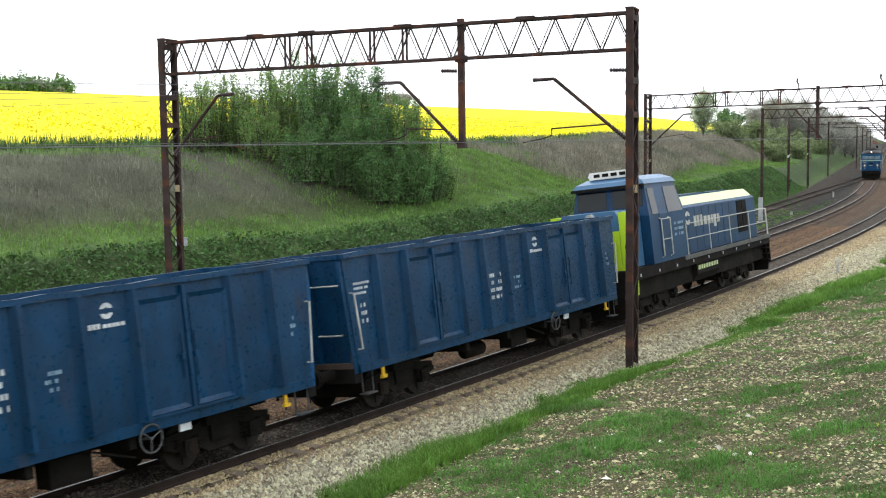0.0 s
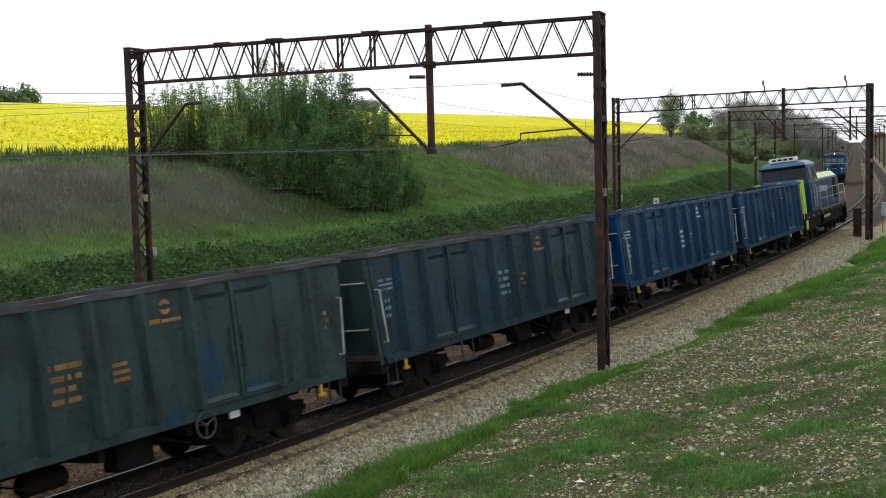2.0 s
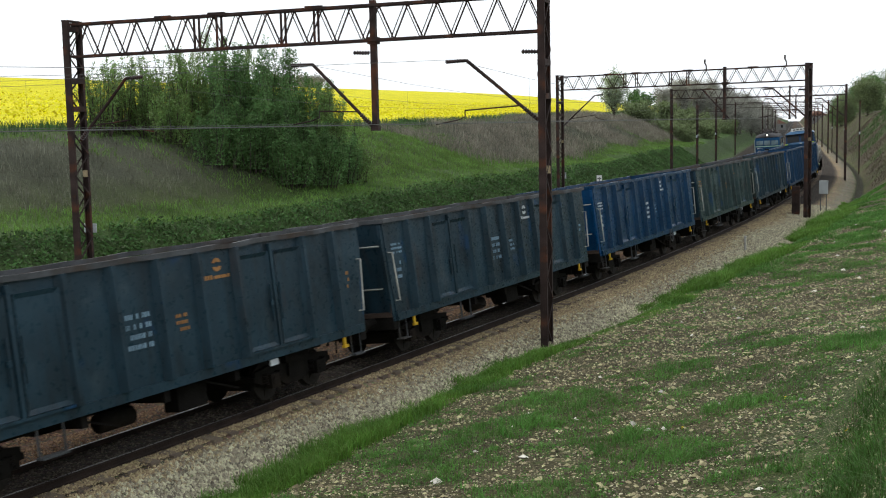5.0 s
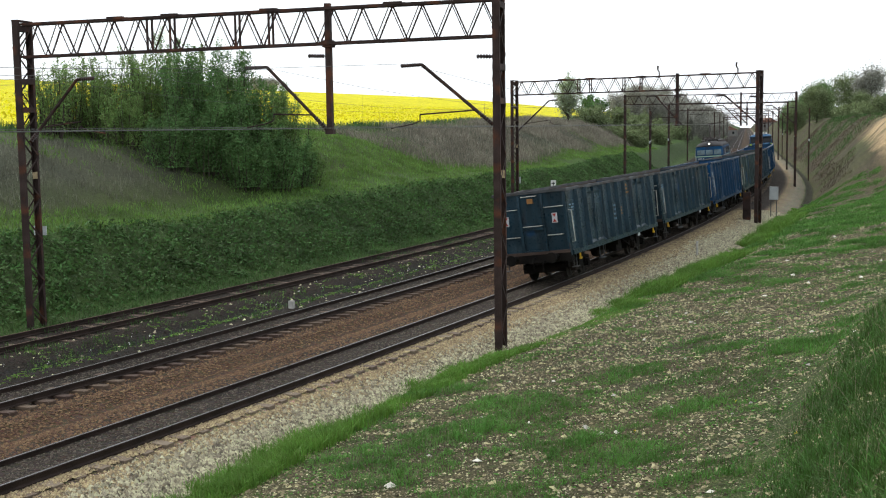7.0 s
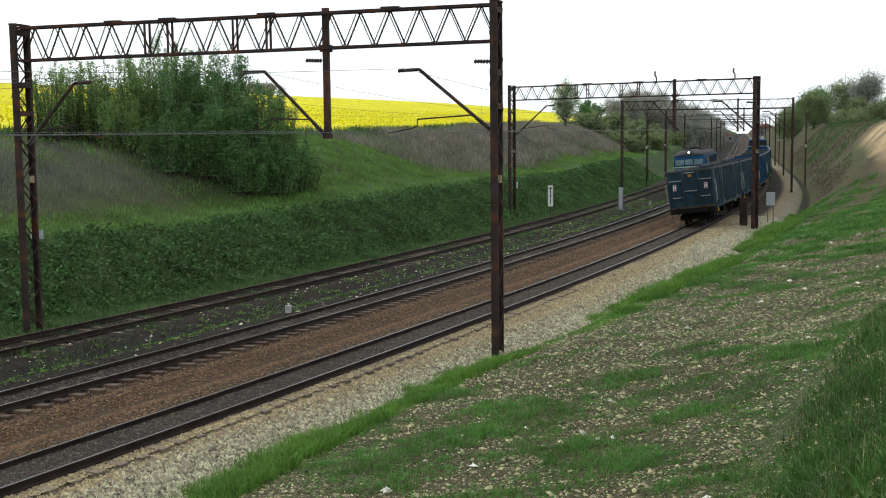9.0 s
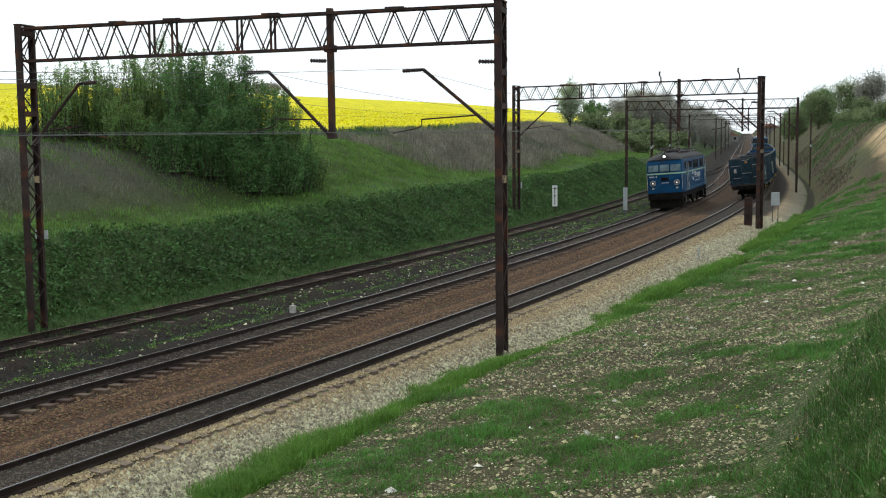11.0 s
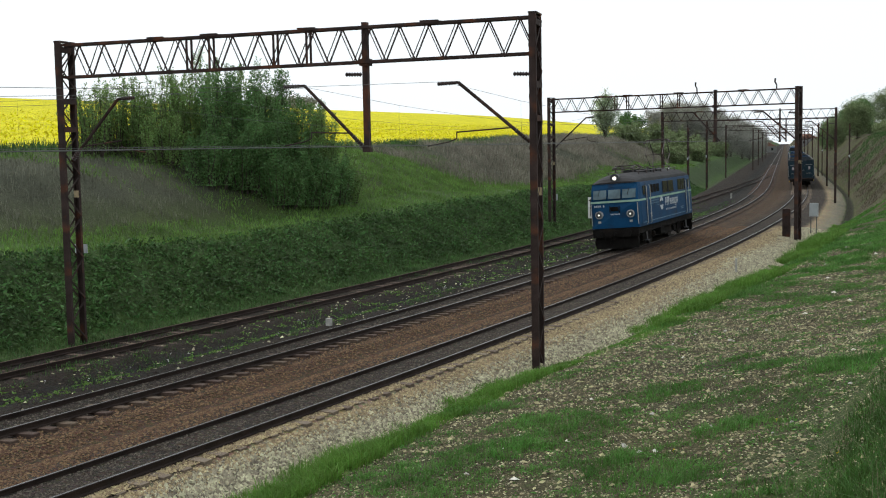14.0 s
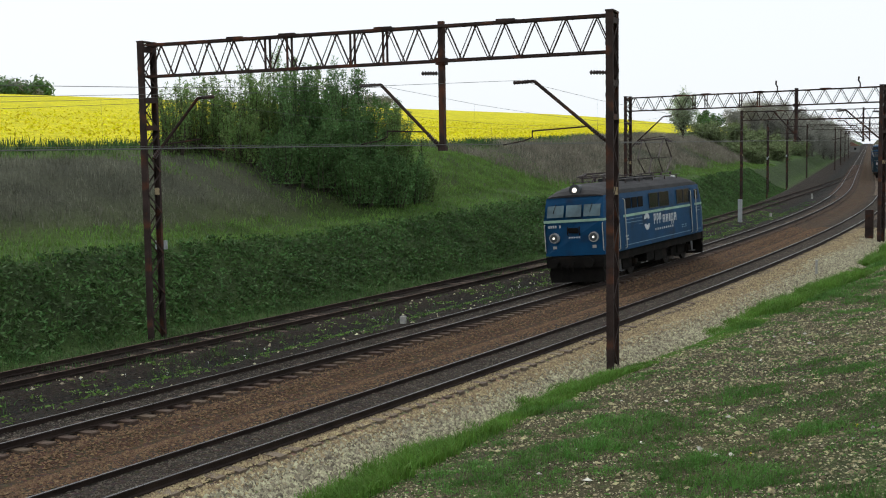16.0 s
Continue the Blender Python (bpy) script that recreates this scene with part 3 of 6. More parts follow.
        me = bpy.data.meshes.new("lacing_bar")
        bmesh.ops.recalc_face_normals(bm, faces=bm.faces[:])
        bm.to_mesh(me)
        bm.free()
        me.materials.append(M["steel_rust"])
        mesh.append(me)
    for x in (-leg / 2 - 0.008, leg / 2 + 0.008):
        for i in range(rungs):
            o = new("lacing_bar", mesh[i % 2])
            o.parent = post
            o.location = (x, 0, base + 0.3 + rise * i)
    return post


def insulator(parent, a, b, r=0.07):
    a, b = Vector(a), Vector(b)
    bm = bmesh.new()
    pts, rad = [], []
    for i in range(13):
        pts.append(a.lerp(b, i / 12))
        rad.append(r if i % 2 else r * 0.45)
    tube(bm, pts, rad, 8)
    return part("insulator", bm, M["insul"], parent, "ribbed brown insulator")


def gantry(span, posts_gap, mids, arms, zb=9.25, zt=10.35, base=(-0.6, -0.4), bays=17, signs=True, heavy=True, drop=0.0):
    """A portal over the tracks: local x runs from the near post to the far one, y along the line; it falls by drop per metre."""
    g = tagged(new("catenary_gantry"), "rusty steel lattice catenary gantry spanning the tracks", "catenary gantry", "gantries over the line")
    for x, bz in ((0, base[0]), (span, base[1])):
        p = lattice_post(g, zt + 0.12 - drop * x, posts_gap, base=bz - 0.4)
        p.location.x = x
        if signs:
            b = boxes("painted_band", M["wood_pale"], p, (-0.1, 0.1, -posts_gap / 2 - 0.02, -posts_gap / 2 + 0.1, 4.88, 5.12), label="pale painted band")
    w = 0.34
    bm = bmesh.new()
    for y in (-w / 2, w / 2):
        for z in (zb, zt):
            bar(bm, (-0.1, y, z), (span + 0.1, y, z - drop * span), 0.085, 0.085)
    for k in range(4):
        x = span * (0.2, 0.45, 0.66, 0.78)[k]
        for y in (-w / 2, w / 2):
            bar(bm, (x - 0.3, y, zt + 0.04 - drop * x), (x + 0.3, y, zt + 0.04 - drop * x), 0.12, 0.1)
    part("truss_chord", bm, M["steel_rust"], g)
    bm = bmesh.new()
    if heavy:
        brace = new("truss_bracing")
        brace.parent = g
        step = span / bays
        for j, y in enumerate((-w / 2, w / 2)):
            th = 0.03 if j else 0.05
            pair = []
            for s in (0, 1):
                b2 = bmesh.new()
                bar(b2, (0, 0, zb if s == 0 else zt), (step / 2, 0, zt if s == 0 else zb), th, th * 0.8)
                me = bpy.data.meshes.new("diagonal")
                bmesh.ops.recalc_face_normals(b2, faces=b2.faces[:])
                b2.to_mesh(me)
                b2.free()
                me.materials.append(M["steel_rust"])
                pair.append(me)
            for i in range(bays * 2):
                o = new("diagonal", pair[i % 2])
                o.parent = brace
                o.location = (i * step / 2, y, -drop * i * step / 2)
    for j, y in enumerate((-w / 2, w / 2)):
        th = 0.03 if j else 0.05
        for i in range(0 if heavy else bays):
            x0, x1 = span * i / bays, span * (i + 1) / bays
            xm = (x0 + x1) / 2
            bar(bm, (x0, y, zb), (xm, y, zt), th, th * 0.8)
            bar(bm, (xm, y, zt), (x1, y, zb), th, th * 0.8)
    for i in range(bays + 1):
        x = span * i / bays
        bar(bm, (x, -w / 2, zb - drop * x), (x, w / 2, zb - drop * x), 0.04)
        if i < bays:
            bar(bm, (x, -w / 2, zt - drop * x), (x + span / bays, w / 2, zt - drop * (x + span / bays)), 0.04)
    for x in (span * 0.45, span * 0.52, span * 0.66, span * 0.71) if heavy else ():
        for y in (-w / 2, w / 2):
            bar(bm, (x, y, zb - drop * x), (x, y, zt - drop * x), 0.06)
    tagged(part("cross_tie" if heavy else "truss_bracing", bm, M["steel_rust"], g), kind="stuff")
    for x, z0 in mids:
        bm = bmesh.new()
        zm = zb - drop * x
        z0 = z0 - drop * x
        box(bm, x - 0.09, x + 0.09, -0.1, 0.1, z0, zm + zt - zb + 0.16)
        box(bm, x - 0.16, x + 0.16, -w / 2, w / 2, zm - 0.12, zm + 0.1)
        box(bm, x - 0.13, x + 0.13, -0.13, 0.13, z0 - 0.08, z0 + 0.06)
        part("hanging_post", bm, M["steel_rust"], g)
    for root, knee, tip, reg0, reg1 in arms:
        bm = bmesh.new()
        r, k, t = (Vector((p[0], 0, p[1] - drop * p[0])) for p in (root, knee, tip))
        tube(bm, [r, k], 0.055, 8)
        tube(bm, [k, t], 0.05, 8)
        arm = part("cantilever", bm, M["steel_rust"], g)
        insulator(arm, r.lerp(k, 0.02), r.lerp(k, 0.2), 0.085)
        insulator(arm, k.lerp(t, 0.25), t, 0.075)
        bm = bmesh.new()
        q = Vector((reg1[0], 0, reg1[1] - drop * reg1[0]))
        tube(bm, [r.lerp(k, 0.24), q], 0.028, 6)
        d = 1 if reg1[0] > reg0[0] else -1
        tube(bm, [q, q + Vector((0, 0, -0.2)), q + Vector((d * 0.25, 0, -0.3)), q + Vector((d * 0.95, 0, -0.42))], 0.022, 6)
        part("registration_arm", bm, M["steel_rust"], arm)
    for x, z, d in ((0.15, zb - 0.62, 1), (5.7, zb - 0.45, 1)):
        insulator(g, (x, 0, z), (x + d * 0.55, 0, z + 0.02), 0.08)
    return g


def place_gantry(g, near, far):
    """From the foot of the near post to the foot of the far one."""
    d = Vector((far[0] - near[0], far[1] - near[1]))
    g.matrix_basis = pose(near[0], near[1], 0, 0, 0, math.degrees(math.atan2(d.y, d.x)))
    return g


ARM_A = ((0.2, 6.55), (2.47, 8.47), (3.15, 8.45), (0.74, 6.93), (2.55, 6.92))
ARM_B = ((5.65, 6.5), (7.69, 8.58), (8.44, 8.58), (6.41, 7.05), (7.5, 7.06))
ARM_C = ((16.6, 6.34), (14.67, 8.42), (14.02, 8.45), (16.2, 6.9), (14.6, 7.0))
G1 = gantry(16.7, 0.84, [(5.55, 6.45)], [ARM_A, ARM_B, ARM_C], base=(-0.55, -0.1), drop=0.0105)
place_gantry(G1, (1.70, 35.92), (-14.76, 40.25))
G2 = gantry(19.6, 0.8, [(6.0, 6.5)], [ARM_A, ARM_B, ((19.3, 6.2), (16.5, 8.45), (15.8, 8.5), (18.9, 6.9), (16.4, 7.0))], zb=8.95, zt=9.95, base=(-0.5, -0.4), signs=True)
place_gantry(G2, (21.42, 79.05), (5.37, 90.51))


def number_plate(parent, x, y, z, w, h, material):
    bm = bmesh.new()
    box(bm, x - w / 2, x + w / 2, y - 0.015, y + 0.015, z - h / 2, z + h / 2)
    p = part("number_plate", bm, material, parent, "small pale plate with illegible marks")
    bm = bmesh.new()
    for k in (-0.2, 0.15):
        box(bm, x + w * k - w * 0.06, x + w * k + w * 0.06, y - 0.02, y - 0.016, z - h * 0.25, z + h * 0.25)
    part("marks", bm, M["under"], p)


number_plate(G1, 16.7, -0.46, 3.05, 0.5, 0.32, M["white"])
for x in (1.55, 7.4):
    bm = bmesh.new()
    tube(bm, [(x, 0, 9.95), (x, 0, 10.25), (x + 0.12, 0, 10.45), (x + 0.1, 0, 10.7)], [0.05, 0.05, 0.06, 0.07], 8)
    part("surge_arrester", bm, M["insul"], G2)
number_plate(G2, 19.6, -0.46, 2.35, 0.45, 0.5, M["white"])


def far_gantries():
    """The portals further down the line."""
    for s, near_u, far_u, top in ((109, 3.9, -14.6, 9.8), (156, 3.6, -13.6, 9.6), (205, 3.6, -13.2, 9.5), (255, 3.6, -9.5, 9.4), (310, 3.6, -9.5, 9.4), (370, 3.6, -9.5, 9.4), (440, 3.6, -9.5, 9.4)):
        a, b = P(s, near_u, 0), P(s, far_u, 0)
        span = (a - b).length
        g = gantry(span, 0.7, [(5.8, 6.4)], [ARM_A, ARM_B], zb=top - 0.95, zt=top, base=(-0.6, -0.4), bays=18, signs=s < 200, heavy=False)
        place_gantry(g, (a.x, a.y), (b.x, b.y))


far_gantries()


def line_poles():
    """Single lattice poles beside the siding and the cutting."""
    for s, u, h in ((121, -13.2, 8.6), (134, -14.4, 8.4), (146, -13.0, 8.2), (128, 5.6, 8.4), (176, 5.4, 8.2), (215, 4.6, 8.2)):
        p = tagged(new("catenary_mast"), "slim rusty lattice mast standing beside the track", "mast", "masts along the line")
        lattice_post(p, h, 0.45, 0.14, 10, base=-0.6)
        boxes("painted_band", M["white"], p, (-0.08, 0.08, -0.25, -0.12, 4.3, 4.6), label="white painted band")
        p.matrix_basis = on_line(s, u, 0)


line_poles()

G_SPOTS = [-48, 12, 61.5, 109, 156, 205, 255, 310]


def wires():
    """Contact and carrying wires over each track, with droppers, and the feeder wires."""
    for u, stop, name in ((-0.2, 310, "near"), (-5.3, 310, "far"), (-11.0, 156, "siding")):
        w = tagged(new("catenary_wire"), "thin overhead contact wire with carrying cable and droppers", "overhead wire", kind="structure")
        bm, bc, bd = bmesh.new(), bmesh.new(), bmesh.new()
        for a, b in zip(G_SPOTS, G_SPOTS[1:]):
            if b > stop:
                break
            pts, car = [], []
            for k in range(9):
                f = k / 8
                s = a + (b - a) * f
                pts.append(P(s, u, 6.5 if name != "siding" else 6.6))
                car.append(P(s, u, 8.5 - 1.0 * 4 * f * (1 - f)))
                if 0 < k < 8 and k % 2:
                    tube(bd, [pts[-1], car[-1]], 0.003, 3)
            tube(bm, pts, 0.008, 4)
            tube(bc, car, 0.006, 4)
        part("contact_wire", bm, M["wire"], w)
        part("carrying_cable", bc, M["wire"], w)
        part("dropper", bd, M["wire"], w)
    bm = bmesh.new()
    for u, z in ((-14.3, 8.3),):
        pts = [P(a + (b - a) * k / 6, u, z - 0.9 * 4 * (k / 6) * (1 - k / 6)) for a, b in zip(G_SPOTS, G_SPOTS[1:]) for k in range(6)]
        tube(bm, pts, 0.006, 4)
    tagged(part("feeder_wire", bm, M["wire"]), "thin sagging feeder wires along the gantries", "overhead wire", kind="structure")


wires()


# ---------------------------------------------------------------- rolling stock
def wheelset(parent, y, r=0.46):
    """One axle with two flanged wheels; local x across the track. It spins about its own x axis."""
    bm = bmesh.new()
    tube(bm, [(-0.8, 0, 0), (0.8, 0, 0)], 0.08, 8)
    ax = part("wheelset", bm, M["wheel"], parent)
    ax.location = (0, y, r)
    for sx in (-1, 1):
        bm = bmesh.new()
        tube(bm, [(sx * 0.685, 0, 0), (sx * 0.70, 0, 0), (sx * 0.72, 0, 0), (sx * 0.83, 0, 0)], [r + 0.028, r + 0.028, r, r - 0.004], 20)
        tube(bm, [(sx * 0.832, 0, 0), (sx * 0.86, 0, 0)], [0.14, 0.10], 10)
        for k in range(4):
            a = k * math.pi / 2
            bar(bm, (sx * 0.834, 0.1 * math.cos(a), 0.1 * math.sin(a)), (sx * 0.834, 0.36 * math.cos(a), 0.36 * math.sin(a)), 0.02, 0.05)
        part("wheel", bm, M["wheel"], ax)
    return ax


def bogie(parent, y, axles=(-0.9, 0.9), r=0.46, width=1.0):
    reach = max(axles) + 0.55
    bm = bmesh.new()
    for sx in (-1, 1):
        x = sx * width
        o = [(-reach, 0.52), (-reach + 0.25, 0.40), (-0.5, 0.36), (-0.35, 0.26), (0.35, 0.26), (0.5, 0.36), (reach - 0.25, 0.40), (reach, 0.52), (reach, 0.74), (0.55, 0.84), (0.38, 1.0), (-0.38, 1.0), (-0.55, 0.84), (-reach, 0.74)]
        prism(bm, o, "x", min(x, x - sx * 0.1), max(x, x - sx * 0.1))
    box(bm, -width - 0.08, width + 0.08, -0.28, 0.28, 0.45, 0.98)
    for e in (-1, 1):
        box(bm, -width, width, e * reach - 0.05, e * reach + 0.05, 0.5, 0.62)
    b = part("bogie", bm, M["under"], parent)
    b.location = (0, y, 0)
    for a in axles:
        for sx in (-1, 1):
            bm = bmesh.new()
            x = sx * (width + 0.05)
            box(bm, x - 0.1, x + 0.1, a - 0.16, a + 0.16, r - 0.16, r + 0.16)
            tube(bm, [(x, a, r), (x + sx * 0.12, a, r)], 0.11, 10)
            part("axle_box", bm, M["under"], b)
    for a in axles:
        for o in (-1, 1):
            y0, y1 = sorted((a + o * (r + 0.03), a + o * (r + 0.12)))
            boxes("brake_beam", M["under"], b, (-width + 0.12, width - 0.12, y0, y1, r - 0.12, r + 0.2))
    for sx in (-1, 1):
        for a in axles:
            for o in (-0.24, 0.24):
                bm = bmesh.new()
                pts = [(sx * (width + 0.02) + 0.075 * math.cos(t), a + o + 0.075 * math.sin(t), 0.40 + 0.26 * t / 31.4) for t in np.linspace(0, 31.4, 34)]
                tube(bm, pts, 0.017, 4)
                part("coil_spring", bm, M["under"], b)
    sets = [wheelset(parent, y + a, r) for a in axles]
    return b, sets


def buffers(parent, y, d, z=1.06):
    for x in (-0.875, 0.875):
        bm = bmesh.new()
        tube(bm, [(x, y, z), (x, y + d * 0.36, z)], [0.13, 0.12], 12)
        tube(bm, [(x, y + d * 0.3, z), (x, y + d * 0.5, z)], 0.09, 12)
        tube(bm, [(x, y + d * 0.5, z), (x, y + d * 0.55, z)], [0.23, 0.225], 16)
        part("buffer", bm, M["under"], parent)
    bm = bmesh.new()
    tube(bm, [(0, y, z), (0, y + d * 0.3, z - 0.02), (0, y + d * 0.4, z - 0.2), (0, y + d * 0.3, z - 0.42)], 0.04, 8)
    tube(bm, [(0.35, y, z - 0.15), (0.35, y + d * 0.22, z - 0.25), (0.35, y + d * 0.2, z - 0.6)], 0.025, 6)
    part("coupling", bm, M["under"], parent)


def emblem(parent, x, y, z, sx, w, material, words=True):
    """A plain round sign and a row of bars, on a side at x, w wide."""
    o = 0.012 * sx
    bm = bmesh.new()
    r = w * 0.17
    yc, zc = y, z + w * 0.3
    for a0 in (0.3, 3.44):
        p = [(yc + rr * math.cos(a), zc + rr * math.sin(a)) for rr, seq in ((r, np.linspace(a0, a0 + 2.5, 10)), (r * 0.45, np.linspace(a0 + 2.3, a0 + 0.4, 8))) for a in seq]
        prism(bm, p, "x", min(x, x + o), max(x, x + o))
    if words:
        k = y - w / 2
        for i, ww in enumerate((0.1, 0.1, 0.1, 0.04, 0.12, 0.11, 0.08, 0.12, 0.12)):
            if i != 3:
                box(bm, min(x, x + o), max(x, x + o), k, k + ww * w * 0.82, z - 0.05 * w, z + (0.06 if i < 3 else 0.03) * w)
            k += ww * w * 1.1
    return tagged(part("marking", bm, material, parent), kind="stuff")


def lettering(parent, x, y, z, sx, w, h, rows, material, seed=0):
    """Illegible rows of small bars on a side."""
    rnd = random.Random(seed)
    o = 0.010 * sx
    bm = bmesh.new()
    for i in range(rows):
        z1 = z + h / 2 - h * i / rows
        z0 = z1 - h / rows * 0.5
        k = y - w / 2
        while k < y + w / 2 - 0.05:
            ww = min(rnd.choice((0.03, 0.05, 0.06)), y + w / 2 - k)
            if rnd.random() < 0.75:
                box(bm, min(x, x + o), max(x, x + o), k, k + ww, z0, z1)
            k += ww + 0.03
    return tagged(part("marking", bm, material, parent), kind="stuff")


WAGON_L, WAGON_W, SILL, TOP = 14.65, 1.55, 1.06, 3.70
BAY = WAGON_L / 12
FLARE = 0.24      # the ends lean outwards to the top by this much


def wagon(paint, end_paint, mark, label, seed, wheel=True, step=True, tail=False):
    """Four-axle open box wagon; origin at rail level in its middle, y along the line."""
    rnd = random.Random(seed)
    g = tagged(new("open_wagon"), label, "freight wagon", "wagons of the train")

    def flare(ob):
        """Pull the foot of an end in under its top."""
        for v in ob.data.vertices:
            if abs(v.co.y) > WAGON_L / 2 - 0.3:
                v.co.y -= math.copysign(FLARE * (1 - min(1, max(0, (v.co.z - SILL) / (TOP - SILL)))), v.co.y)
        return ob

    L, W = WAGON_L / 2, WAGON_W
    # body shell with real thickness
    bm = bmesh.new()
    t = 0.05
    box(bm, -W, -W + t, -L, L, SILL + 0.2, TOP)
    box(bm, W - t, W, -L, L, SILL + 0.2, TOP)
    flare(part("side_wall", bm, paint, g))
    for e in (-1, 1):
        y = e * L
        bm = bmesh.new()
        box(bm, -W + t, W - t, min(y, y - e * t), max(y, y - e * t), SILL + 0.2, TOP)
        flare(part("end_wall", bm, end_paint, g))
        for x in (-W + 0.08, -0.5, 0.5, W - 0.08):
            bm = bmesh.new()
            prism(bm, [(y, SILL), (y + e * 0.15, SILL), (y + e * 0.13, TOP - 0.5), (y + e * 0.05, TOP - 0.05), (y, TOP - 0.05)], "x", x - 0.055, x + 0.055)
            flare(part("end_post", bm, end_paint, g))
        bm = bmesh.new()
        box(bm, -0.5, 0.5, min(y, y + e * 0.1), max(y, y + e * 0.1), 2.2, 2.3)
        flare(part("end_rail", bm, end_paint, g))
        flare(boxes("end_rail", end_paint, g, (-0.5, 0.5, min(y, y + e * 0.12), max(y, y + e * 0.12), SILL + 0.12, SILL + 0.3)))
        for x0, x1, z in ((-W + 0.12, -0.58, 3.1), (0.58, W - 0.12, 3.1), (-0.35, 0.3, 3.6), (0.62, W - 0.3, 1.95), (-W + 0.3, -0.62, 1.95), (-0.4, 0.4, 2.36)):
            bm = bmesh.new()
            tube(bm, [(x0, y + e * 0.02, z), (x0, y + e * 0.12, z), (x1, y + e * 0.12, z), (x1, y + e * 0.02, z)], 0.022, 6)
            flare(part("end_step", bm, M["handrail"], g))
        for sx in (-1, 1):
            bm = bmesh.new()
            x = sx * (W + 0.13)
            yy = y - e * 0.09
            tube(bm, [(x - sx * 0.13, yy, 1.6), (x, yy, 1.6), (x, yy, 2.9), (x - sx * 0.13, yy, 2.9)], 0.024, 6)
            flare(part("handrail", bm, M["handrail"], g))
            bm = bmesh.new()
            tube(bm, [(sx * (W - 0.05), y - e * 0.35, 1.25), (sx * (W - 0.05), y - e * 0.35, 0.55), (sx * (W - 0.05), y - e * 0.75, 0.55), (sx * (W - 0.05), y - e * 0.75, 1.25)], 0.022, 6)
            box(bm, sx * (W - 0.05) - 0.12, sx * (W - 0.05) + 0.12, min(y - e * 0.35, y - e * 0.75), max(y - e * 0.35, y - e * 0.75), 0.53, 0.56)
            part("foot_step", bm, M["rim"], g)
    # rim, inside skin and floor
    bm = bmesh.new()
    for sx in (-1, 1):
        rows = []
        for k in range(25):
            y = (-1 + k / 12) * (L + 0.05)
            dx, dz = rnd.gauss(0, 0.012), rnd.gauss(0, 0.010)
            rows.append([(sx * (W + o) + dx, y, TOP + h + dz) for o, h in ((-0.06, 0), (0.08, 0), (0.08, 0.11), (-0.06, 0.11))])
        loft(bm, rows)
    for e in (-1, 1):
        box(bm, -W + 0.06, W - 0.06, min(e * (L - 0.07), e * (L + 0.05)), max(e * (L - 0.07), e * (L + 0.05)), TOP, TOP + 0.11)
    part("top_rim", bm, M["rim"] if paint is not M["blue"] else paint, g)
    boxes("floor", M["inside"], g, (-W + t, W - t, -L + t, L - t, SILL + 0.12, SILL + 0.24))
    boxes("inner_lining", M["inside"], g, (-W + t, -W + t + 0.02, -L + t, L - t, SILL + 0.24, TOP), (W - t - 0.02, W - t, -L + t, L - t, SILL + 0.24, TOP))
    flare(boxes("solebar", paint, g, (-W - 0.05, -W + 0.1, -L, L, SILL, SILL + 0.2), (W - 0.1, W + 0.05, -L, L, SILL, SILL + 0.2), bevel=0.01))
    # side posts and door leaves; one set of meshes shared along both sides
    rib = bmesh.new()
    prism(rib, [(0, -0.13), (0.18, -0.05), (0.18, 0.05), (0, 0.13)], "z", 0, TOP - SILL - 0.2)
    for v in rib.verts:
        if v.co.z > 1 and v.co.x > 0.05:
            v.co.x *= 0.75
    rib_mesh = bpy.data.meshes.new("side_post")
    bmesh.ops.recalc_face_normals(rib, faces=rib.faces[:])
    rib.to_mesh(rib_mesh)
    rib.free()
    rib_mesh.materials.append(paint)
    ribs = [-L + k * BAY for k in (1, 2, 4, 5, 6, 7, 8, 10, 11)]
    doors = (-L + 3 * BAY, L - 3 * BAY)
    for sx in (-1, 1):
        for y in ribs:
            o = new("side_post", rib_mesh)
            o.parent = g
            o.matrix_basis = pose(sx * W, y, SILL + 0.2, 0, 0, 0 if sx > 0 else 180)
        for yd in doors:
            boxes("door_post", paint, g, (min(sx * W, sx * (W + 0.085)), max(sx * W, sx * (W + 0.085)), yd - 0.05, yd + 0.05, SILL + 0.2, TOP - 0.05), bevel=0.015)
            for leaf in (-BAY / 2, BAY / 2):
                y0, y1 = yd + leaf - BAY / 2 + 0.09, yd + leaf + BAY / 2 - 0.09
                bm = bmesh.new()
                x0, x1 = sx * W, sx * (W + 0.07)
                a, b = min(x0, x1), max(x0, x1)
                z0, z1 = SILL + 0.27, TOP - 0.22
                box(bm, a, b, y0, y1, z0, z1)
                bm.normal_update()
                face = max(bm.faces, key=lambda q: sx * q.calc_center_median().x)
                bmesh.ops.inset_individual(bm, faces=[face], thickness=0.13, depth=0)
                for v in face.verts:
                    v.co.x -= sx * 0.05
                d = part("door", bm, paint, g)
                bm = bmesh.new()
                xh = sx * (W + 0.075)
                yh = yd + leaf * 0.28
                bar(bm, (xh, yh, 1.9), (xh, yh, 2.75), 0.03, 0.03)
                box(bm, xh - 0.02, xh + 0.02, yh - 0.05, yh + 0.05, 2.25, 2.36)
                part("latch_bar", bm, paint, d)
        for yd in doors:
            boxes("door_sill", paint, g, (min(sx * W, sx * (W + 0.11)), max(sx * W, sx * (W + 0.11)), yd - 1.15, yd + 1.15, SILL + 0.205, SILL + 0.26))
        # markings
        x = sx * (W + 0.004)
        d = sx
        emblem(g, x, d * 1.85, 3.12, sx, 0.86, mark[0])
        lettering(g, x, d * -0.62, 2.3, sx, 0.72, 0.8, 4, mark[1], seed)
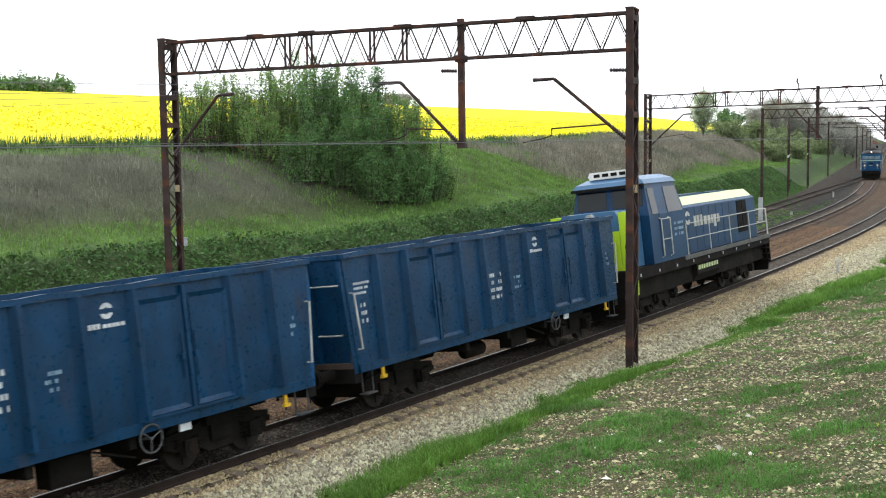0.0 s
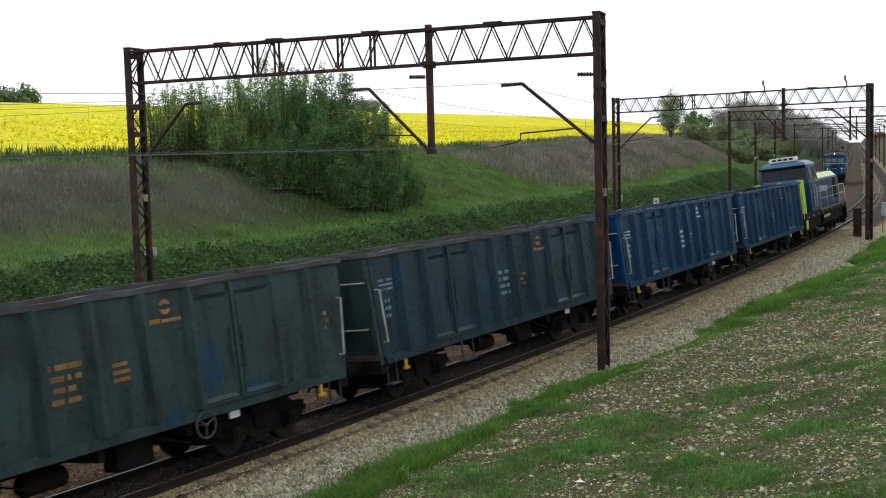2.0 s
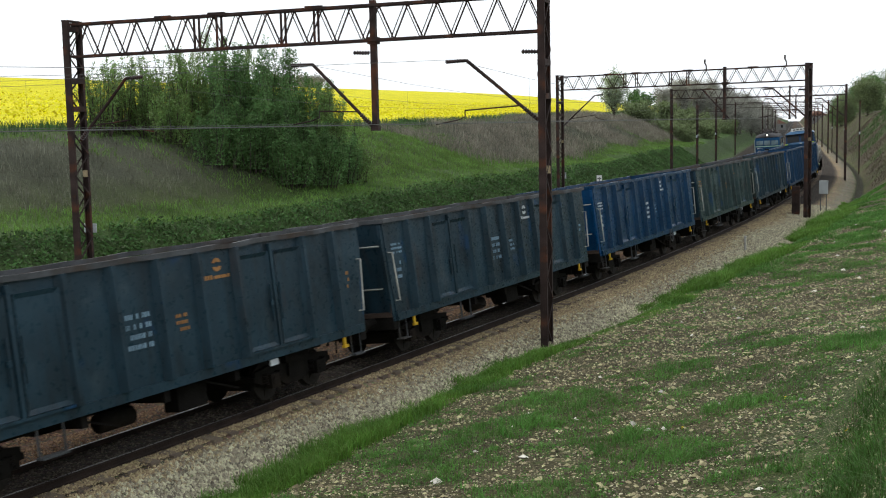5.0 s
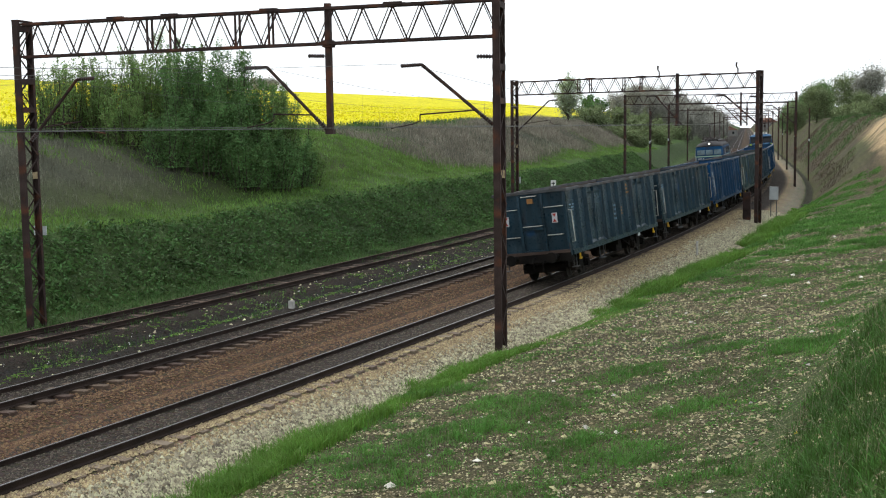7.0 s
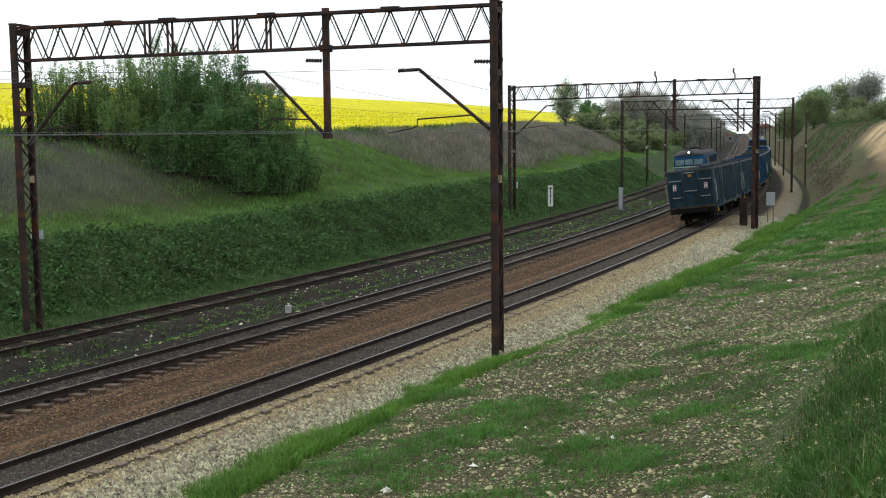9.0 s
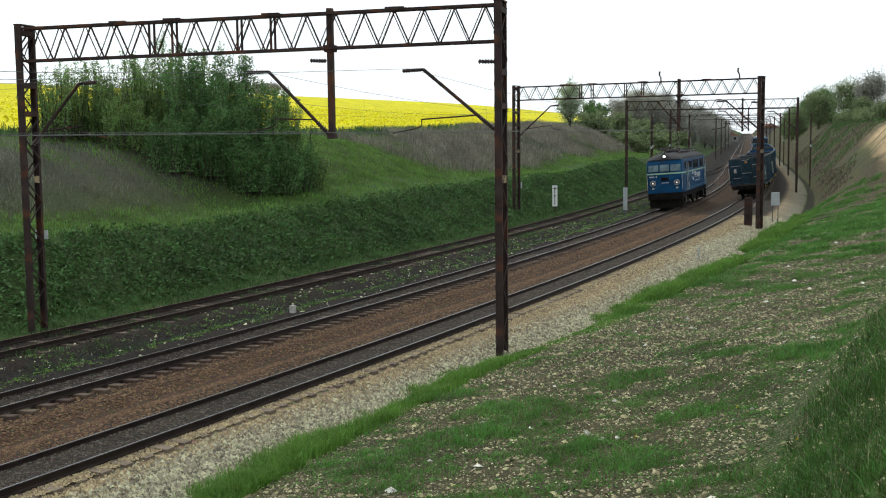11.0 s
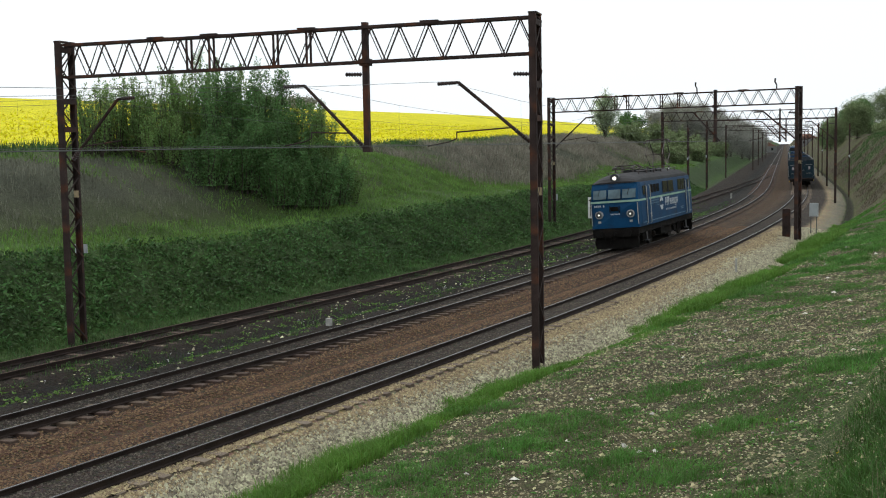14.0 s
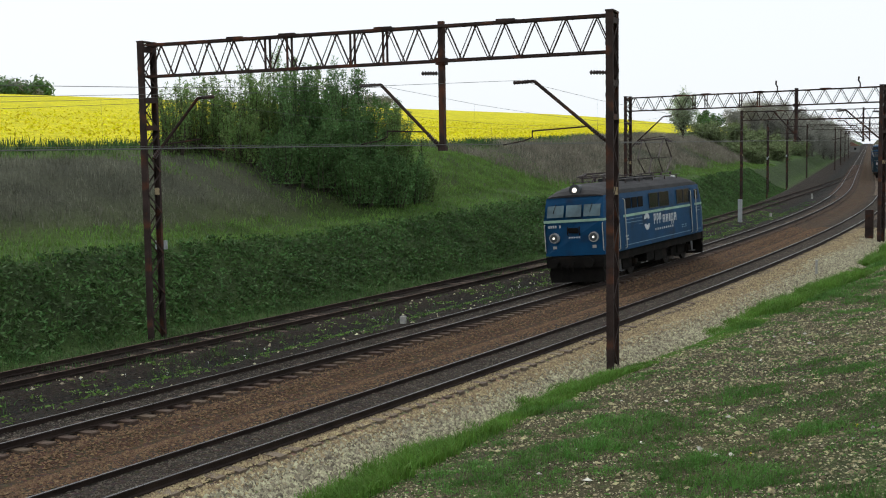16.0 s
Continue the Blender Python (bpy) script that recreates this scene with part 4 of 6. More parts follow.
        lettering(g, x, d * 0.62, 2.3, sx, 0.4, 0.42, 3, mark[2], seed + 1)
        lettering(g, x, -d * (L - 0.64), 2.95, sx, 0.6, 0.34, 3, mark[1], seed + 2)
        lettering(g, x, -d * (L - 0.64), 2.35, sx, 0.22, 0.55, 3, mark[1], seed + 3)
        lettering(g, x, d * (L - 0.62), 2.4, sx, 0.18, 0.5, 3, mark[2], seed + 4)
        boxes("hook", M["yellow"], g, (min(sx * (W - 0.02), sx * (W + 0.03)), max(sx * (W - 0.02), sx * (W + 0.03)), L - 1.15, L - 1.07, 0.82, 1.08),
              (min(sx * (W - 0.02), sx * (W + 0.06)), max(sx * (W - 0.02), sx * (W + 0.06)), L - 1.20, L - 1.02, 0.80, 0.87), label="yellow lashing hook")
        boxes("hook", M["yellow"], g, (min(sx * (W - 0.02), sx * (W + 0.03)), max(sx * (W - 0.02), sx * (W + 0.03)), -L + 1.07, -L + 1.15, 0.82, 1.08),
              (min(sx * (W - 0.02), sx * (W + 0.06)), max(sx * (W - 0.02), sx * (W + 0.06)), -L + 1.02, -L + 1.20, 0.80, 0.87), label="yellow lashing hook")
    # underframe, brake gear
    boxes("centre_sill", M["under"], g, (-0.25, 0.25, -L + 0.35, L - 0.35, 0.74, SILL + 0.1))
    for e in (-1, 1):
        boxes("headstock", M["under"], g, (-W + 0.03, W - 0.03, e * (L - 0.2) - 0.12, e * (L - 0.2) + 0.12, 0.84, SILL + 0.18), bevel=0.02)
        boxes("bolster", M["under"], g, (-1.15, 1.15, e * (L - 2.55) - 0.45, e * (L - 2.55) + 0.45, 0.78, SILL + 0.12))
    for y in (-2.2, 0, 2.2):
        boxes("cross_beam", M["under"], g, (-W + 0.1, -0.26, y - 0.08, y + 0.08, 0.8, SILL + 0.1), (0.26, W - 0.1, y - 0.08, y + 0.08, 0.8, SILL + 0.1))
    bm = bmesh.new()
    tube(bm, [(0.62, -1.2, 0.62), (0.62, -1.14, 0.62), (0.62, -0.26, 0.62), (0.62, -0.2, 0.62)], [0.14, 0.2, 0.2, 0.14], 14)
    part("air_tank", bm, M["under"], g, smooth=True)
    for x, y in ((0.95, 1.05), (-0.95, -1.05)):
        boxes("brake_box", M["under"], g, (x - 0.2, x + 0.2, y - 0.45, y + 0.45, 0.45, 0.95), bevel=0.02)
    for sx in (-1, 1):
        for y in (-2.4, 1.2):
            bm = bmesh.new()
            bar(bm, (sx * 1.25, y, 1.0), (sx * 1.25, y + 1.2, 0.6), 0.04)
            part("brake_rod", bm, M["under"], g)
        boxes("valve_plate", M["white"], g, (min(sx * (W - 0.03), sx * (W + 0.012)), max(sx * (W - 0.03), sx * (W + 0.012)), sx * 3.4 - 0.14, sx * 3.4 + 0.14, SILL - 0.16, SILL - 0.02), label="small white valve plate")
    if wheel:
        for sx in (-1, 1):
            bm = bmesh.new()
            yc, zc, x = sx * 2.45, 0.95, sx * (W + 0.12)
            tube(bm, [(x, yc + 0.26 * math.cos(a), zc + 0.26 * math.sin(a)) for a in np.linspace(0, 2 * math.pi, 21)], 0.02, 6, caps=False)
            for a in (0.4, 2.5, 4.6):
                tube(bm, [(x, yc, zc), (x, yc + 0.26 * math.cos(a), zc + 0.26 * math.sin(a))], 0.016, 5)
            tube(bm, [(x - sx * 0.3, yc, zc), (x + sx * 0.03, yc, zc)], 0.03, 6)
            part("brake_wheel", bm, M["rim"], g, "grey spoked handbrake wheel")
    if step:
        for sx in (-1, 1):
            bm = bmesh.new()
            y = -sx * 3.1
            tube(bm, [(sx * W, y - 0.3, 1.25), (sx * W, y - 0.3, 0.52), (sx * W, y + 0.3, 0.52), (sx * W, y + 0.3, 1.25)], 0.03, 6)
            box(bm, sx * W - 0.1, sx * W + 0.1, y - 0.3, y + 0.3, 0.50, 0.54)
            part("side_step", bm, M["rim"], g)
    if tail:
        for x in (-1.05, 1.05):
            lamp = boxes("tail_board", M["white"], g, (x - 0.11, x + 0.11, -L - 0.18, -L - 0.15, 2.45, 2.85), label="white tail board with dark triangles")
            bm = bmesh.new()
            prism(bm, [(x - 0.08, 2.82), (x + 0.08, 2.82), (x, 2.68)], "y", -L - 0.19, -L - 0.181)
            prism(bm, [(x - 0.08, 2.48), (x + 0.08, 2.48), (x, 2.62)], "y", -L - 0.19, -L - 0.181)
            part("triangle", bm, M["red"], lamp)
        boxes("plate", M["orange"], g, (-0.12, 0.12, -L - 0.02, -L + 0.02, 3.3, 3.5))
    for e in (-1, 1):
        buffers(g, e * (L - 0.06), e * 1.2)
    sets = []
    for y in (-L + 2.55, L - 2.55):
        sets += bogie(g, y)[1]
    return g, sets


def loft(bm, sections):
    """Closed rings of equal length joined in order, capped at both ends."""
    rings = [[bm.verts.new(p) for p in sec] for sec in sections]
    n = len(rings[0])
    for r, q in zip(rings, rings[1:]):
        for k in range(n):
            bm.faces.new((r[k], r[(k + 1) % n], q[(k + 1) % n], q[k]))
    bm.faces.new(rings[0][::-1])
    bm.faces.new(rings[-1])


def railing(parent, pts, posts, z0, z1, material, mid=True):
    bm = bmesh.new()
    tube(bm, [(x, y, z1) for x, y in pts], 0.022, 6)
    if mid:
        tube(bm, [(x, y, (z0 + z1) / 2) for x, y in pts], 0.018, 6)
    for x, y in posts:
        tube(bm, [(x, y, z0), (x, y, z1)], 0.022, 6)
    return part("handrail", bm, material, parent, "thin white handrail")


def diesel():
    """Six-axle hood diesel locomotive, its cab towards the wagons; y forward."""
    g = tagged(new("diesel_locomotive"), "blue diesel hood locomotive with lime end and white handrails", "locomotive")
    boxes("frame", M["under"], g, (-1.48, 1.48, -8.1, 9.3, 1.12, 1.52), bevel=0.03)
    boxes("walkway_edge", M["galv"], g, (1.485, 1.53, -2.4, 9.3, 1.38, 1.55), (-1.53, -1.485, -2.4, 9.3, 1.38, 1.55))
    bm = bmesh.new()
    for sx in (-1, 1):
        for k in range(9):
            y = -7.0 + k * 1.85
            box(bm, min(sx * 1.482, sx * 1.492), max(sx * 1.482, sx * 1.492), y, y + 0.07, 1.22, 1.32)
    part("marking", bm, M["white"], g)
    # short hood towards the wagons
    bm = bmesh.new()
    prism(bm, [(-1.15, 1.53), (1.15, 1.53), (1.15, 3.35), (1.0, 3.6), (-1.0, 3.6), (-1.15, 3.35)], "y", -7.6, -5.67)
    short = part("short_hood", bm, M["cab_blue"], g, "light blue short hood", bevel=0.03)
    bm = bmesh.new()
    for sx in (-1, 1):
        box(bm, min(sx * 1.16, sx * 1.42), max(sx * 1.16, sx * 1.42), -7.7, -7.05, 1.53, 3.55)
        prism(bm, [(-7.7, 0.55), (-7.2, 0.62), (-7.05, 1.53), (-7.7, 1.53)], "x", min(sx * 1.2, sx * 1.45), max(sx * 1.2, sx * 1.45))
    box(bm, -1.15, 1.15, -7.72, -7.605, 1.53, 2.9)
    part("end_panel", bm, M["lime"], g, "lime green end panel", bevel=0.02)
    for x, z in ((-0.75, 2.4), (0.75, 2.4), (0.1, 3.42)):
        bm = bmesh.new()
        tube(bm, [(x, -7.55, z), (x, -7.8, z)], [0.16, 0.15], 14)
        part("headlight", bm, M["lens"], g)
    # cab
    bm = bmesh.new()
    y0, y1 = -5.6, -2.0

    def ring(z, x, a, b):
        return [(-x, a, z), (x, a, z), (x, b, z), (-x, b, z)]

    loft(bm, [ring(1.53, 1.5, y0, y1), ring(3.3, 1.5, y0 - 0.05, y1), ring(4.45, 1.34, y0 + 0.12, y1 - 0.42)])
    cab = part("cab", bm, M["loco_blue"], g, bevel=0.04)
    bm = bmesh.new()
    loft(bm, [ring(4.45, 1.42, y0 - 0.05, y1 - 0.35), ring(4.62, 1.3, y0 + 0.05, y1 - 0.5), ring(4.78, 0.95, y0 + 0.35, y1 - 0.75)])
    part("cab_roof", bm, M["cab_blue"], cab, "light blue cab roof", bevel=0.04)
    boxes("roof_visor", M["under"], cab, (-1.4, 1.4, y0 - 0.2, y0 + 0.02, 4.36, 4.47))
    bm = bmesh.new()
    prism(bm, [(-0.8, 4.78), (0.8, 4.78), (0.85, 4.9), (0.78, 5.05), (-0.78, 5.05), (-0.85, 4.9)], "y", y0 + 0.25, y0 + 1.0)
    ac = part("air_conditioner", bm, M["ac_white"], cab, "white roof air conditioning box", bevel=0.03)
    boxes("grille", M["under"], ac, *[(-0.62 + k * 0.34, -0.38 + k * 0.34, y0 + 0.235, y0 + 0.248, 4.86, 4.98) for k in range(4)])

    def slant(x0, x1, z0, z1, front):
        """A pane on the sloped end of the cab."""
        e = y0 if not front else y1
        f = lambda z: (e - 0.05 + 0.17 * (z - 3.3) / 1.15) if not front else (e - 0.42 * (z - 3.3) / 1.15)
        d = -0.02 if not front else 0.02
        bm = bmesh.new()
        v = [bm.verts.new(p) for p in ((x0, f(z0) + d, z0), (x1, f(z0) + d, z0), (x1, f(z1) + d, z1), (x0, f(z1) + d, z1),
                                       (x0, f(z0), z0), (x1, f(z0), z0), (x1, f(z1), z1), (x0, f(z1), z1))]
        for q in ((0, 1, 2, 3), (4, 7, 6, 5), (0, 4, 5, 1), (1, 5, 6, 2), (2, 6, 7, 3), (3, 7, 4, 0)):
            bm.faces.new([v[i] for i in q])
        return part("window", bm, M["glass"], cab, "dark cab window")

    for x0, x1 in ((-1.28, -0.12), (0.12, 1.28)):
        slant(x0, x1, 3.66, 4.32, False)
        slant(x0, x1, 3.5, 4.25, True)
    for sx in (-1, 1):
        w = lambda z: sx * (1.5 - 0.16 * (z - 3.3) / 1.15)
        for a, b, top_in in ((-3.75, -2.2, 0.3), (-5.35, -4.75, 0.02)):
            bm = bmesh.new()
            zz = (3.32, 4.28)
            o = 0.018 * sx
            v = [bm.verts.new((w(z) + k, y, z)) for k in (0, o) for y, z in ((a, zz[0]), (b, zz[0]), (b - top_in, zz[1]), (a, zz[1]))]
            for q in ((0, 1, 2, 3), (7, 6, 5, 4), (0, 4, 5, 1), (1, 5, 6, 2), (2, 6, 7, 3), (3, 7, 4, 0)):
                bm.faces.new([v[i] for i in q])
            win = part("window", bm, M["glass"], cab, "sliding side window")
        boxes("door", M["loco_blue"], cab, (min(sx * 1.5, sx * 1.52), max(sx * 1.5, sx * 1.52), -4.68, -3.95, 1.75, 3.3))
        bm = bmesh.new()
        for y in (-4.75, -3.85):
            tube(bm, [(sx * 1.5, y, 1.7), (sx * 1.6, y, 1.75), (sx * 1.6, y, 3.1), (sx * 1.5, y, 3.15)], 0.022, 6)
        tube(bm, [(sx * 1.6, -4.75, 2.35), (sx * 1.6, -3.85, 2.35)], 0.02, 6)
        tube(bm, [(sx * 1.6, -4.75, 3.1), (sx * 1.6, -3.85, 3.1)], 0.02, 6)
        part("handrail", bm, M["handrail"], cab, "thin white handrail")
        lettering(cab, sx * 1.503, -2.75 if sx > 0 else -2.85, 2.6, sx, 1.0, 0.62, 3, M["pale_blue"], 31)
    # long hood
    bm = bmesh.new()
    prism(bm, [(-1.2, 1.53), (1.2, 1.53), (1.2, 3.35), (1.1, 3.45), (-1.1, 3.45), (-1.2, 3.35)], "y", y1 + 0.01, 8.4)
    hood = part("long_hood", bm, M["loco_blue"], g, bevel=0.02)
    bm = bmesh.new()
    prism(bm, [(-1.1, 3.455), (1.1, 3.455), (0.78, 3.78), (-0.78, 3.78)], "y", y1 + 0.02, 8.3)
    part("hood_roof", bm, M["pale_lime"], hood, "pale lime hood roof", bevel=0.02)
    boxes("roof_hatch", M["loco_blue"], hood, (-0.6, 0.6, 0.2, 3.0, 3.785, 3.88), (-0.5, 0.5, 4.2, 6.4, 3.785, 3.85))
    for sx in (-1, 1):
        for k in range(8):
            boxes("hood_door", M["loco_blue"], hood, (min(sx * 1.201, sx * 1.222), max(sx * 1.201, sx * 1.222), -1.8 + k * 0.9, -0.95 + k * 0.9, 1.62, 3.3))
        for k in range(2):
            boxes("grille", M["under"], hood, (min(sx * 1.203, sx * 1.225), max(sx * 1.203, sx * 1.225), 5.6 + k * 0.75, 6.25 + k * 0.75, 1.9, 3.3))
        emblem(hood, sx * 1.224, -0.9 * 1 if sx > 0 else 2.5, 2.45, sx, 1.6, M["handrail"], words=False)
        bm = bmesh.new()
        k = -0.2
        for i, ww in enumerate((0.34, 0.34, 0.34, 0, 0.42, 0.4, 0.26, 0.42, 0.42)):
            if ww:
                x = sx * 1.224
                box(bm, min(x, x + sx * 0.012), max(x, x + sx * 0.012), k, k + ww * 0.82, 2.55 - (0.15 if i == 7 else 0), 2.98 if i < 3 else 2.9)
            k += max(ww, 0.08) * 1.12
        part("marking", bm, M["handrail"], hood)
        railing(g, [(sx * 1.47, y1 + 0.15), (sx * 1.47, 9.1)], [(sx * 1.47, y) for y in (-1.85, 0.9, 3.6, 6.4, 9.1)], 1.55, 2.75, M["handrail"])
    railing(g, [(-1.47, 9.2), (1.47, 9.2)], [(x, 9.2) for x in (-1.47, -0.5, 0.5, 1.47)], 1.55, 2.75, M["handrail"])
    railing(g, [(-1.47, -7.95), (-0.6, -7.95)], [(-1.47, -7.95), (-0.6, -7.95)], 1.55, 2.6, M["handrail"])
    for sx in (-1, 1):
        bm = bmesh.new()
        for k in range(4):
            box(bm, min(sx * 1.2, sx * 1.5), max(sx * 1.2, sx * 1.5), 8.75, 9.2, 0.35 + k * 0.28, 0.38 + k * 0.28)
        bar(bm, (sx * 1.45, 8.75, 0.35), (sx * 1.45, 8.75, 1.5), 0.04)
        bar(bm, (sx * 1.45, 9.2, 0.35), (sx * 1.45, 9.2, 1.5), 0.04)
        part("ladder", bm, M["under"], g)
    # tank with hazard stripes
    bm = bmesh.new()
    prism(bm, [(-1.4, 1.1), (1.4, 1.1), (1.42, 0.7), (1.2, 0.4), (-1.2, 0.4), (-1.42, 0.7)], "y", -0.9, 1.9)
    tank = part("fuel_tank", bm, M["under"], g, bevel=0.03)
    for sx in (-1, 1):
        bm = bmesh.new()
        for k in range(12):
            y = -0.8 + k * 0.21
            p = [(y, 0.86), (y + 0.1, 0.86), (y + 0.18, 1.02), (y + 0.08, 1.02)]
            prism(bm, p, "x", min(sx * 1.425, sx * 1.435), max(sx * 1.425, sx * 1.435))
        part("hazard_stripe", bm, M["pale_lime"], tank)
    raised = list(g.children)
    for o in raised:
        o.location.z += 0.32
    for e, end in ((-1, 8.1), (1, 9.3)):
        bm = bmesh.new()
        box(bm, -1.45, 1.45, e * end - 0.08, e * end + 0.08, 0.55, 1.8)
        prism(bm, [(-1.3, 0.2), (1.3, 0.2), (1.35, 0.55), (-1.35, 0.55)], "y", e * (end - 0.05) - 0.06, e * (end - 0.05) + 0.06)
        part("buffer_beam", bm, M["under"], g)
        buffers(g, e * (end + 0.05), e * 0.9)
    boxes("underframe", M["under"], g, (-1.2, 1.2, -7.9, 9.1, 0.75, 1.43))
    sets = []
    for y in (-4.6, 5.6):
        sets += bogie(g, y, (-1.8, 0.0, 1.8), 0.5)[1]
    return g, sets


def pantograph(parent, y, raised):
    bm = bmesh.new()
    for x in (-0.55, 0.55):
        bar(bm, (x, -0.9, 0.1), (x, 0.9, 0.1), 0.05)
        for yy in (-0.8, 0.8):
            tube(bm, [(x, yy, -0.12), (x, yy, 0.1)], [0.07, 0.05], 8)
    for yy in (-0.9, 0.9):
        bar(bm, (-0.55, yy, 0.1), (0.55, yy, 0.1), 0.05)
    p = part("pantograph", bm, M["insul"], parent)
    p.location = (0, y, 4.62)
    h = 1.8 if raised else 0.18
    for x in (-0.5, 0.5):
        for e in (-1, 1):
            k = (x * 1.15, e * (1.15 if raised else 1.4), 0.1 + h * 0.45)
            bm = bmesh.new()
            tube(bm, [(x, e * 0.3, 0.12), k, (x * 1.2, e * 0.18, 0.1 + h)], [0.04, 0.036, 0.032], 6)
            part("arm", bm, M["insul"], p)
    for e in (-1, 1):
        yy = e * (1.15 if raised else 1.4)
        bm = bmesh.new()
        tube(bm, [(-0.57, yy, 0.1 + h * 0.45), (0.57, yy, 0.1 + h * 0.45)], 0.02, 6)
        part("cross_tube", bm, M["insul"], p)
    bm = bmesh.new()
    for yy in (-0.18, 0.18):
        tube(bm, [(-0.95, yy, h - 0.1), (-0.7, yy, 0.12 + h), (0.7, yy, 0.12 + h), (0.95, yy, h - 0.1)], 0.04, 6)
    part("collector", bm, M["insul"], p)


def electric():
    """Four-axle electric locomotive; y forward, two cabs."""
    g = tagged(new("electric_locomotive"), "blue electric locomotive with pale stripe, lit headlamps and raised pantograph", "locomotive")
    L, W = 7.6, 1.55

    def ring(y, pinch, rake):
        """Body outline from sill to roof edge; the ends lean back over the windows."""
        return [(-W + pinch, y, 1.22), (W - pinch, y, 1.22), (W - pinch, y, 2.85), (W - pinch - 0.02, y - rake * 0.7, 3.55), (W - pinch - 0.06, y - rake, 3.9),
                (-W + pinch + 0.06, y - rake, 3.9), (-W + pinch + 0.02, y - rake * 0.7, 3.55), (-W + pinch, y, 2.85)]

    bm = bmesh.new()
    loft(bm, [ring(-L, 0.08, -0.35), ring(-L + 0.55, 0.0, -0.1), ring(-L + 1.2, 0, 0), ring(L - 1.2, 0, 0), ring(L - 0.55, 0.0, 0.1), ring(L, 0.08, 0.35)])
    body = part("body", bm, M["e_blue"], g, bevel=0.03)

    def roof(y, w, h, lift=0.0):
        return [(w * math.cos(a), y, 3.905 + lift + h * math.sin(a)) for a in np.linspace(0, math.pi, 11)]

    bm = bmesh.new()
    loft(bm, [roof(-L + 0.3, 1.40, 0.10), roof(-L + 0.55, 1.44, 0.30), roof(-L + 1.0, 1.48, 0.46), roof(-L + 1.8, 1.5, 0.58), roof(L - 1.8, 1.5, 0.58), roof(L - 1.0, 1.48, 0.46), roof(L - 0.55, 1.44, 0.30), roof(L - 0.3, 1.40, 0.10)])
    top = part("roof", bm, M["e_roof"], g, "grimy grey rounded roof")
    # stripe round the body
    bm = bmesh.new()
    for sx in (-1, 1):
        x = sx * (W + 0.004)
        box(bm, min(x, x + sx * 0.01), max(x, x + sx * 0.01), -L + 0.62, L - 0.62, 2.76, 2.88)
        for yy in (L, -L):
            d = 1 if yy > 0 else -1
            bar(bm, (sx * (W - 0.078), yy + d * 0.002, 2.82), (sx * (W + 0.004), yy - d * 0.56, 2.82), 0.014, 0.12)
    for d in (-1, 1):
        box(bm, -W + 0.08, W - 0.08, min(d * (L + 0.002), d * (L + 0.014)), max(d * (L + 0.002), d * (L + 0.014)), 2.76, 2.88)
    part("stripe", bm, M["e_stripe"], body, "pale grey-green waist stripe")
    for d in (-1, 1):
        f = lambda z: d * (L - 0.35 * 0.7 * max(0, z - 2.85) / 0.7 if z < 3.55 else L - 0.245 - 0.105 * (z - 3.55) / 0.35)
        for x0, x1 in ((-1.32, -0.5), (-0.38, 0.38), (0.5, 1.32)):
            bm = bmesh.new()
            o = d * 0.02
            zs = (3.0, 3.54)
            v = [bm.verts.new((x, f(z) + k, z)) for k in (0.0, o) for x, z in ((x0, zs[0]), (x1, zs[0]), (x1, zs[1]), (x0, zs[1]))]
            for q in ((0, 1, 2, 3), (7, 6, 5, 4), (0, 4, 5, 1), (1, 5, 6, 2), (2, 6, 7, 3), (3, 7, 4, 0)):
                bm.faces.new([v[i] for i in q])
            mid = x0 < 0 < x1
            win = part("windscreen", bm, M["glass_sky"], body, "windscreen with pale sky reflection in its colour")
            if not mid:
                bm = bmesh.new()
                bar(bm, ((x0 + x1) / 2, f(3.6) + d * 0.04, 3.6), ((x0 + x1) / 2 + 0.1, f(3.2) + d * 0.04, 3.2), 0.02)
                part("wiper", bm, M["black"], win)
        for x in (-0.98, 0.98):
            bm = bmesh.new()
            y = d * L
            tube(bm, [(x, y - d * 0.05, 2.05), (x, y + d * 0.1, 2.05)], [0.25, 0.23], 20)
            lamp = part("headlight", bm, M["lens"], body, "large round headlamp", smooth=False)
            bm = bmesh.new()
            tube(bm, [(x, y + d * 0.1, 2.05), (x, y + d * 0.115, 2.05)], [0.19, 0.15], 20)
            part("reflector", bm, M["rim"], lamp)
            if d > 0:
                bm = bmesh.new()
                tube(bm, [(x, y + d * 0.115, 2.05), (x, y + d * 0.14, 2.05)], [0.055, 0.03], 14)
                part("bulb", bm, M["lamp"], lamp, "lit lamp")
            boxes("marker_lamp", M["lens"], body, (x - 0.09, x + 0.09, min(y, y + d * 0.04), max(y, y + d * 0.04), 1.55, 1.68))
        bm = bmesh.new()
        y = d * (L - 0.55)
        tube(bm, [(0, y - d * 0.5, 4.24), (0, y + d * 0.16, 4.22)], [0.2, 0.27], 20)
        upper = part("top_headlight", bm, M["lens"] if d < 0 else M["rim"], g, "round headlamp on the roof")
        if d > 0:
            bm = bmesh.new()
            tube(bm, [(0, y + d * 0.16, 4.22), (0, y + d * 0.18, 4.22)], [0.12, 0.08], 18)
            part("bulb", bm, M["lamp"], upper, "lit lamp")
        # pattern and number bars, small fittings
        bm = bmesh.new()
        for k in range(6):
            if k != 4:
                x = d * (1.22 - k * 0.11)
                box(bm, x - 0.04, x + 0.04, min(d * (L + 0.003), d * (L + 0.012)), max(d * (L + 0.003), d * (L + 0.012)), 2.52, 2.64)
        for k in range(7):
            x = -0.3 + k * 0.085
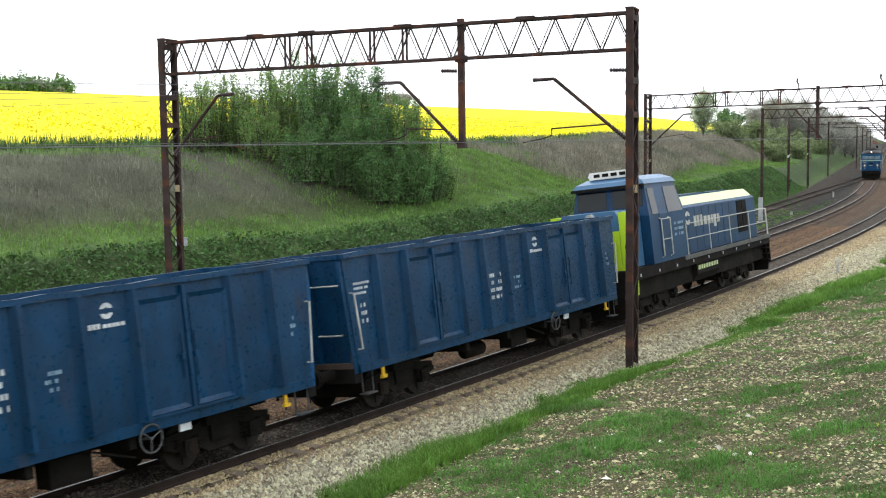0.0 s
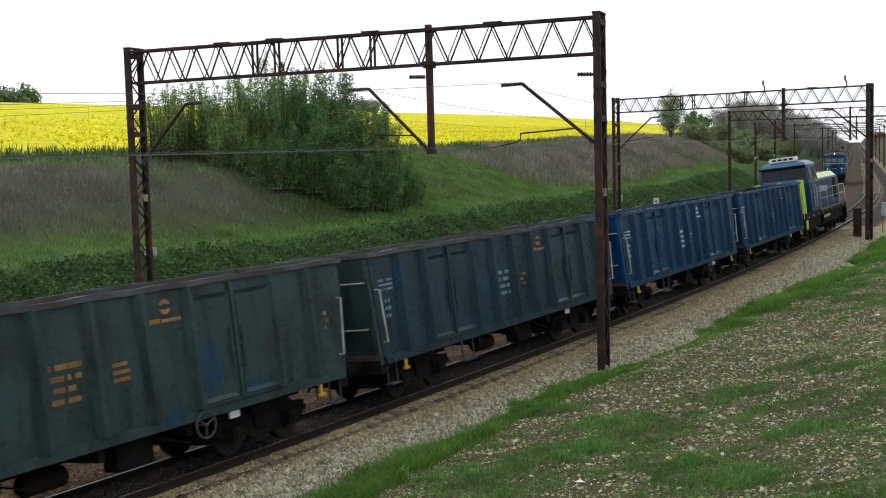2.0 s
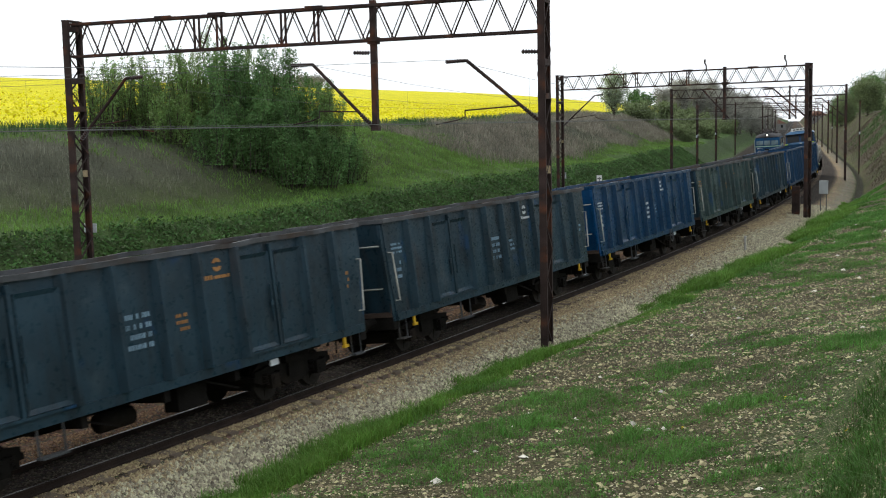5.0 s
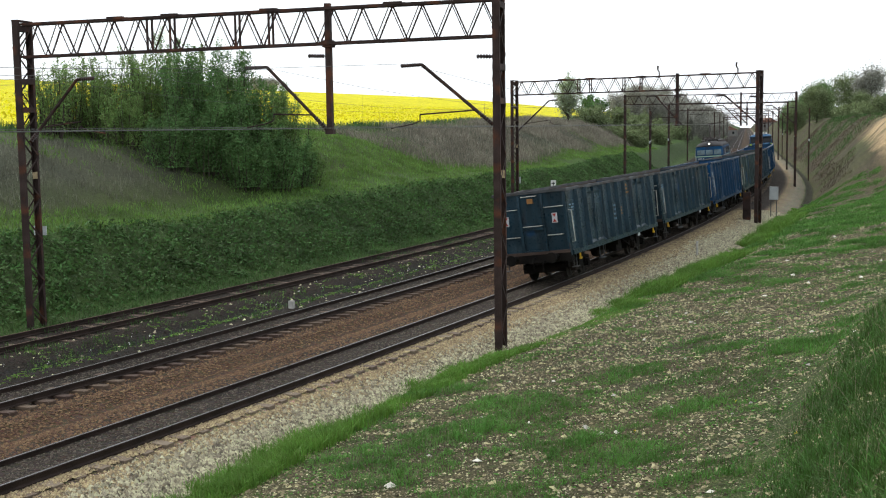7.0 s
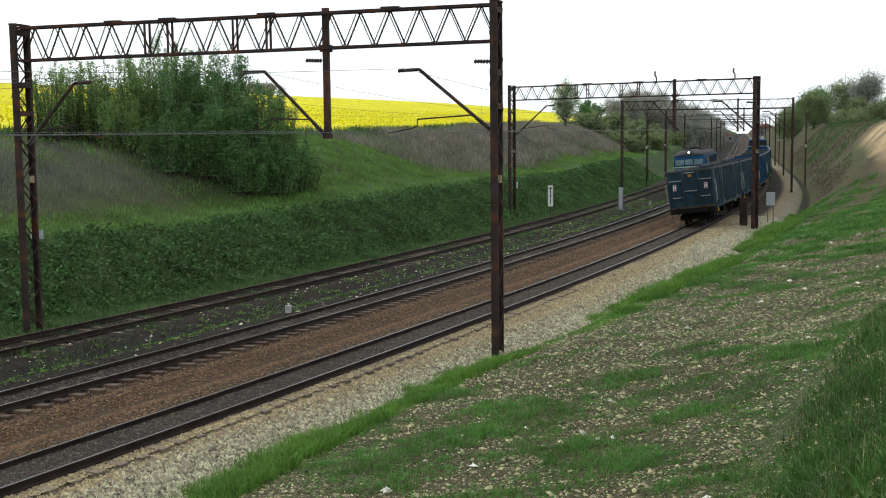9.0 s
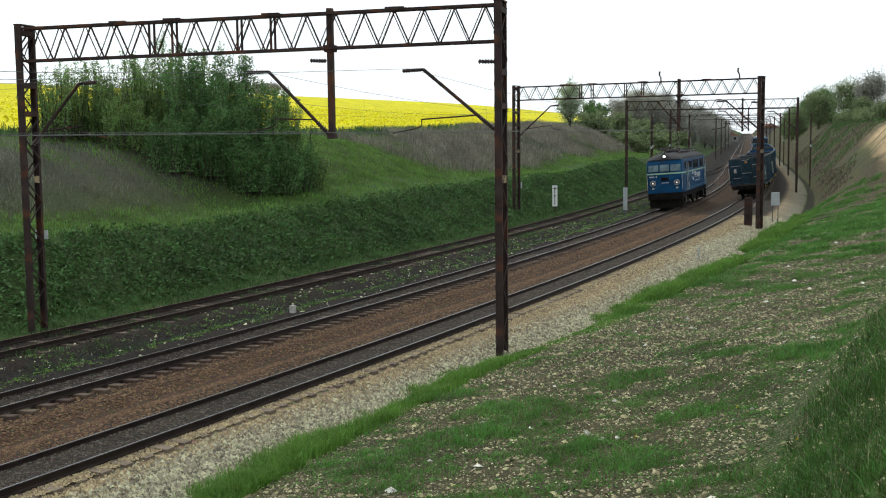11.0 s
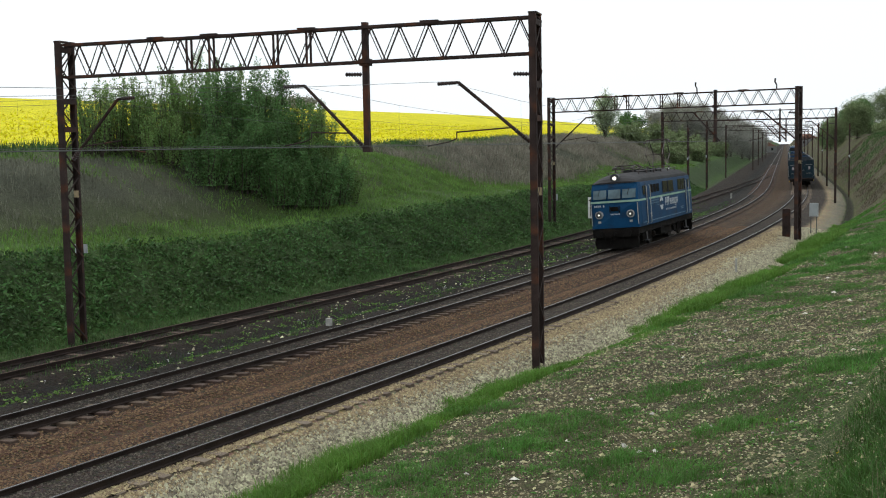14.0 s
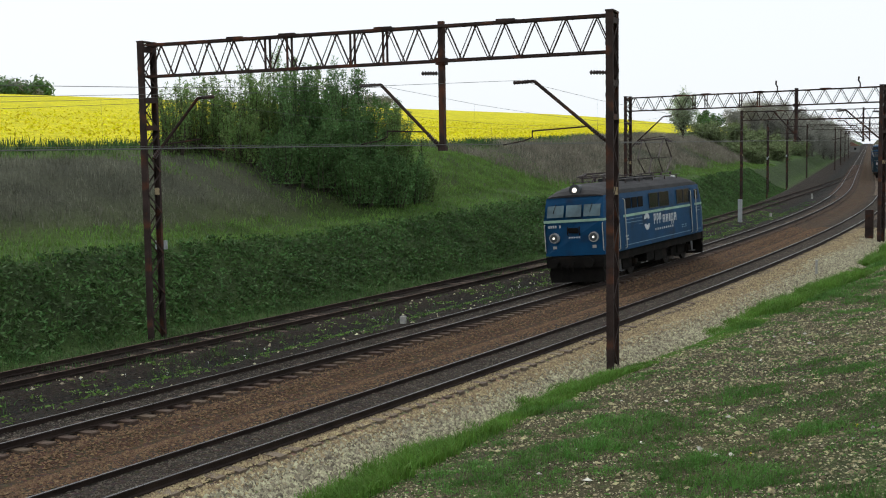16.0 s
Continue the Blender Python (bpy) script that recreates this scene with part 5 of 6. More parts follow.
            box(bm, x, x + 0.055, min(d * (L + 0.003), d * (L + 0.012)), max(d * (L + 0.003), d * (L + 0.012)), 2.02, 2.09)
        part("marking", bm, M["white"], body)
        bm = bmesh.new()
        box(bm, -0.22, 0.25, min(d * L, d * (L + 0.06)), max(d * L, d * (L + 0.06)), 2.25, 2.5)
        for x in (-0.3, 0.28):
            tube(bm, [(x, d * (L + 0.03), 2.15), (x, d * (L + 0.1), 2.3), (x, d * (L + 0.03), 2.55)], 0.03, 6)
        part("socket_box", bm, M["under"], body)
        bm = bmesh.new()
        for x in (-1.44, 1.44):
            tube(bm, [(x, d * (L - 0.02), 1.4), (x, d * (L + 0.06), 1.45), (x, d * (L + 0.06), 2.65), (x, d * (L - 0.02), 2.7)], 0.02, 6)
        part("handrail", bm, M["handrail"], body, "thin white handrail")
        # buffer beam, plough, buffers
        bm = bmesh.new()
        box(bm, -1.42, 1.42, d * L - 0.12, d * L + 0.1, 0.8, 1.32)
        part("buffer_beam", bm, M["under"], g, "grimy black buffer beam", bevel=0.02)
        bm = bmesh.new()
        prism(bm, [(-1.3, 0.12), (1.3, 0.12), (1.38, 0.55), (1.3, 0.8), (-1.3, 0.8), (-1.38, 0.55)], "y", d * L - 0.25, d * L - 0.05)
        for x in (-0.5, 0.3, 0.65):
            tube(bm, [(x, d * (L + 0.1), 0.95), (x, d * (L + 0.25), 0.8), (x, d * (L + 0.12), 0.45)], 0.03, 6)
        part("plough", bm, M["under"], g)
        buffers(g, d * (L + 0.08), d * 0.95)
    for sx in (-1, 1):
        x = sx * (W + 0.003)

        def side(y0, y1, z0, z1, t=0.012):
            return (min(x, x + sx * t), max(x, x + sx * t), y0, y1, z0, z1)

        for y0, y1 in ((0.15, 1.45), (-1.55, -0.1), (-3.95, -2.95), (-5.05, -4.1)):
            win = boxes("window", M["glass"], body, side(y0, y1, 3.02, 3.72), label="dark side window")
            boxes("window_frame", M["rim"], win, side(y0 - 0.03, y0, 2.99, 3.75, 0.03), side(y1, y1 + 0.03, 2.99, 3.75, 0.03), side(y0, y1, 2.99, 3.02, 0.03), side(y0, y1, 3.72, 3.75, 0.03))
        boxes("grille", M["under"], body, *[side(2.4 + k * 0.85, 3.1 + k * 0.85, 3.15, 3.65) for k in range(3)])
        boxes("pin_stripe", M["pale_blue"], body, *[side(a, c, z, z + 0.025, 0.014) for z in (2.62, 2.46, 2.30) for a, c in ((2.6, 5.0), (-6.9, -6.1))])
        boxes("pin_stripe", M["pale_blue"], body, side(-6.9, 6.9, 1.42, 1.45, 0.014))
        for e in (-1, 1):
            boxes("door", M["e_blue"], body, side(e * 5.6 - 0.35, e * 5.6 + 0.35, 1.3, 3.75, 0.02))
            boxes("window", M["glass"], body, side(e * 6.35 - 0.28, e * 6.35 + 0.28, 3.1, 3.65), label="dark side window")
            bm = bmesh.new()
            for yy in (e * 5.6 - 0.45, e * 5.6 + 0.45):
                tube(bm, [(sx * W, yy, 1.3), (sx * (W + 0.09), yy, 1.35), (sx * (W + 0.09), yy, 3.6), (sx * W, yy, 3.65)], 0.024, 6)
            part("handrail", bm, M["handrail"], body, "thin white handrail")
            bm = bmesh.new()
            bar(bm, (sx * 1.38, e * 5.6, 0.4), (sx * 1.38, e * 5.6, 1.15), 0.3, 0.03)
            box(bm, sx * 1.38 - 0.12, sx * 1.38 + 0.12, e * 5.6 - 0.25, e * 5.6 + 0.25, 0.4, 0.44)
            part("foot_step", bm, M["rim"], g)
        # long ribs along the side
        bm = bmesh.new()
        for z in (2.7, 2.5, 2.3):
            box(bm, min(x, x + sx * 0.02), max(x, x + sx * 0.02), -6.9, -3.6, z, z + 0.03)
            box(bm, min(x, x + sx * 0.02), max(x, x + sx * 0.02), 3.2, 5.0, z, z + 0.03)
        part("rib", bm, M["e_blue"], body)
        emblem(body, x, -sx * 1.95, 1.62, sx, 2.5, M["white"], words=False)
        bm = bmesh.new()
        run = 0.9
        for i, ww in enumerate((0.36, 0.36, 0.36, 0, 0.44, 0.42, 0.3, 0.44, 0.44)):
            if ww:
                y0, y1 = sorted((-sx * run, -sx * (run - ww * 0.8)))
                zb, zh = 2.16 - (0.16 if i == 7 else 0), 2.68 if i < 3 else 2.56
                x0, x1 = min(x, x + sx * 0.012), max(x, x + sx * 0.012)
                low, high = (0.0, 0.2 if i < 3 else 0.0) if sx > 0 else (0.2 if i < 3 else 0.0, 0.0)
                box(bm, x0, x1, y0, y0 + 0.09, zb + low, zh)
                box(bm, x0, x1, y1 - 0.09, y1, zb + high, zh)
                box(bm, x0, x1, y0 + 0.09, y1 - 0.09, zh - 0.09, zh)
                box(bm, x0, x1, y0 + 0.09, y1 - 0.09, zb + 0.17, zb + 0.25)
            run -= max(ww, 0.1) * 1.16
        for i in range(9):
            yy = -sx * (0.7 - i * 0.34)
            box(bm, min(x, x + sx * 0.012), max(x, x + sx * 0.012), yy - 0.07, yy + 0.07, 1.84, 1.95)
        part("marking", bm, M["white"], body)
        lettering(body, x, 3.9 if sx > 0 else -3.9, 1.75, sx, 0.9, 0.22, 2, M["pale_blue"], 12)
        lettering(body, x, -4.9 if sx > 0 else 4.9, 1.75, sx, 0.5, 0.3, 2, M["white"], 13)
    # roof gear
    bm = bmesh.new()
    for y in (-1.2, 0.4, 1.8):
        box(bm, -0.75, 0.75, y - 0.5, y + 0.5, 4.4, 4.64)
    part("roof_box", bm, M["e_roof"], top)
    bm = bmesh.new()
    for x in (-0.95, 0.95):
        tube(bm, [(x, -5.5, 4.56), (x, 5.5, 4.56)], 0.025, 6)
        for y in range(-5, 6, 2):
            tube(bm, [(x, y, 4.2), (x, y, 4.56)], 0.04, 6)
    for y in (-3.2, 3.0, 0):
        tube(bm, [(-0.4, y, 4.35), (-0.3, y + 0.3, 4.75), (0.3, y + 0.9, 4.7), (0.4, y + 1.2, 4.35)], 0.03, 6)
    part("roof_busbar", bm, M["insul"], top)
    pantograph(g, -4.4, True)
    pantograph(g, 4.0, False)
    for o in g.children:
        if not o.name.startswith(("buffer", "plough", "coupling", "foot_step")):
            o.location.z += 0.14
    boxes("equipment_box", M["under"], g, (-1.25, 1.25, -1.6, 0.2, 0.4, 1.3), (-1.3, 1.3, 0.5, 1.6, 0.5, 1.3), bevel=0.03)
    boxes("underframe", M["under"], g, (-1.4, 1.4, -L + 0.1, L - 0.1, 0.95, 1.325))
    sets = []
    for y in (-4.25, 4.25):
        sets += bogie(g, y, (-1.52, 1.52), 0.6, 1.02)[1]
    return g, sets


LIVERY = [
    ("blue", "blue", ("white", "white", "pale_blue"), "clean blue steel open wagon with white markings", True, False, False),
    ("blue", "blue_bright", ("white", "white", "pale_blue"), "blue steel open wagon with white handbrake wheel", True, True, False),
    ("teal_blue", "teal", ("orange", "pale_blue", "orange"), "dull grey-blue weathered steel open wagon", False, True, False),
    ("teal", "teal_blue", ("orange", "orange", "orange"), "faded teal open wagon with orange markings", True, True, False),
    ("blue", "blue_bright", ("white", "white", "pale_blue"), "grimy blue steel open wagon with white markings", True, True, False),
    ("teal_blue", "teal_blue", ("white", "pale_blue", "pale_blue"), "dark weathered blue-grey steel open wagon", False, True, False),
    ("teal_blue", "teal_blue", ("orange", "pale_blue", "orange"), "last open wagon, dark grey-blue with white tail boards", False, True, True),
]
PITCH, V_TRAIN = 15.86, 16.93
LEAD = 7.2      # middle of the first wagon along the line at the start
train = []
for i, (a, b, c, label, wh, st, tl) in enumerate(LIVERY):
    g, sets = wagon(M[a], M[b], [M[k] for k in c], label, 40 + i * 9, wh, st, tl)
    train.append((g, sets, LEAD - i * PITCH, 4.8))
g, sets = diesel()
train.append((g, sets, LEAD + 16.5, 5.1))
e_loco, e_sets = electric()


def ride(s, u, half, back=False, lean=1.0, up=0.0):
    """Pose of a vehicle whose bogies stand on the line."""
    a, b = P(s - half, u, 0), P(s + half, u, 0)
    m = (a + b) / 2
    d = b - a
    return pose(m.x, m.y, up, 0, cant(s) * lean if back else -cant(s) * lean, math.degrees(math.atan2(d.y, d.x)) - 90 + (180 if back else 0))


def spin(sets, per_second, radius=0.46):
    """Wheels roll with the way made."""
    rows = []
    t, step = 0.0, 1 / 30
    n = 480
    every = max(1, int(80 / (abs(per_second) / radius * 57.3 * step)))
    for k in [*range(0, n, every), n]:
        a = -k * step * per_second / radius * 57.2958
        rows.append((k * step, a))
    for w in sets:
        y, z = w.location.y, w.location.z
        walk(w, [(t, pose(0, y, z, a, 0, 0)) for t, a in rows])


def electric_s(t):
    return 35.35 + 9.2 * (16 - t)


# ---------------------------------------------------------------- loose cover: stones, grass, weeds
RNG = np.random.default_rng(11)


def spots(n, s0, s1, u0, u1, of_edge=False, bias=1.0):
    """Random places on the ground as (s, u, position)."""
    s = s0 + (s1 - s0) * RNG.random(n) ** bias
    u = RNG.uniform(u0, u1, n)
    if of_edge:
        u = u + edge(s)
    x, y = xy(s, u)
    return s, u, np.stack([x, y, ground_z(s, u)], 1)


def stones(name, label, pos, size, material, flat=0.65):
    """Small uneven octahedral stones sunk a little into the ground."""
    n = len(pos)
    base = np.array([(1, 0, 0), (0, 1, 0), (-1, 0, 0), (0, -1, 0), (0.1, 0.1, 1)], float)
    tri = np.array([(0, 1, 4), (1, 2, 4), (2, 3, 4), (3, 0, 4)])
    a = RNG.uniform(0, 6.28, n)
    sc = (size[0] + (size[1] - size[0]) * RNG.random(n) ** 2)[:, None] * RNG.uniform(0.7, 1.3, (n, 3))
    sc[:, 2] *= flat
    v = base[None] * RNG.uniform(0.75, 1.25, (n, 5, 1)) * sc[:, None]
    c, s = np.cos(a)[:, None], np.sin(a)[:, None]
    v = np.stack([v[..., 0] * c - v[..., 1] * s, v[..., 0] * s + v[..., 1] * c, v[..., 2] + v[..., 0] * RNG.normal(0, 0.25, (n, 1))], -1)
    v += pos[:, None] + np.array([0, 0, 1.0]) * (sc[:, 2:3] * 0.15)[:, None]
    f = (np.arange(n) * 5)[:, None, None] + tri[None]
    return tagged(soup(name, v.reshape(-1, 3), f.reshape(-1, 3), material), label, "stones", kind="stuff")


def blades(name, label, pos, height, width, material, lean=0.5, category="grass"):
    """Bent tapering blades, one at each place."""
    n = len(pos)
    a = RNG.uniform(0, 6.28, n)
    b = a + RNG.normal(0, 0.8, n) + 1.57
    h = height[:, None] if hasattr(height, "__len__") else np.full((n, 1), height)
    h = h * RNG.uniform(0.5, 1.25, (n, 1))
    w = width * RNG.uniform(0.6, 1.3, (n, 1))
    side = np.stack([np.cos(a), np.sin(a), 0 * a], 1)
    bend = np.stack([np.cos(b), np.sin(b), 0 * a], 1) * np.abs(RNG.normal(0, lean, (n, 1)))
    up = np.array([0, 0, 1.0])
    root = pos - up * 0.03
    mid = root + up * h * 0.6 + bend * h * 0.3
    tip = root + up * h * 0.95 + bend * h * 0.95
    v = np.stack([root - side * w / 2, root + side * w / 2, mid + side * w * 0.4, mid - side * w * 0.4, tip], 1)
    k = (np.arange(n) * 5)[:, None]
    f = [tuple(r) for r in (k + np.array([0, 1, 2, 3])).tolist()] + [tuple(r) for r in (k + np.array([3, 2, 4])).tolist()]
    return tagged(soup(name, v.reshape(-1, 3), f, material), label, category, kind="stuff")


def leaf_quads(c, size, tilt=1.0):
    """Small folded leaf faces with random turns, as vertices and faces."""
    n = len(c)
    d = RNG.normal(size=(n, 3))
    d[:, 2] *= tilt
    d /= np.linalg.norm(d, axis=1, keepdims=True)
    e = np.cross(d, RNG.normal(size=(n, 3)))
    e /= np.linalg.norm(e, axis=1, keepdims=True)
    sz = (size * RNG.uniform(0.5, 1.3, n))[:, None]
    v = np.stack([c - d * sz, c + e * sz * 0.42, c + d * sz, c - e * sz * 0.42], 1).reshape(-1, 3)
    return v, (np.arange(n) * 4)[:, None] + np.arange(4)[None]


def clumped(s, u, scale, thr):
    """Keep places where a wandering cover pattern is dense."""
    return lumps(s * 1.7 * scale, u * 1.7 * scale, 12, 24) > thr


def tufts(n, per, s0, s1, u0, u1, spread, of_edge=True, bias=1.0, thr=None, scale=1.0):
    """Places of blades gathered in tufts."""
    s, u, _ = spots(n, s0, s1, u0, u1, of_edge, bias)
    if thr is not None:
        keep = clumped(s, u, scale, thr)
        s, u = s[keep], u[keep]
    s = np.repeat(s, per) + RNG.normal(0, spread, len(s) * per)
    u = np.repeat(u, per) + RNG.normal(0, spread, len(u) * per)
    x, y = xy(s, u)
    return s, u, np.stack([x, y, ground_z(s, u)], 1)


def build_cover():
    # ballast shoulder and the ground between the tracks
    s, u, p = spots(120000, -9, 70, 0.8, 3.15, bias=1.5)
    u2 = 0.8 + (u - 0.8) * (edge(s) - 0.55) / 2.35
    x, y = xy(s, u2)
    p = np.stack([x, y, ground_z(s, u2)], 1)
    pale = RNG.random(len(p)) < smooth(1.25, 2.4, u + 0.25 * lumps(s * 0.8, u, 6, 15))
    stones("ballast_gravel", "loose pale grey ballast stones on the shoulder", p[pale], (0.026, 0.06), M["stone"], 1.0)
    stones("dusty_gravel", "tan dusty ballast stones beside the rail", p[~pale], (0.02, 0.045), M["stone_tan"], 0.85)
    s, u, p = spots(42000, -8, 70, -4.3, -0.85, bias=1.5)
    stones("rusty_gravel", "rust-brown ballast stones between the tracks", p, (0.022, 0.05), M["stone_rust"])
    s, u, p = spots(12000, -8, 60, -0.68, 0.68, bias=1.5)
    stones("crib_gravel", "grey-brown ballast stones between the rails", p, (0.02, 0.045), M["stone_crib"])
    s, u, p = spots(9000, -6, 60, -5.9, -4.5, bias=1.5)
    stones("crib_gravel", "grey-brown ballast stones between the rails", p, (0.02, 0.045), M["stone_crib"])
    s, u, p = spots(20000, -4, 70, -12.9, -6.0, bias=1.3)
    stones("siding_gravel", "dark ballast stones along the siding", p, (0.022, 0.055), M["stone_dark"])
    s, u, p = spots(420, 0, 60, -10.2, -6.4)
    stones("pale_rubble", "scattered pale stones beside the siding", p, (0.03, 0.08), M["stone_pale"])
    # near bank: a stony brown terrace with separate patches of grass
    def turf(s, u):
        """How far grass has closed over the stones."""
        return 0.45 * lumps(s * 1.3 + 7, u * 1.6, 9, 21) + 0.95 * lumps(s * 3.6, u * 4.2, 12, 24)

    s, u, p = spots(95000, -17, 62, 0.5, 14, True, 1.5)
    keep = turf(s, u) < 0.0 + 0.4 * RNG.random(len(s))
    big = RNG.random(len(s)) < 0.3
    stones("bank_stones", "pale stones scattered on the bare bank", p[keep & ~big], (0.010, 0.032), M["stone_pale"], 0.7)
    stones("bank_cobbles", "flat tan stones lying on the bare bank", p[keep & big], (0.022, 0.07), M["stone_bank"], 0.6)
    s, u, p = spots(40000, -17, 60, 0.5, 14, True, 1.5)
    stones("earth_clods", "brown earth clods on the bank", p, (0.012, 0.045), M["earth"], 0.6)
    s, u, p = spots(110, -14, 55, 1.2, 11, True, 1.0)
    stones("bank_rocks", "larger pale rocks lying on the bank", p, (0.05, 0.11), M["stone_white"], 0.6)
    s, u, p = tufts(12500, 15, -14, 76, -0.45, 1.25, 0.11, bias=1.2, thr=-0.3, scale=1.0)
    far = 1 + np.clip(s, 0, 100) / 70
    tall = 0.7 + 0.5 * np.clip(lumps(s * 1.3, u * 1.3, 6, 20), -1, 1.3)
    blades("verge_grass", "tall lush green grass along the edge of the ballast", p, 0.32 * far ** 0.3 * tall, 0.018, M["grass_lush"], 0.8)

    def patch(n, per, s0, s1, u0, u1, spread, lo, bias=1.3):
        s, u, _ = spots(n, s0, s1, u0, u1, True, bias)
        q = turf(s, u)
        keep = q > lo
        k = np.repeat(np.arange(len(s))[keep], per)
        ss, uu = s[k] + RNG.normal(0, spread, len(k)), u[k] + RNG.normal(0, spread, len(k))
        x, y = xy(ss, uu)
        return np.clip(q[k] - lo, 0, 1.2), np.stack([x, y, ground_z(ss, uu)], 1)

    q, p = patch(30000, 14, -17, 42, 0.3, 15, 0.08, -0.05)
    blades("bank_grass", "fresh grass in tufts and patches on the stony bank", p, 0.05 + 0.15 * q, 0.013, M["grass_bank"], 0.9)
    q, p = patch(26000, 8, -17, 48, 0.2, 15, 0.12, -0.45)
    blades("low_bank_grass", "low trodden grass between the stones", p, 0.05, 0.010, M["grass_dull"], 1.2)
    q, p = patch(14000, 13, 34, 84, 0.4, 14, 0.14, -0.15, 1.0)
    blades("far_bank_grass", "green grass covering the bank further on", p, 0.12 + 0.12 * q, 0.024, M["grass_bank"], 0.8)
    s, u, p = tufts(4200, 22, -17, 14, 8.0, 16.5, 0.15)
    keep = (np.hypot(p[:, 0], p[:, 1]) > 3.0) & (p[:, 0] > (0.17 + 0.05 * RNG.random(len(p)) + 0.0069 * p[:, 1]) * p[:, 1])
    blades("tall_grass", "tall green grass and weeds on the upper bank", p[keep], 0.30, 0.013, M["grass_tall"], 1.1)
    s, u, p = tufts(420, 4, -16, 16, 8.0, 15.5, 0.25)
    keep = (np.hypot(p[:, 0], p[:, 1]) > 3.4) & (p[:, 0] > (0.13 + 0.08 * RNG.random(len(p)) + 0.0069 * p[:, 1]) * p[:, 1])
    blades("dry_stalks", "thin dry straw stalks among the tall grass", p[keep], 0.6, 0.006, M["stalk"], 1.3)
    s, u, p = tufts(2600, 9, -17, 36, 0.8, 13, 0.10, bias=1.3)
    v, f = leaf_quads(p + np.array([0, 0, 0.03]), 0.035, 0.35)
    tagged(soup("bank_herbs", v, f, M["grass_bank"]), "small broad-leaved herbs between the stones", "herbs", kind="stuff")
    s, u, p = spots(9, -14, 14, 4, 12, True)
    v, f = leaf_quads(np.repeat(p, 5, 0) + RNG.normal(0, 0.015, (45, 3)) + np.array([0, 0, 0.1]), 0.025, 0.3)
    tagged(soup("dandelions", v, f, M["flower"]), "few yellow dandelion flowers in the grass", "flowers", kind="stuff")
    # siding and ditch weeds
    s, u, p = tufts(1900, 14, -4, 110, -13.4, -6.6, 0.16, False, thr=0.05, scale=1.0)
    blades("siding_weeds", "straggling green weeds between the rusty rails", p, 0.20, 0.02, M["weed"], 0.7, "weeds")
    s, u, p = tufts(700, 10, -4, 90, -9.8, -6.6, 0.12, False)
    v, f = leaf_quads(p + np.array([0, 0, 0.08]), 0.05, 0.5)
    tagged(soup("siding_herbs", v, f, M["grass"]), "leafy herbs growing beside the siding", "weeds", kind="stuff")
    s, u, p = spots(60, -4, 70, -9.6, -6.7)
    v, f = leaf_quads(np.repeat(p, 4, 0) + RNG.normal(0, 0.03, (240, 3)) + np.array([0, 0, 0.2]), 0.028, 0.4)
    tagged(soup("white_blossom", v, f, M["ac_white"]), "tiny white flowers beside the siding", "flowers", kind="stuff")
    # left bank: grass at the foot, dark herbs on the slope, bright bench, dry upper slope
    s, u, p = tufts(2600, 12, -8, 150, -14.9, -13.2, 0.2, False)
    blades("foot_grass", "green grass at the foot of the bank", p, 0.24, 0.026, M["weed"], 0.7)
    s, u, p = tufts(9000, 9, -10, 150, -18.6, -14.4, 0.18, False)
    v, f = leaf_quads(p + np.stack([0 * s, 0 * s, RNG.uniform(0.02, 0.32, len(s))], 1), 0.11, 0.8)
    tagged(soup("slope_herbs", v, f, M["weed"]), "dense dark green herbs covering the lower bank", "weeds", kind="stuff")
    s, u, p = tufts(3600, 10, -10, 200, -22.4, -18.4, 0.3, False, thr=-0.45, scale=0.4)
    blades("bench_grass", "bright green grass on the bench of the bank", p, 0.26, 0.035, M["grass"], 0.7)
    s, u, p = tufts(6500, 9, -10, 200, -33.5, -21.8, 0.3, False)
    fresh = (s > 43) & (s < 66 + 0.8 * (u + 28))
    dry = lumps(s * 0.6, u * 0.6, 3, 18) + 0.6 * np.where((u < -23) & (u > -32), 1, -1.5) - 3 * fresh > 0.2
    blades("dry_slope_grass", "dry greyish grass and stalks on the upper slope", p[dry], 0.42, 0.03, M["straw"], 0.5)
    s2, u2, p2 = tufts(2200, 10, 43, 74, -33, -22, 0.3, False)
    blades("green_slope_grass", "green grass patches on the upper slope", np.concatenate([p[~dry], p2]), 0.3, 0.035, M["grass"], 0.7)
    s, u, p = tufts(5200, 8, 66, 200, -33.5, -22.5, 0.4, False, thr=-0.4, scale=0.3)
    blades("brambles", "leafless grey-brown brambles on the upper slope", p, 0.95, 0.035, M["bramble"], 0.8, "brambles")
    s, u, p = tufts(4200, 8, 88, 230, 1.8, 15, 0.35, True)
    bare = (s < 128) & (u - edge(s) > 5.0 + 0.8 * lumps(s, u, 6, 15)) & (u - edge(s) < 10.5)
    s, u, p = s[~bare], u[~bare], p[~bare]
    green = lumps(s * 0.5, u * 0.5, 12, 24) + 0.12 * (u - edge(s) - 4) > 0.25
    blades("cutting_dry_grass", "dry grass and stalks on the cutting slope", p[~green], 0.3, 0.03, M["scrub"], 0.7)
    blades("cutting_green_grass", "green tufts on the cutting slope", p[green], 0.35, 0.04, M["weed"], 0.7)
    s, u, p = tufts(2600, 9, -20, 260, -36.2, -33.2, 0.35, False)
    blades("field_edge_grass", "rough green margin of the field", p, 0.5, 0.05, M["weed"], 0.5)
    s, u, p = spots(26000, -30, 330, -80, -35.9)
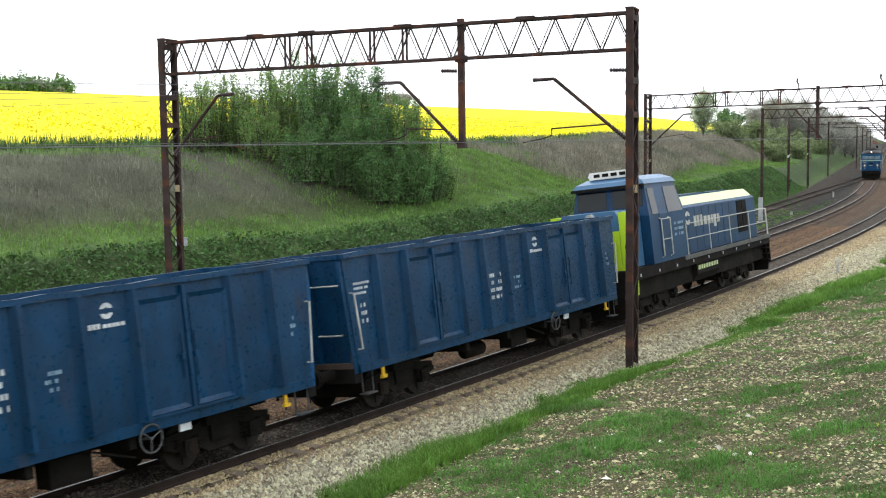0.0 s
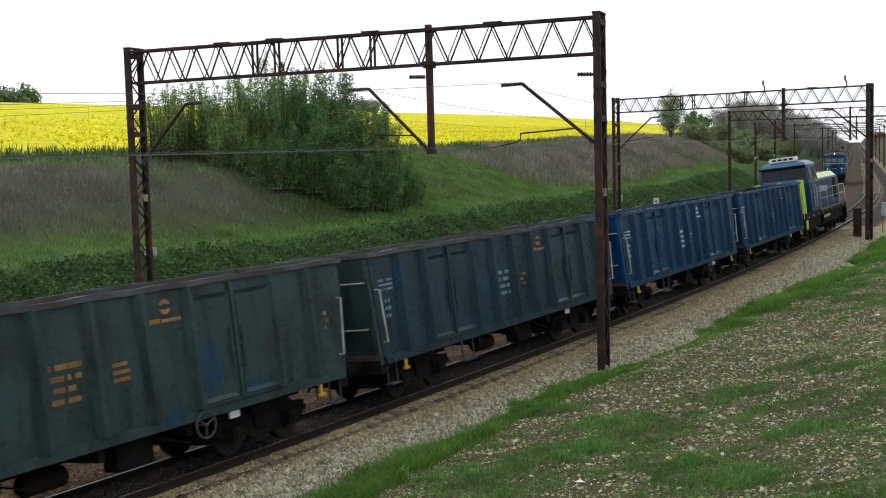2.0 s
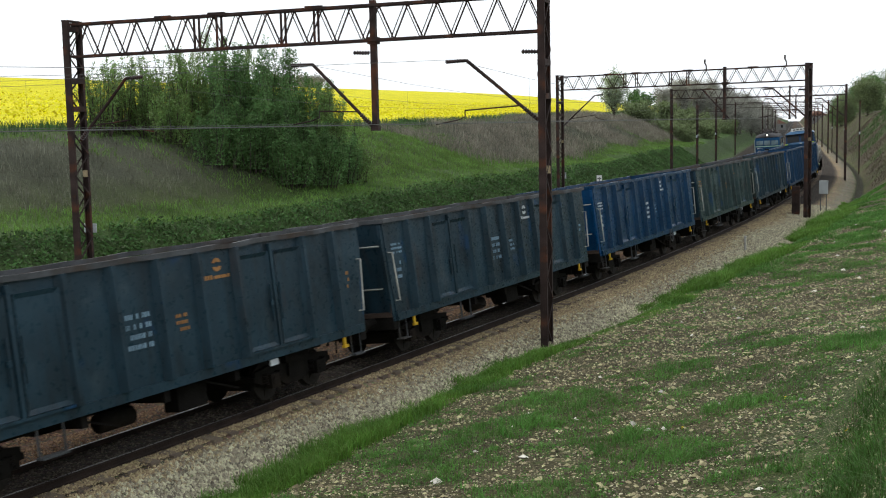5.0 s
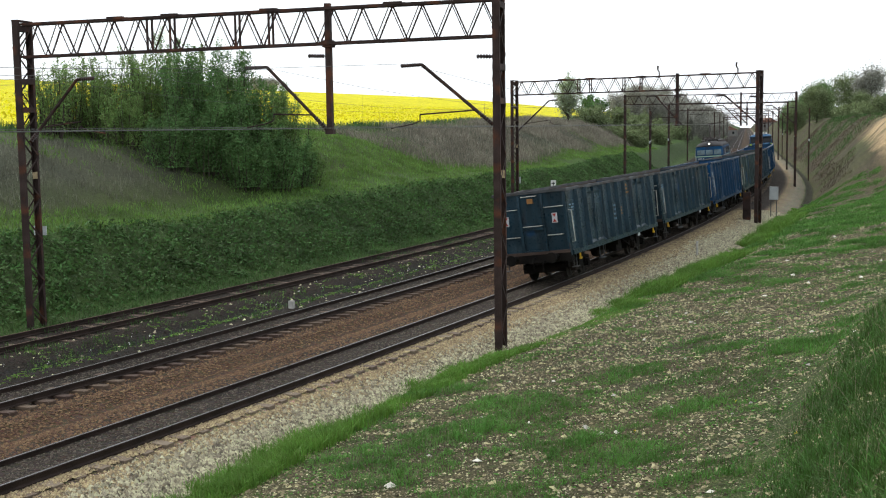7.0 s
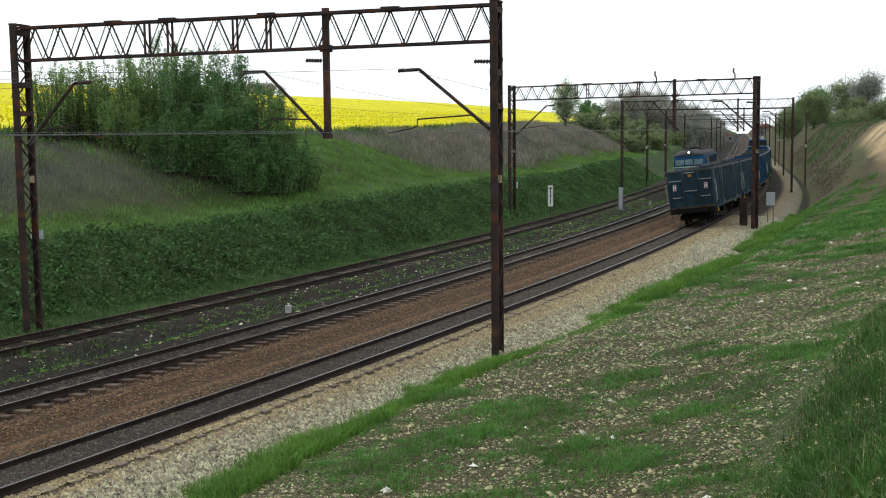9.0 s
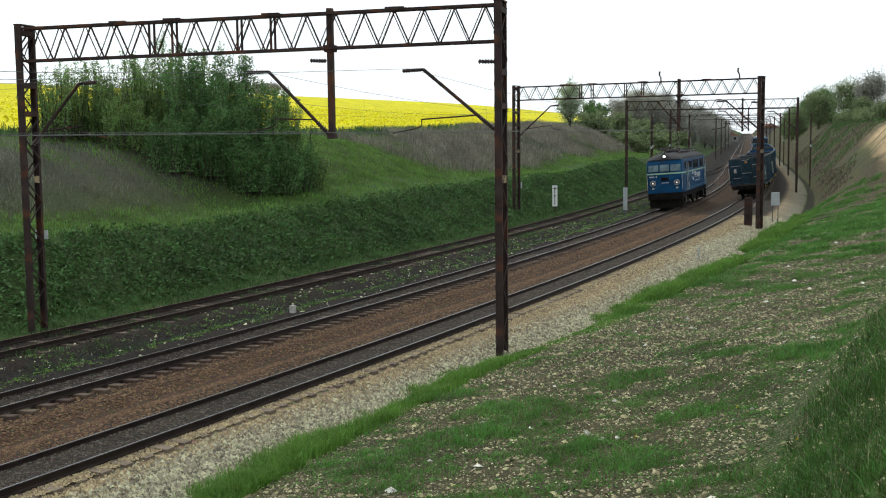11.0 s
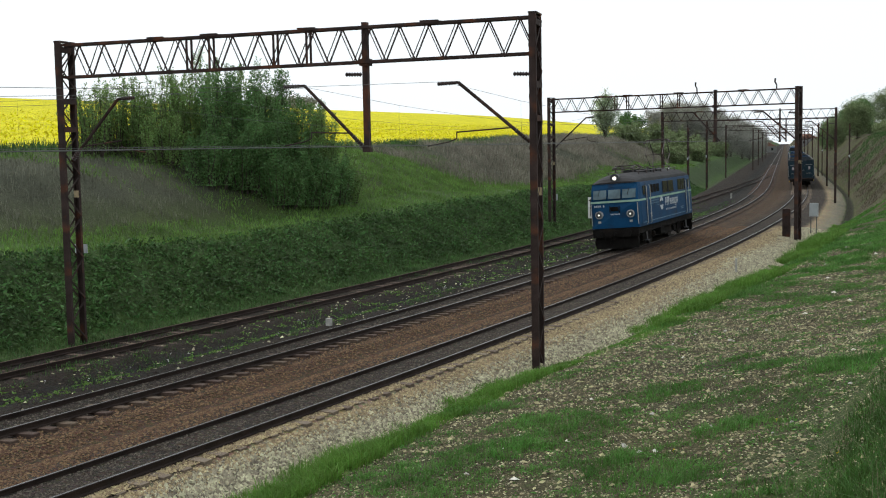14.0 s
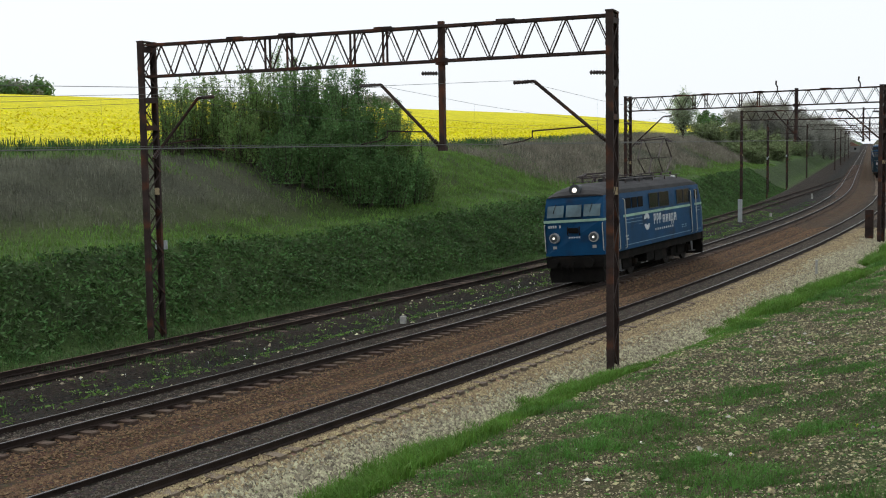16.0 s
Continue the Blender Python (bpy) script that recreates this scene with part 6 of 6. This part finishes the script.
    v, f = leaf_quads(p + np.stack([0 * s, 0 * s, RNG.uniform(0.1, 0.75, len(s))], 1), 0.16, 0.6)
    tagged(soup("rape_flowers", v, f, M["rape"]), "bright yellow flowering rape crop", "crop", kind="stuff")


build_cover()


# ---------------------------------------------------------------- shrubs and trees
def woody(name, label, category, h, spread, leaf, leaf_size, n_leaf, seed, stems=6, bare=0.2, trunk=0.0, group="", fuzz=0.3, material="bark", upright=0.0):
    """Stems or a trunk with limbs, and a loose crown of leaves along them."""
    rnd = np.random.default_rng(seed)
    g = tagged(new(name), label, category, group)
    bm = bmesh.new()
    lines = []
    if trunk:
        tube(bm, [(0, 0, -0.3), (0.04 * h * 0.3, 0, h * 0.3), (0, 0.02 * h, h * 0.6), (0, 0, h * 0.92)], [h * 0.024, h * 0.019, h * 0.012, h * 0.003], 7)
        lines.append(np.array([(0, 0, h * 0.45), (0, 0, h)]))
        for k in range(stems):
            z = h * rnd.uniform(trunk, 0.8)
            a = rnd.uniform(0, 6.28)
            reach = spread * (1 - 0.6 * abs(z / h - 0.5)) * rnd.uniform(0.6, 1.05)
            p = [(0, 0, z)]
            for f in (0.35, 0.7, 1.0):
                p.append((math.cos(a + f * 0.3) * reach * f, math.sin(a + f * 0.3) * reach * f, z + (h - z) * 0.32 * f ** 0.8 + rnd.normal(0, 0.02 * h)))
            tube(bm, p, [h * 0.010, h * 0.007, h * 0.004, h * 0.0015], 5)
            lines.append(np.array(p))
    else:
        for k in range(stems):
            a = rnd.uniform(0, 6.28)
            reach = spread * rnd.uniform(0.15, 1.0)
            hh = h * rnd.uniform(0.5 if upright else 0.65, 1.0) * (1 - 0.25 * reach / spread)
            foot = 0.55 * upright
            way = [foot + (0.95 - foot) * f ** 1.1 for f in (0.0, 0.3, 0.6, 0.85, 1.0)]
            p = [(math.cos(a) * reach * k + rnd.normal(0, 0.06), math.sin(a) * reach * k + rnd.normal(0, 0.06), hh * f - 0.25) for f, k in zip((0.0, 0.3, 0.6, 0.85, 1.0), way)]
            tube(bm, p, [0.045, 0.035, 0.022, 0.012, 0.005], 5)
            lines.append(np.array(p))
    part("trunk" if trunk else "stem", bm, M[material], g)
    share = rnd.integers(0, len(lines), n_leaf)
    t = bare + (1 - bare) * rnd.random(n_leaf) ** 0.85
    c = np.empty((n_leaf, 3))
    for i, ln in enumerate(lines):
        m = share == i
        x = t[m] * (len(ln) - 1)
        for d in range(3):
            c[m, d] = np.interp(x, np.arange(len(ln)), ln[:, d])
        c[m] += rnd.normal(0, 1, (m.sum(), 3)) * (fuzz * (1.15 - 0.75 * t[m]))[:, None] * np.array([1, 1, 0.9])
    c[:, 2] = np.maximum(c[:, 2], 0.05)
    v, f = leaf_quads(c, leaf_size)
    o = soup("crown", v, f, M[leaf])
    o.parent = g
    return g


def plant(g, s, u, turn=0.0, size=1.0):
    p = P(s, u, float(ground_z(s, u)) - 0.05)
    g.matrix_basis = pose(p.x, p.y, p.z, 0, 0, turn)
    g.scale = (size, size, size)
    return g


def build_shrubs():
    spec = [(30.4, -32.4, 4.6, 1.5, 2600, "leaf"), (31.8, -33.0, 5.2, 1.6, 3000, "leaf"), (33.2, -33.2, 5.8, 1.7, 3400, "leaf"), (34.9, -33.4, 5.6, 1.7, 3400, "leaf"), (36.6, -33.4, 5.8, 1.7, 3400, "leaf"), (38.6, -33.0, 6.0, 1.8, 3600, "leaf"), (40.4, -32.2, 5.8, 1.8, 3400, "leaf"), (34.0, -31.4, 4.6, 1.8, 3400, "leaf"), (36.0, -31.6, 5.0, 1.8, 3400, "leaf"),
            (36.0, -30.0, 6.6, 1.7, 5200, "leaf"), (38.2, -29.6, 7.8, 1.9, 6200, "leaf"), (40.2, -28.6, 7.2, 1.8, 5600, "leaf"),
            (36.4, -27.0, 7.6, 2.2, 8200, "leaf_dark"), (38.6, -26.4, 8.2, 2.1, 8600, "leaf_dark"), (40.8, -26.0, 7.6, 2.0, 7600, "leaf_dark"), (37.2, -24.6, 7.0, 2.1, 8200, "leaf_dark"), (39.4, -23.9, 7.0, 2.0, 8000, "leaf_dark"),
            (41.6, -23.6, 6.4, 1.8, 6400, "leaf"), (43.0, -24.2, 6.2, 1.5, 4600, "leaf"), (35.2, -25.0, 5.4, 2.0, 6600, "leaf_dark"), (36.2, -22.9, 4.6, 1.9, 6200, "leaf_dark"), (38.4, -22.2, 4.4, 1.9, 6200, "leaf_dark"),
            (40.6, -22.0, 4.0, 1.7, 5200, "leaf_dark"), (33.6, -26.0, 4.4, 1.8, 4600, "leaf_dark"), (33.0, -29.0, 4.0, 1.6, 3200, "leaf"), (42.6, -22.0, 3.0, 1.3, 3000, "leaf")]
    for i, (s, u, h, w, n, leaf) in enumerate(spec):
        g = woody("shrub", "dense green willow shrub on the bank" if leaf == "leaf_dark" else "fresh green spring shrub with upright twigs", "shrub", h, w, leaf, 0.075, int(n * (1.35 if u < -31 else 2.0)), 100 + i, stems=30, bare=0.12 if leaf == "leaf" else 0.03, upright=1.0,
                  group="shrubs on the bank", fuzz=0.2 if leaf == "leaf" else 0.26)
        plant(g, s, u, i * 47)
    plant(woody("sapling", "thin young tree standing on the bench", "tree", 3.6, 0.8, "leaf", 0.08, 500, 140, stems=8, bare=0.2, trunk=0.25, fuzz=0.2), 45.3, -23.4)
    plant(woody("blossom_tree", "pale budding tree above the bank", "tree", 8.8, 2.7, "leaf_blossom", 0.15, 8000, 150, stems=60, bare=0.05, trunk=0.08, fuzz=0.55), 165, -30.3)
    plant(woody("conifer_shrub", "dark green rounded shrub above the bank", "shrub", 6.0, 3.6, "leaf_dark", 0.22, 7000, 151, stems=26, bare=0.05, fuzz=0.7), 226, -34)
    rnd = random.Random(5)
    kinds = [woody("shrub", "green bushes growing on the far bank", "shrub", 4.2, 2.6, "leaf_olive", 0.2, 3000, 160 + k, stems=18, bare=0.05, group="bushes on the far bank", fuzz=0.6) for k in range(3)]
    places = [(rnd.uniform(192, 340), rnd.uniform(-31, -19)) for _ in range(34)]
    for i, (s, u) in enumerate(places):
        g = kinds[i] if i < 3 else copy_thing(kinds[i % 3], pose(0, 0, 0))
        plant(g, s, u, rnd.uniform(0, 360), rnd.uniform(0.6, 1.25))
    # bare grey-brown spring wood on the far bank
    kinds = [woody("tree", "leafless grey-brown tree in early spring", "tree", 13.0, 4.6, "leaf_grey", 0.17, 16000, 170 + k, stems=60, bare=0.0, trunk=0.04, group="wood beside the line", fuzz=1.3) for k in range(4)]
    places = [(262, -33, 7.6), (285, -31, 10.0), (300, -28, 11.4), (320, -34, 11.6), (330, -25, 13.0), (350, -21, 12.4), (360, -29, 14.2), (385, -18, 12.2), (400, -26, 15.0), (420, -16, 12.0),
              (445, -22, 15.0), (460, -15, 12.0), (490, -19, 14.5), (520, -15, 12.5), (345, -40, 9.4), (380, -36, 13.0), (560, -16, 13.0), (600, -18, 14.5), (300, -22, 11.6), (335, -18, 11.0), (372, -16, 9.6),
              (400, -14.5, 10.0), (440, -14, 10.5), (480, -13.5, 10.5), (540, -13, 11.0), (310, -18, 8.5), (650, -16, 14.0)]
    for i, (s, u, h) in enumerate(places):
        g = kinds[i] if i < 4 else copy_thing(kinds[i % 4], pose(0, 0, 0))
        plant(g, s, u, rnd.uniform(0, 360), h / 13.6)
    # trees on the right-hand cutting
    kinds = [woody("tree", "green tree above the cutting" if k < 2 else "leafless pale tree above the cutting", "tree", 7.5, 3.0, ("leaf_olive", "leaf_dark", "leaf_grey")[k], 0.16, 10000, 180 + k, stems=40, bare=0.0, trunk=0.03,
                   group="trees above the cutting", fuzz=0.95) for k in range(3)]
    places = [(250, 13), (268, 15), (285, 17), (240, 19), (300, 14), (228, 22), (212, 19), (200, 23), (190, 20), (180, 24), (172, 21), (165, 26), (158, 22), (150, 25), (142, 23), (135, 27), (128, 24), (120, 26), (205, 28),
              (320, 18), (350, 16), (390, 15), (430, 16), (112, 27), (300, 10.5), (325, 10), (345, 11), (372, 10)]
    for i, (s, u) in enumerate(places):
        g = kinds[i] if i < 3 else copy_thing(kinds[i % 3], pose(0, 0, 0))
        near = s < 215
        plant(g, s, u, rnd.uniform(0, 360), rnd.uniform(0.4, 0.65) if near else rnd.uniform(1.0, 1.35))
    low = woody("shrub", "low green scrub along the top of the cutting", "shrub", 2.6, 2.4, "leaf_olive", 0.16, 3200, 186, stems=24, bare=0.0, group="scrub above the cutting", fuzz=0.6)
    for i in range(22):
        s, u = rnd.uniform(112, 300), rnd.uniform(14.5, 22)
        plant(low if i == 0 else copy_thing(low, pose(0, 0, 0)), s, u, rnd.uniform(0, 360), rnd.uniform(0.6, 1.3))
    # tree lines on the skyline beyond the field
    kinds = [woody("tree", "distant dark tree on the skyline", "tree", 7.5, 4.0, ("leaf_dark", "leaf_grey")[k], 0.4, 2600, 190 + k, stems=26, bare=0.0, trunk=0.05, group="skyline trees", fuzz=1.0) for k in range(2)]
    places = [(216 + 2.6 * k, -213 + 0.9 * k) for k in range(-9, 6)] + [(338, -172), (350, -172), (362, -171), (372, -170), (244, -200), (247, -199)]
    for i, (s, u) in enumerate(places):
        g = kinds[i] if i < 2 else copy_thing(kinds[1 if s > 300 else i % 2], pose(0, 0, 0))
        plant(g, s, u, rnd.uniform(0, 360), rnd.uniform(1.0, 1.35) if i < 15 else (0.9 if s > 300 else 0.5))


build_shrubs()


# ---------------------------------------------------------------- lineside things
def lineside():
    def thing(name, label, category, s, u, turn=0.0, z=None):
        g = tagged(new(name), label, category)
        g.matrix_basis = on_line(s, u, float(ground_z(s, u)) if z is None else z, turn)
        return g

    g = thing("signal_board", "white upright signal board with black bars on a post", "signal board", 71.1, -14.0)
    boxes("post", M["steel_rust"], g, (-0.04, 0.04, -0.04, 0.04, -0.3, 2.4))
    b = boxes("board", M["ac_white"], g, (-0.22, 0.22, -0.06, -0.041, 0.65, 2.4), bevel=0.005)
    boxes("black_bar", M["black"], b, (-0.03, 0.03, -0.066, -0.061, 0.8, 2.25), (-0.16, 0.16, -0.066, -0.061, 2.1, 2.16), (-0.16, 0.16, -0.066, -0.061, 1.5, 1.54))
    g = thing("relay_cabinet", "pale grey lineside cabinet on a thin post", "cabinet", 69.7, -7.8)
    boxes("post", M["galv"], g, (-0.05, 0.05, -0.05, 0.05, -0.2, 0.6))
    boxes("cabinet_body", M["box_grey"], g, (-0.15, 0.15, -0.12, 0.12, 0.5, 2.3), bevel=0.02)
    boxes("cabinet_door", M["box_grey"], g, (-0.12, 0.12, -0.14, -0.121, 0.56, 2.24))
    g = thing("cable_box", "dark metal cable box at the foot of the mast", "cabinet", 61.0, 2.8)
    boxes("cabinet_body", M["steel_rust"], g, (-0.26, 0.26, -0.2, 0.2, -0.1, 1.95), bevel=0.02)
    boxes("cabinet_door", M["steel_rust"], g, (-0.22, 0.22, -0.22, -0.201, 0.1, 1.85))
    g = thing("relay_cabinet", "light grey cabinet on two steel legs beside the mast", "cabinet", 66.0, 4.15)
    for x in (-0.2, 0.2):
        boxes("leg", M["galv"], g, (x - 0.03, x + 0.03, -0.03, 0.03, -0.2, 1.35))
    boxes("cabinet_body", M["box_grey"], g, (-0.3, 0.3, -0.15, 0.15, 1.3, 2.25), bevel=0.02)
    g = thing("marker_pipe", "short white marker pipe standing in the gravel", "marker", 38.5, 3.35)
    bm = bmesh.new()
    tube(bm, [(0, 0, -0.2), (0, 0, 0.7)], 0.06, 10)
    tube(bm, [(0, 0, 0.7), (0, 0, 0.76)], [0.085, 0.05], 10)
    part("pipe", bm, M["concrete"], g)
    for s, u, h in ((15.2, -6.85, 0.28), (121, -8.0, 0.6), (86, -8.2, 0.35)):
        g = thing("marker_stone", "small pale concrete marker stone between the tracks", "marker", s, u)
        bm = bmesh.new()
        prism(bm, [(-0.09, -0.09), (0.09, -0.09), (0.09, 0.09), (-0.09, 0.09)], "z", -0.2, h)
        part("stone_block", bm, M["concrete"], g, bevel=0.025)
    # the settlement far down the line
    for k, (s, u, w, h) in enumerate(((690, -12, 9, 6), (720, 10, 12, 7), (760, 34, 14, 6))):
        g = thing("house", "small pale house far down the line", "house", s, u, k * 20.0)
        boxes("wall", M["wall_pale"], g, (-w / 2, w / 2, -4, 4, -1, h * 0.6))
        bm = bmesh.new()
        prism(bm, [(-w / 2 - 0.4, h * 0.6), (w / 2 + 0.4, h * 0.6), (0, h)], "y", -4.4, 4.4)
        part("roof", bm, M["roof_red"], g)
        for x in (-w / 4, w / 4):
            boxes("window", M["glass"], g, (x - 0.6, x + 0.6, -4.03, -4.004, 1.2, 2.6))


lineside()


def motions():
    for g, sets, s0, half in train:
        walk(g, [(t * 0.5, ride(s0 + V_TRAIN * t * 0.5, 0.0, half, False, 2.0, 0.05)) for t in range(33)])
        spin(sets, V_TRAIN, 0.46)
    walk(e_loco, [(t * 0.5, ride(electric_s(t * 0.5), TRACKS["far"], 4.25, True, 1.2)) for t in range(33)])
    spin(e_sets, 9.2, 0.6)


motions()
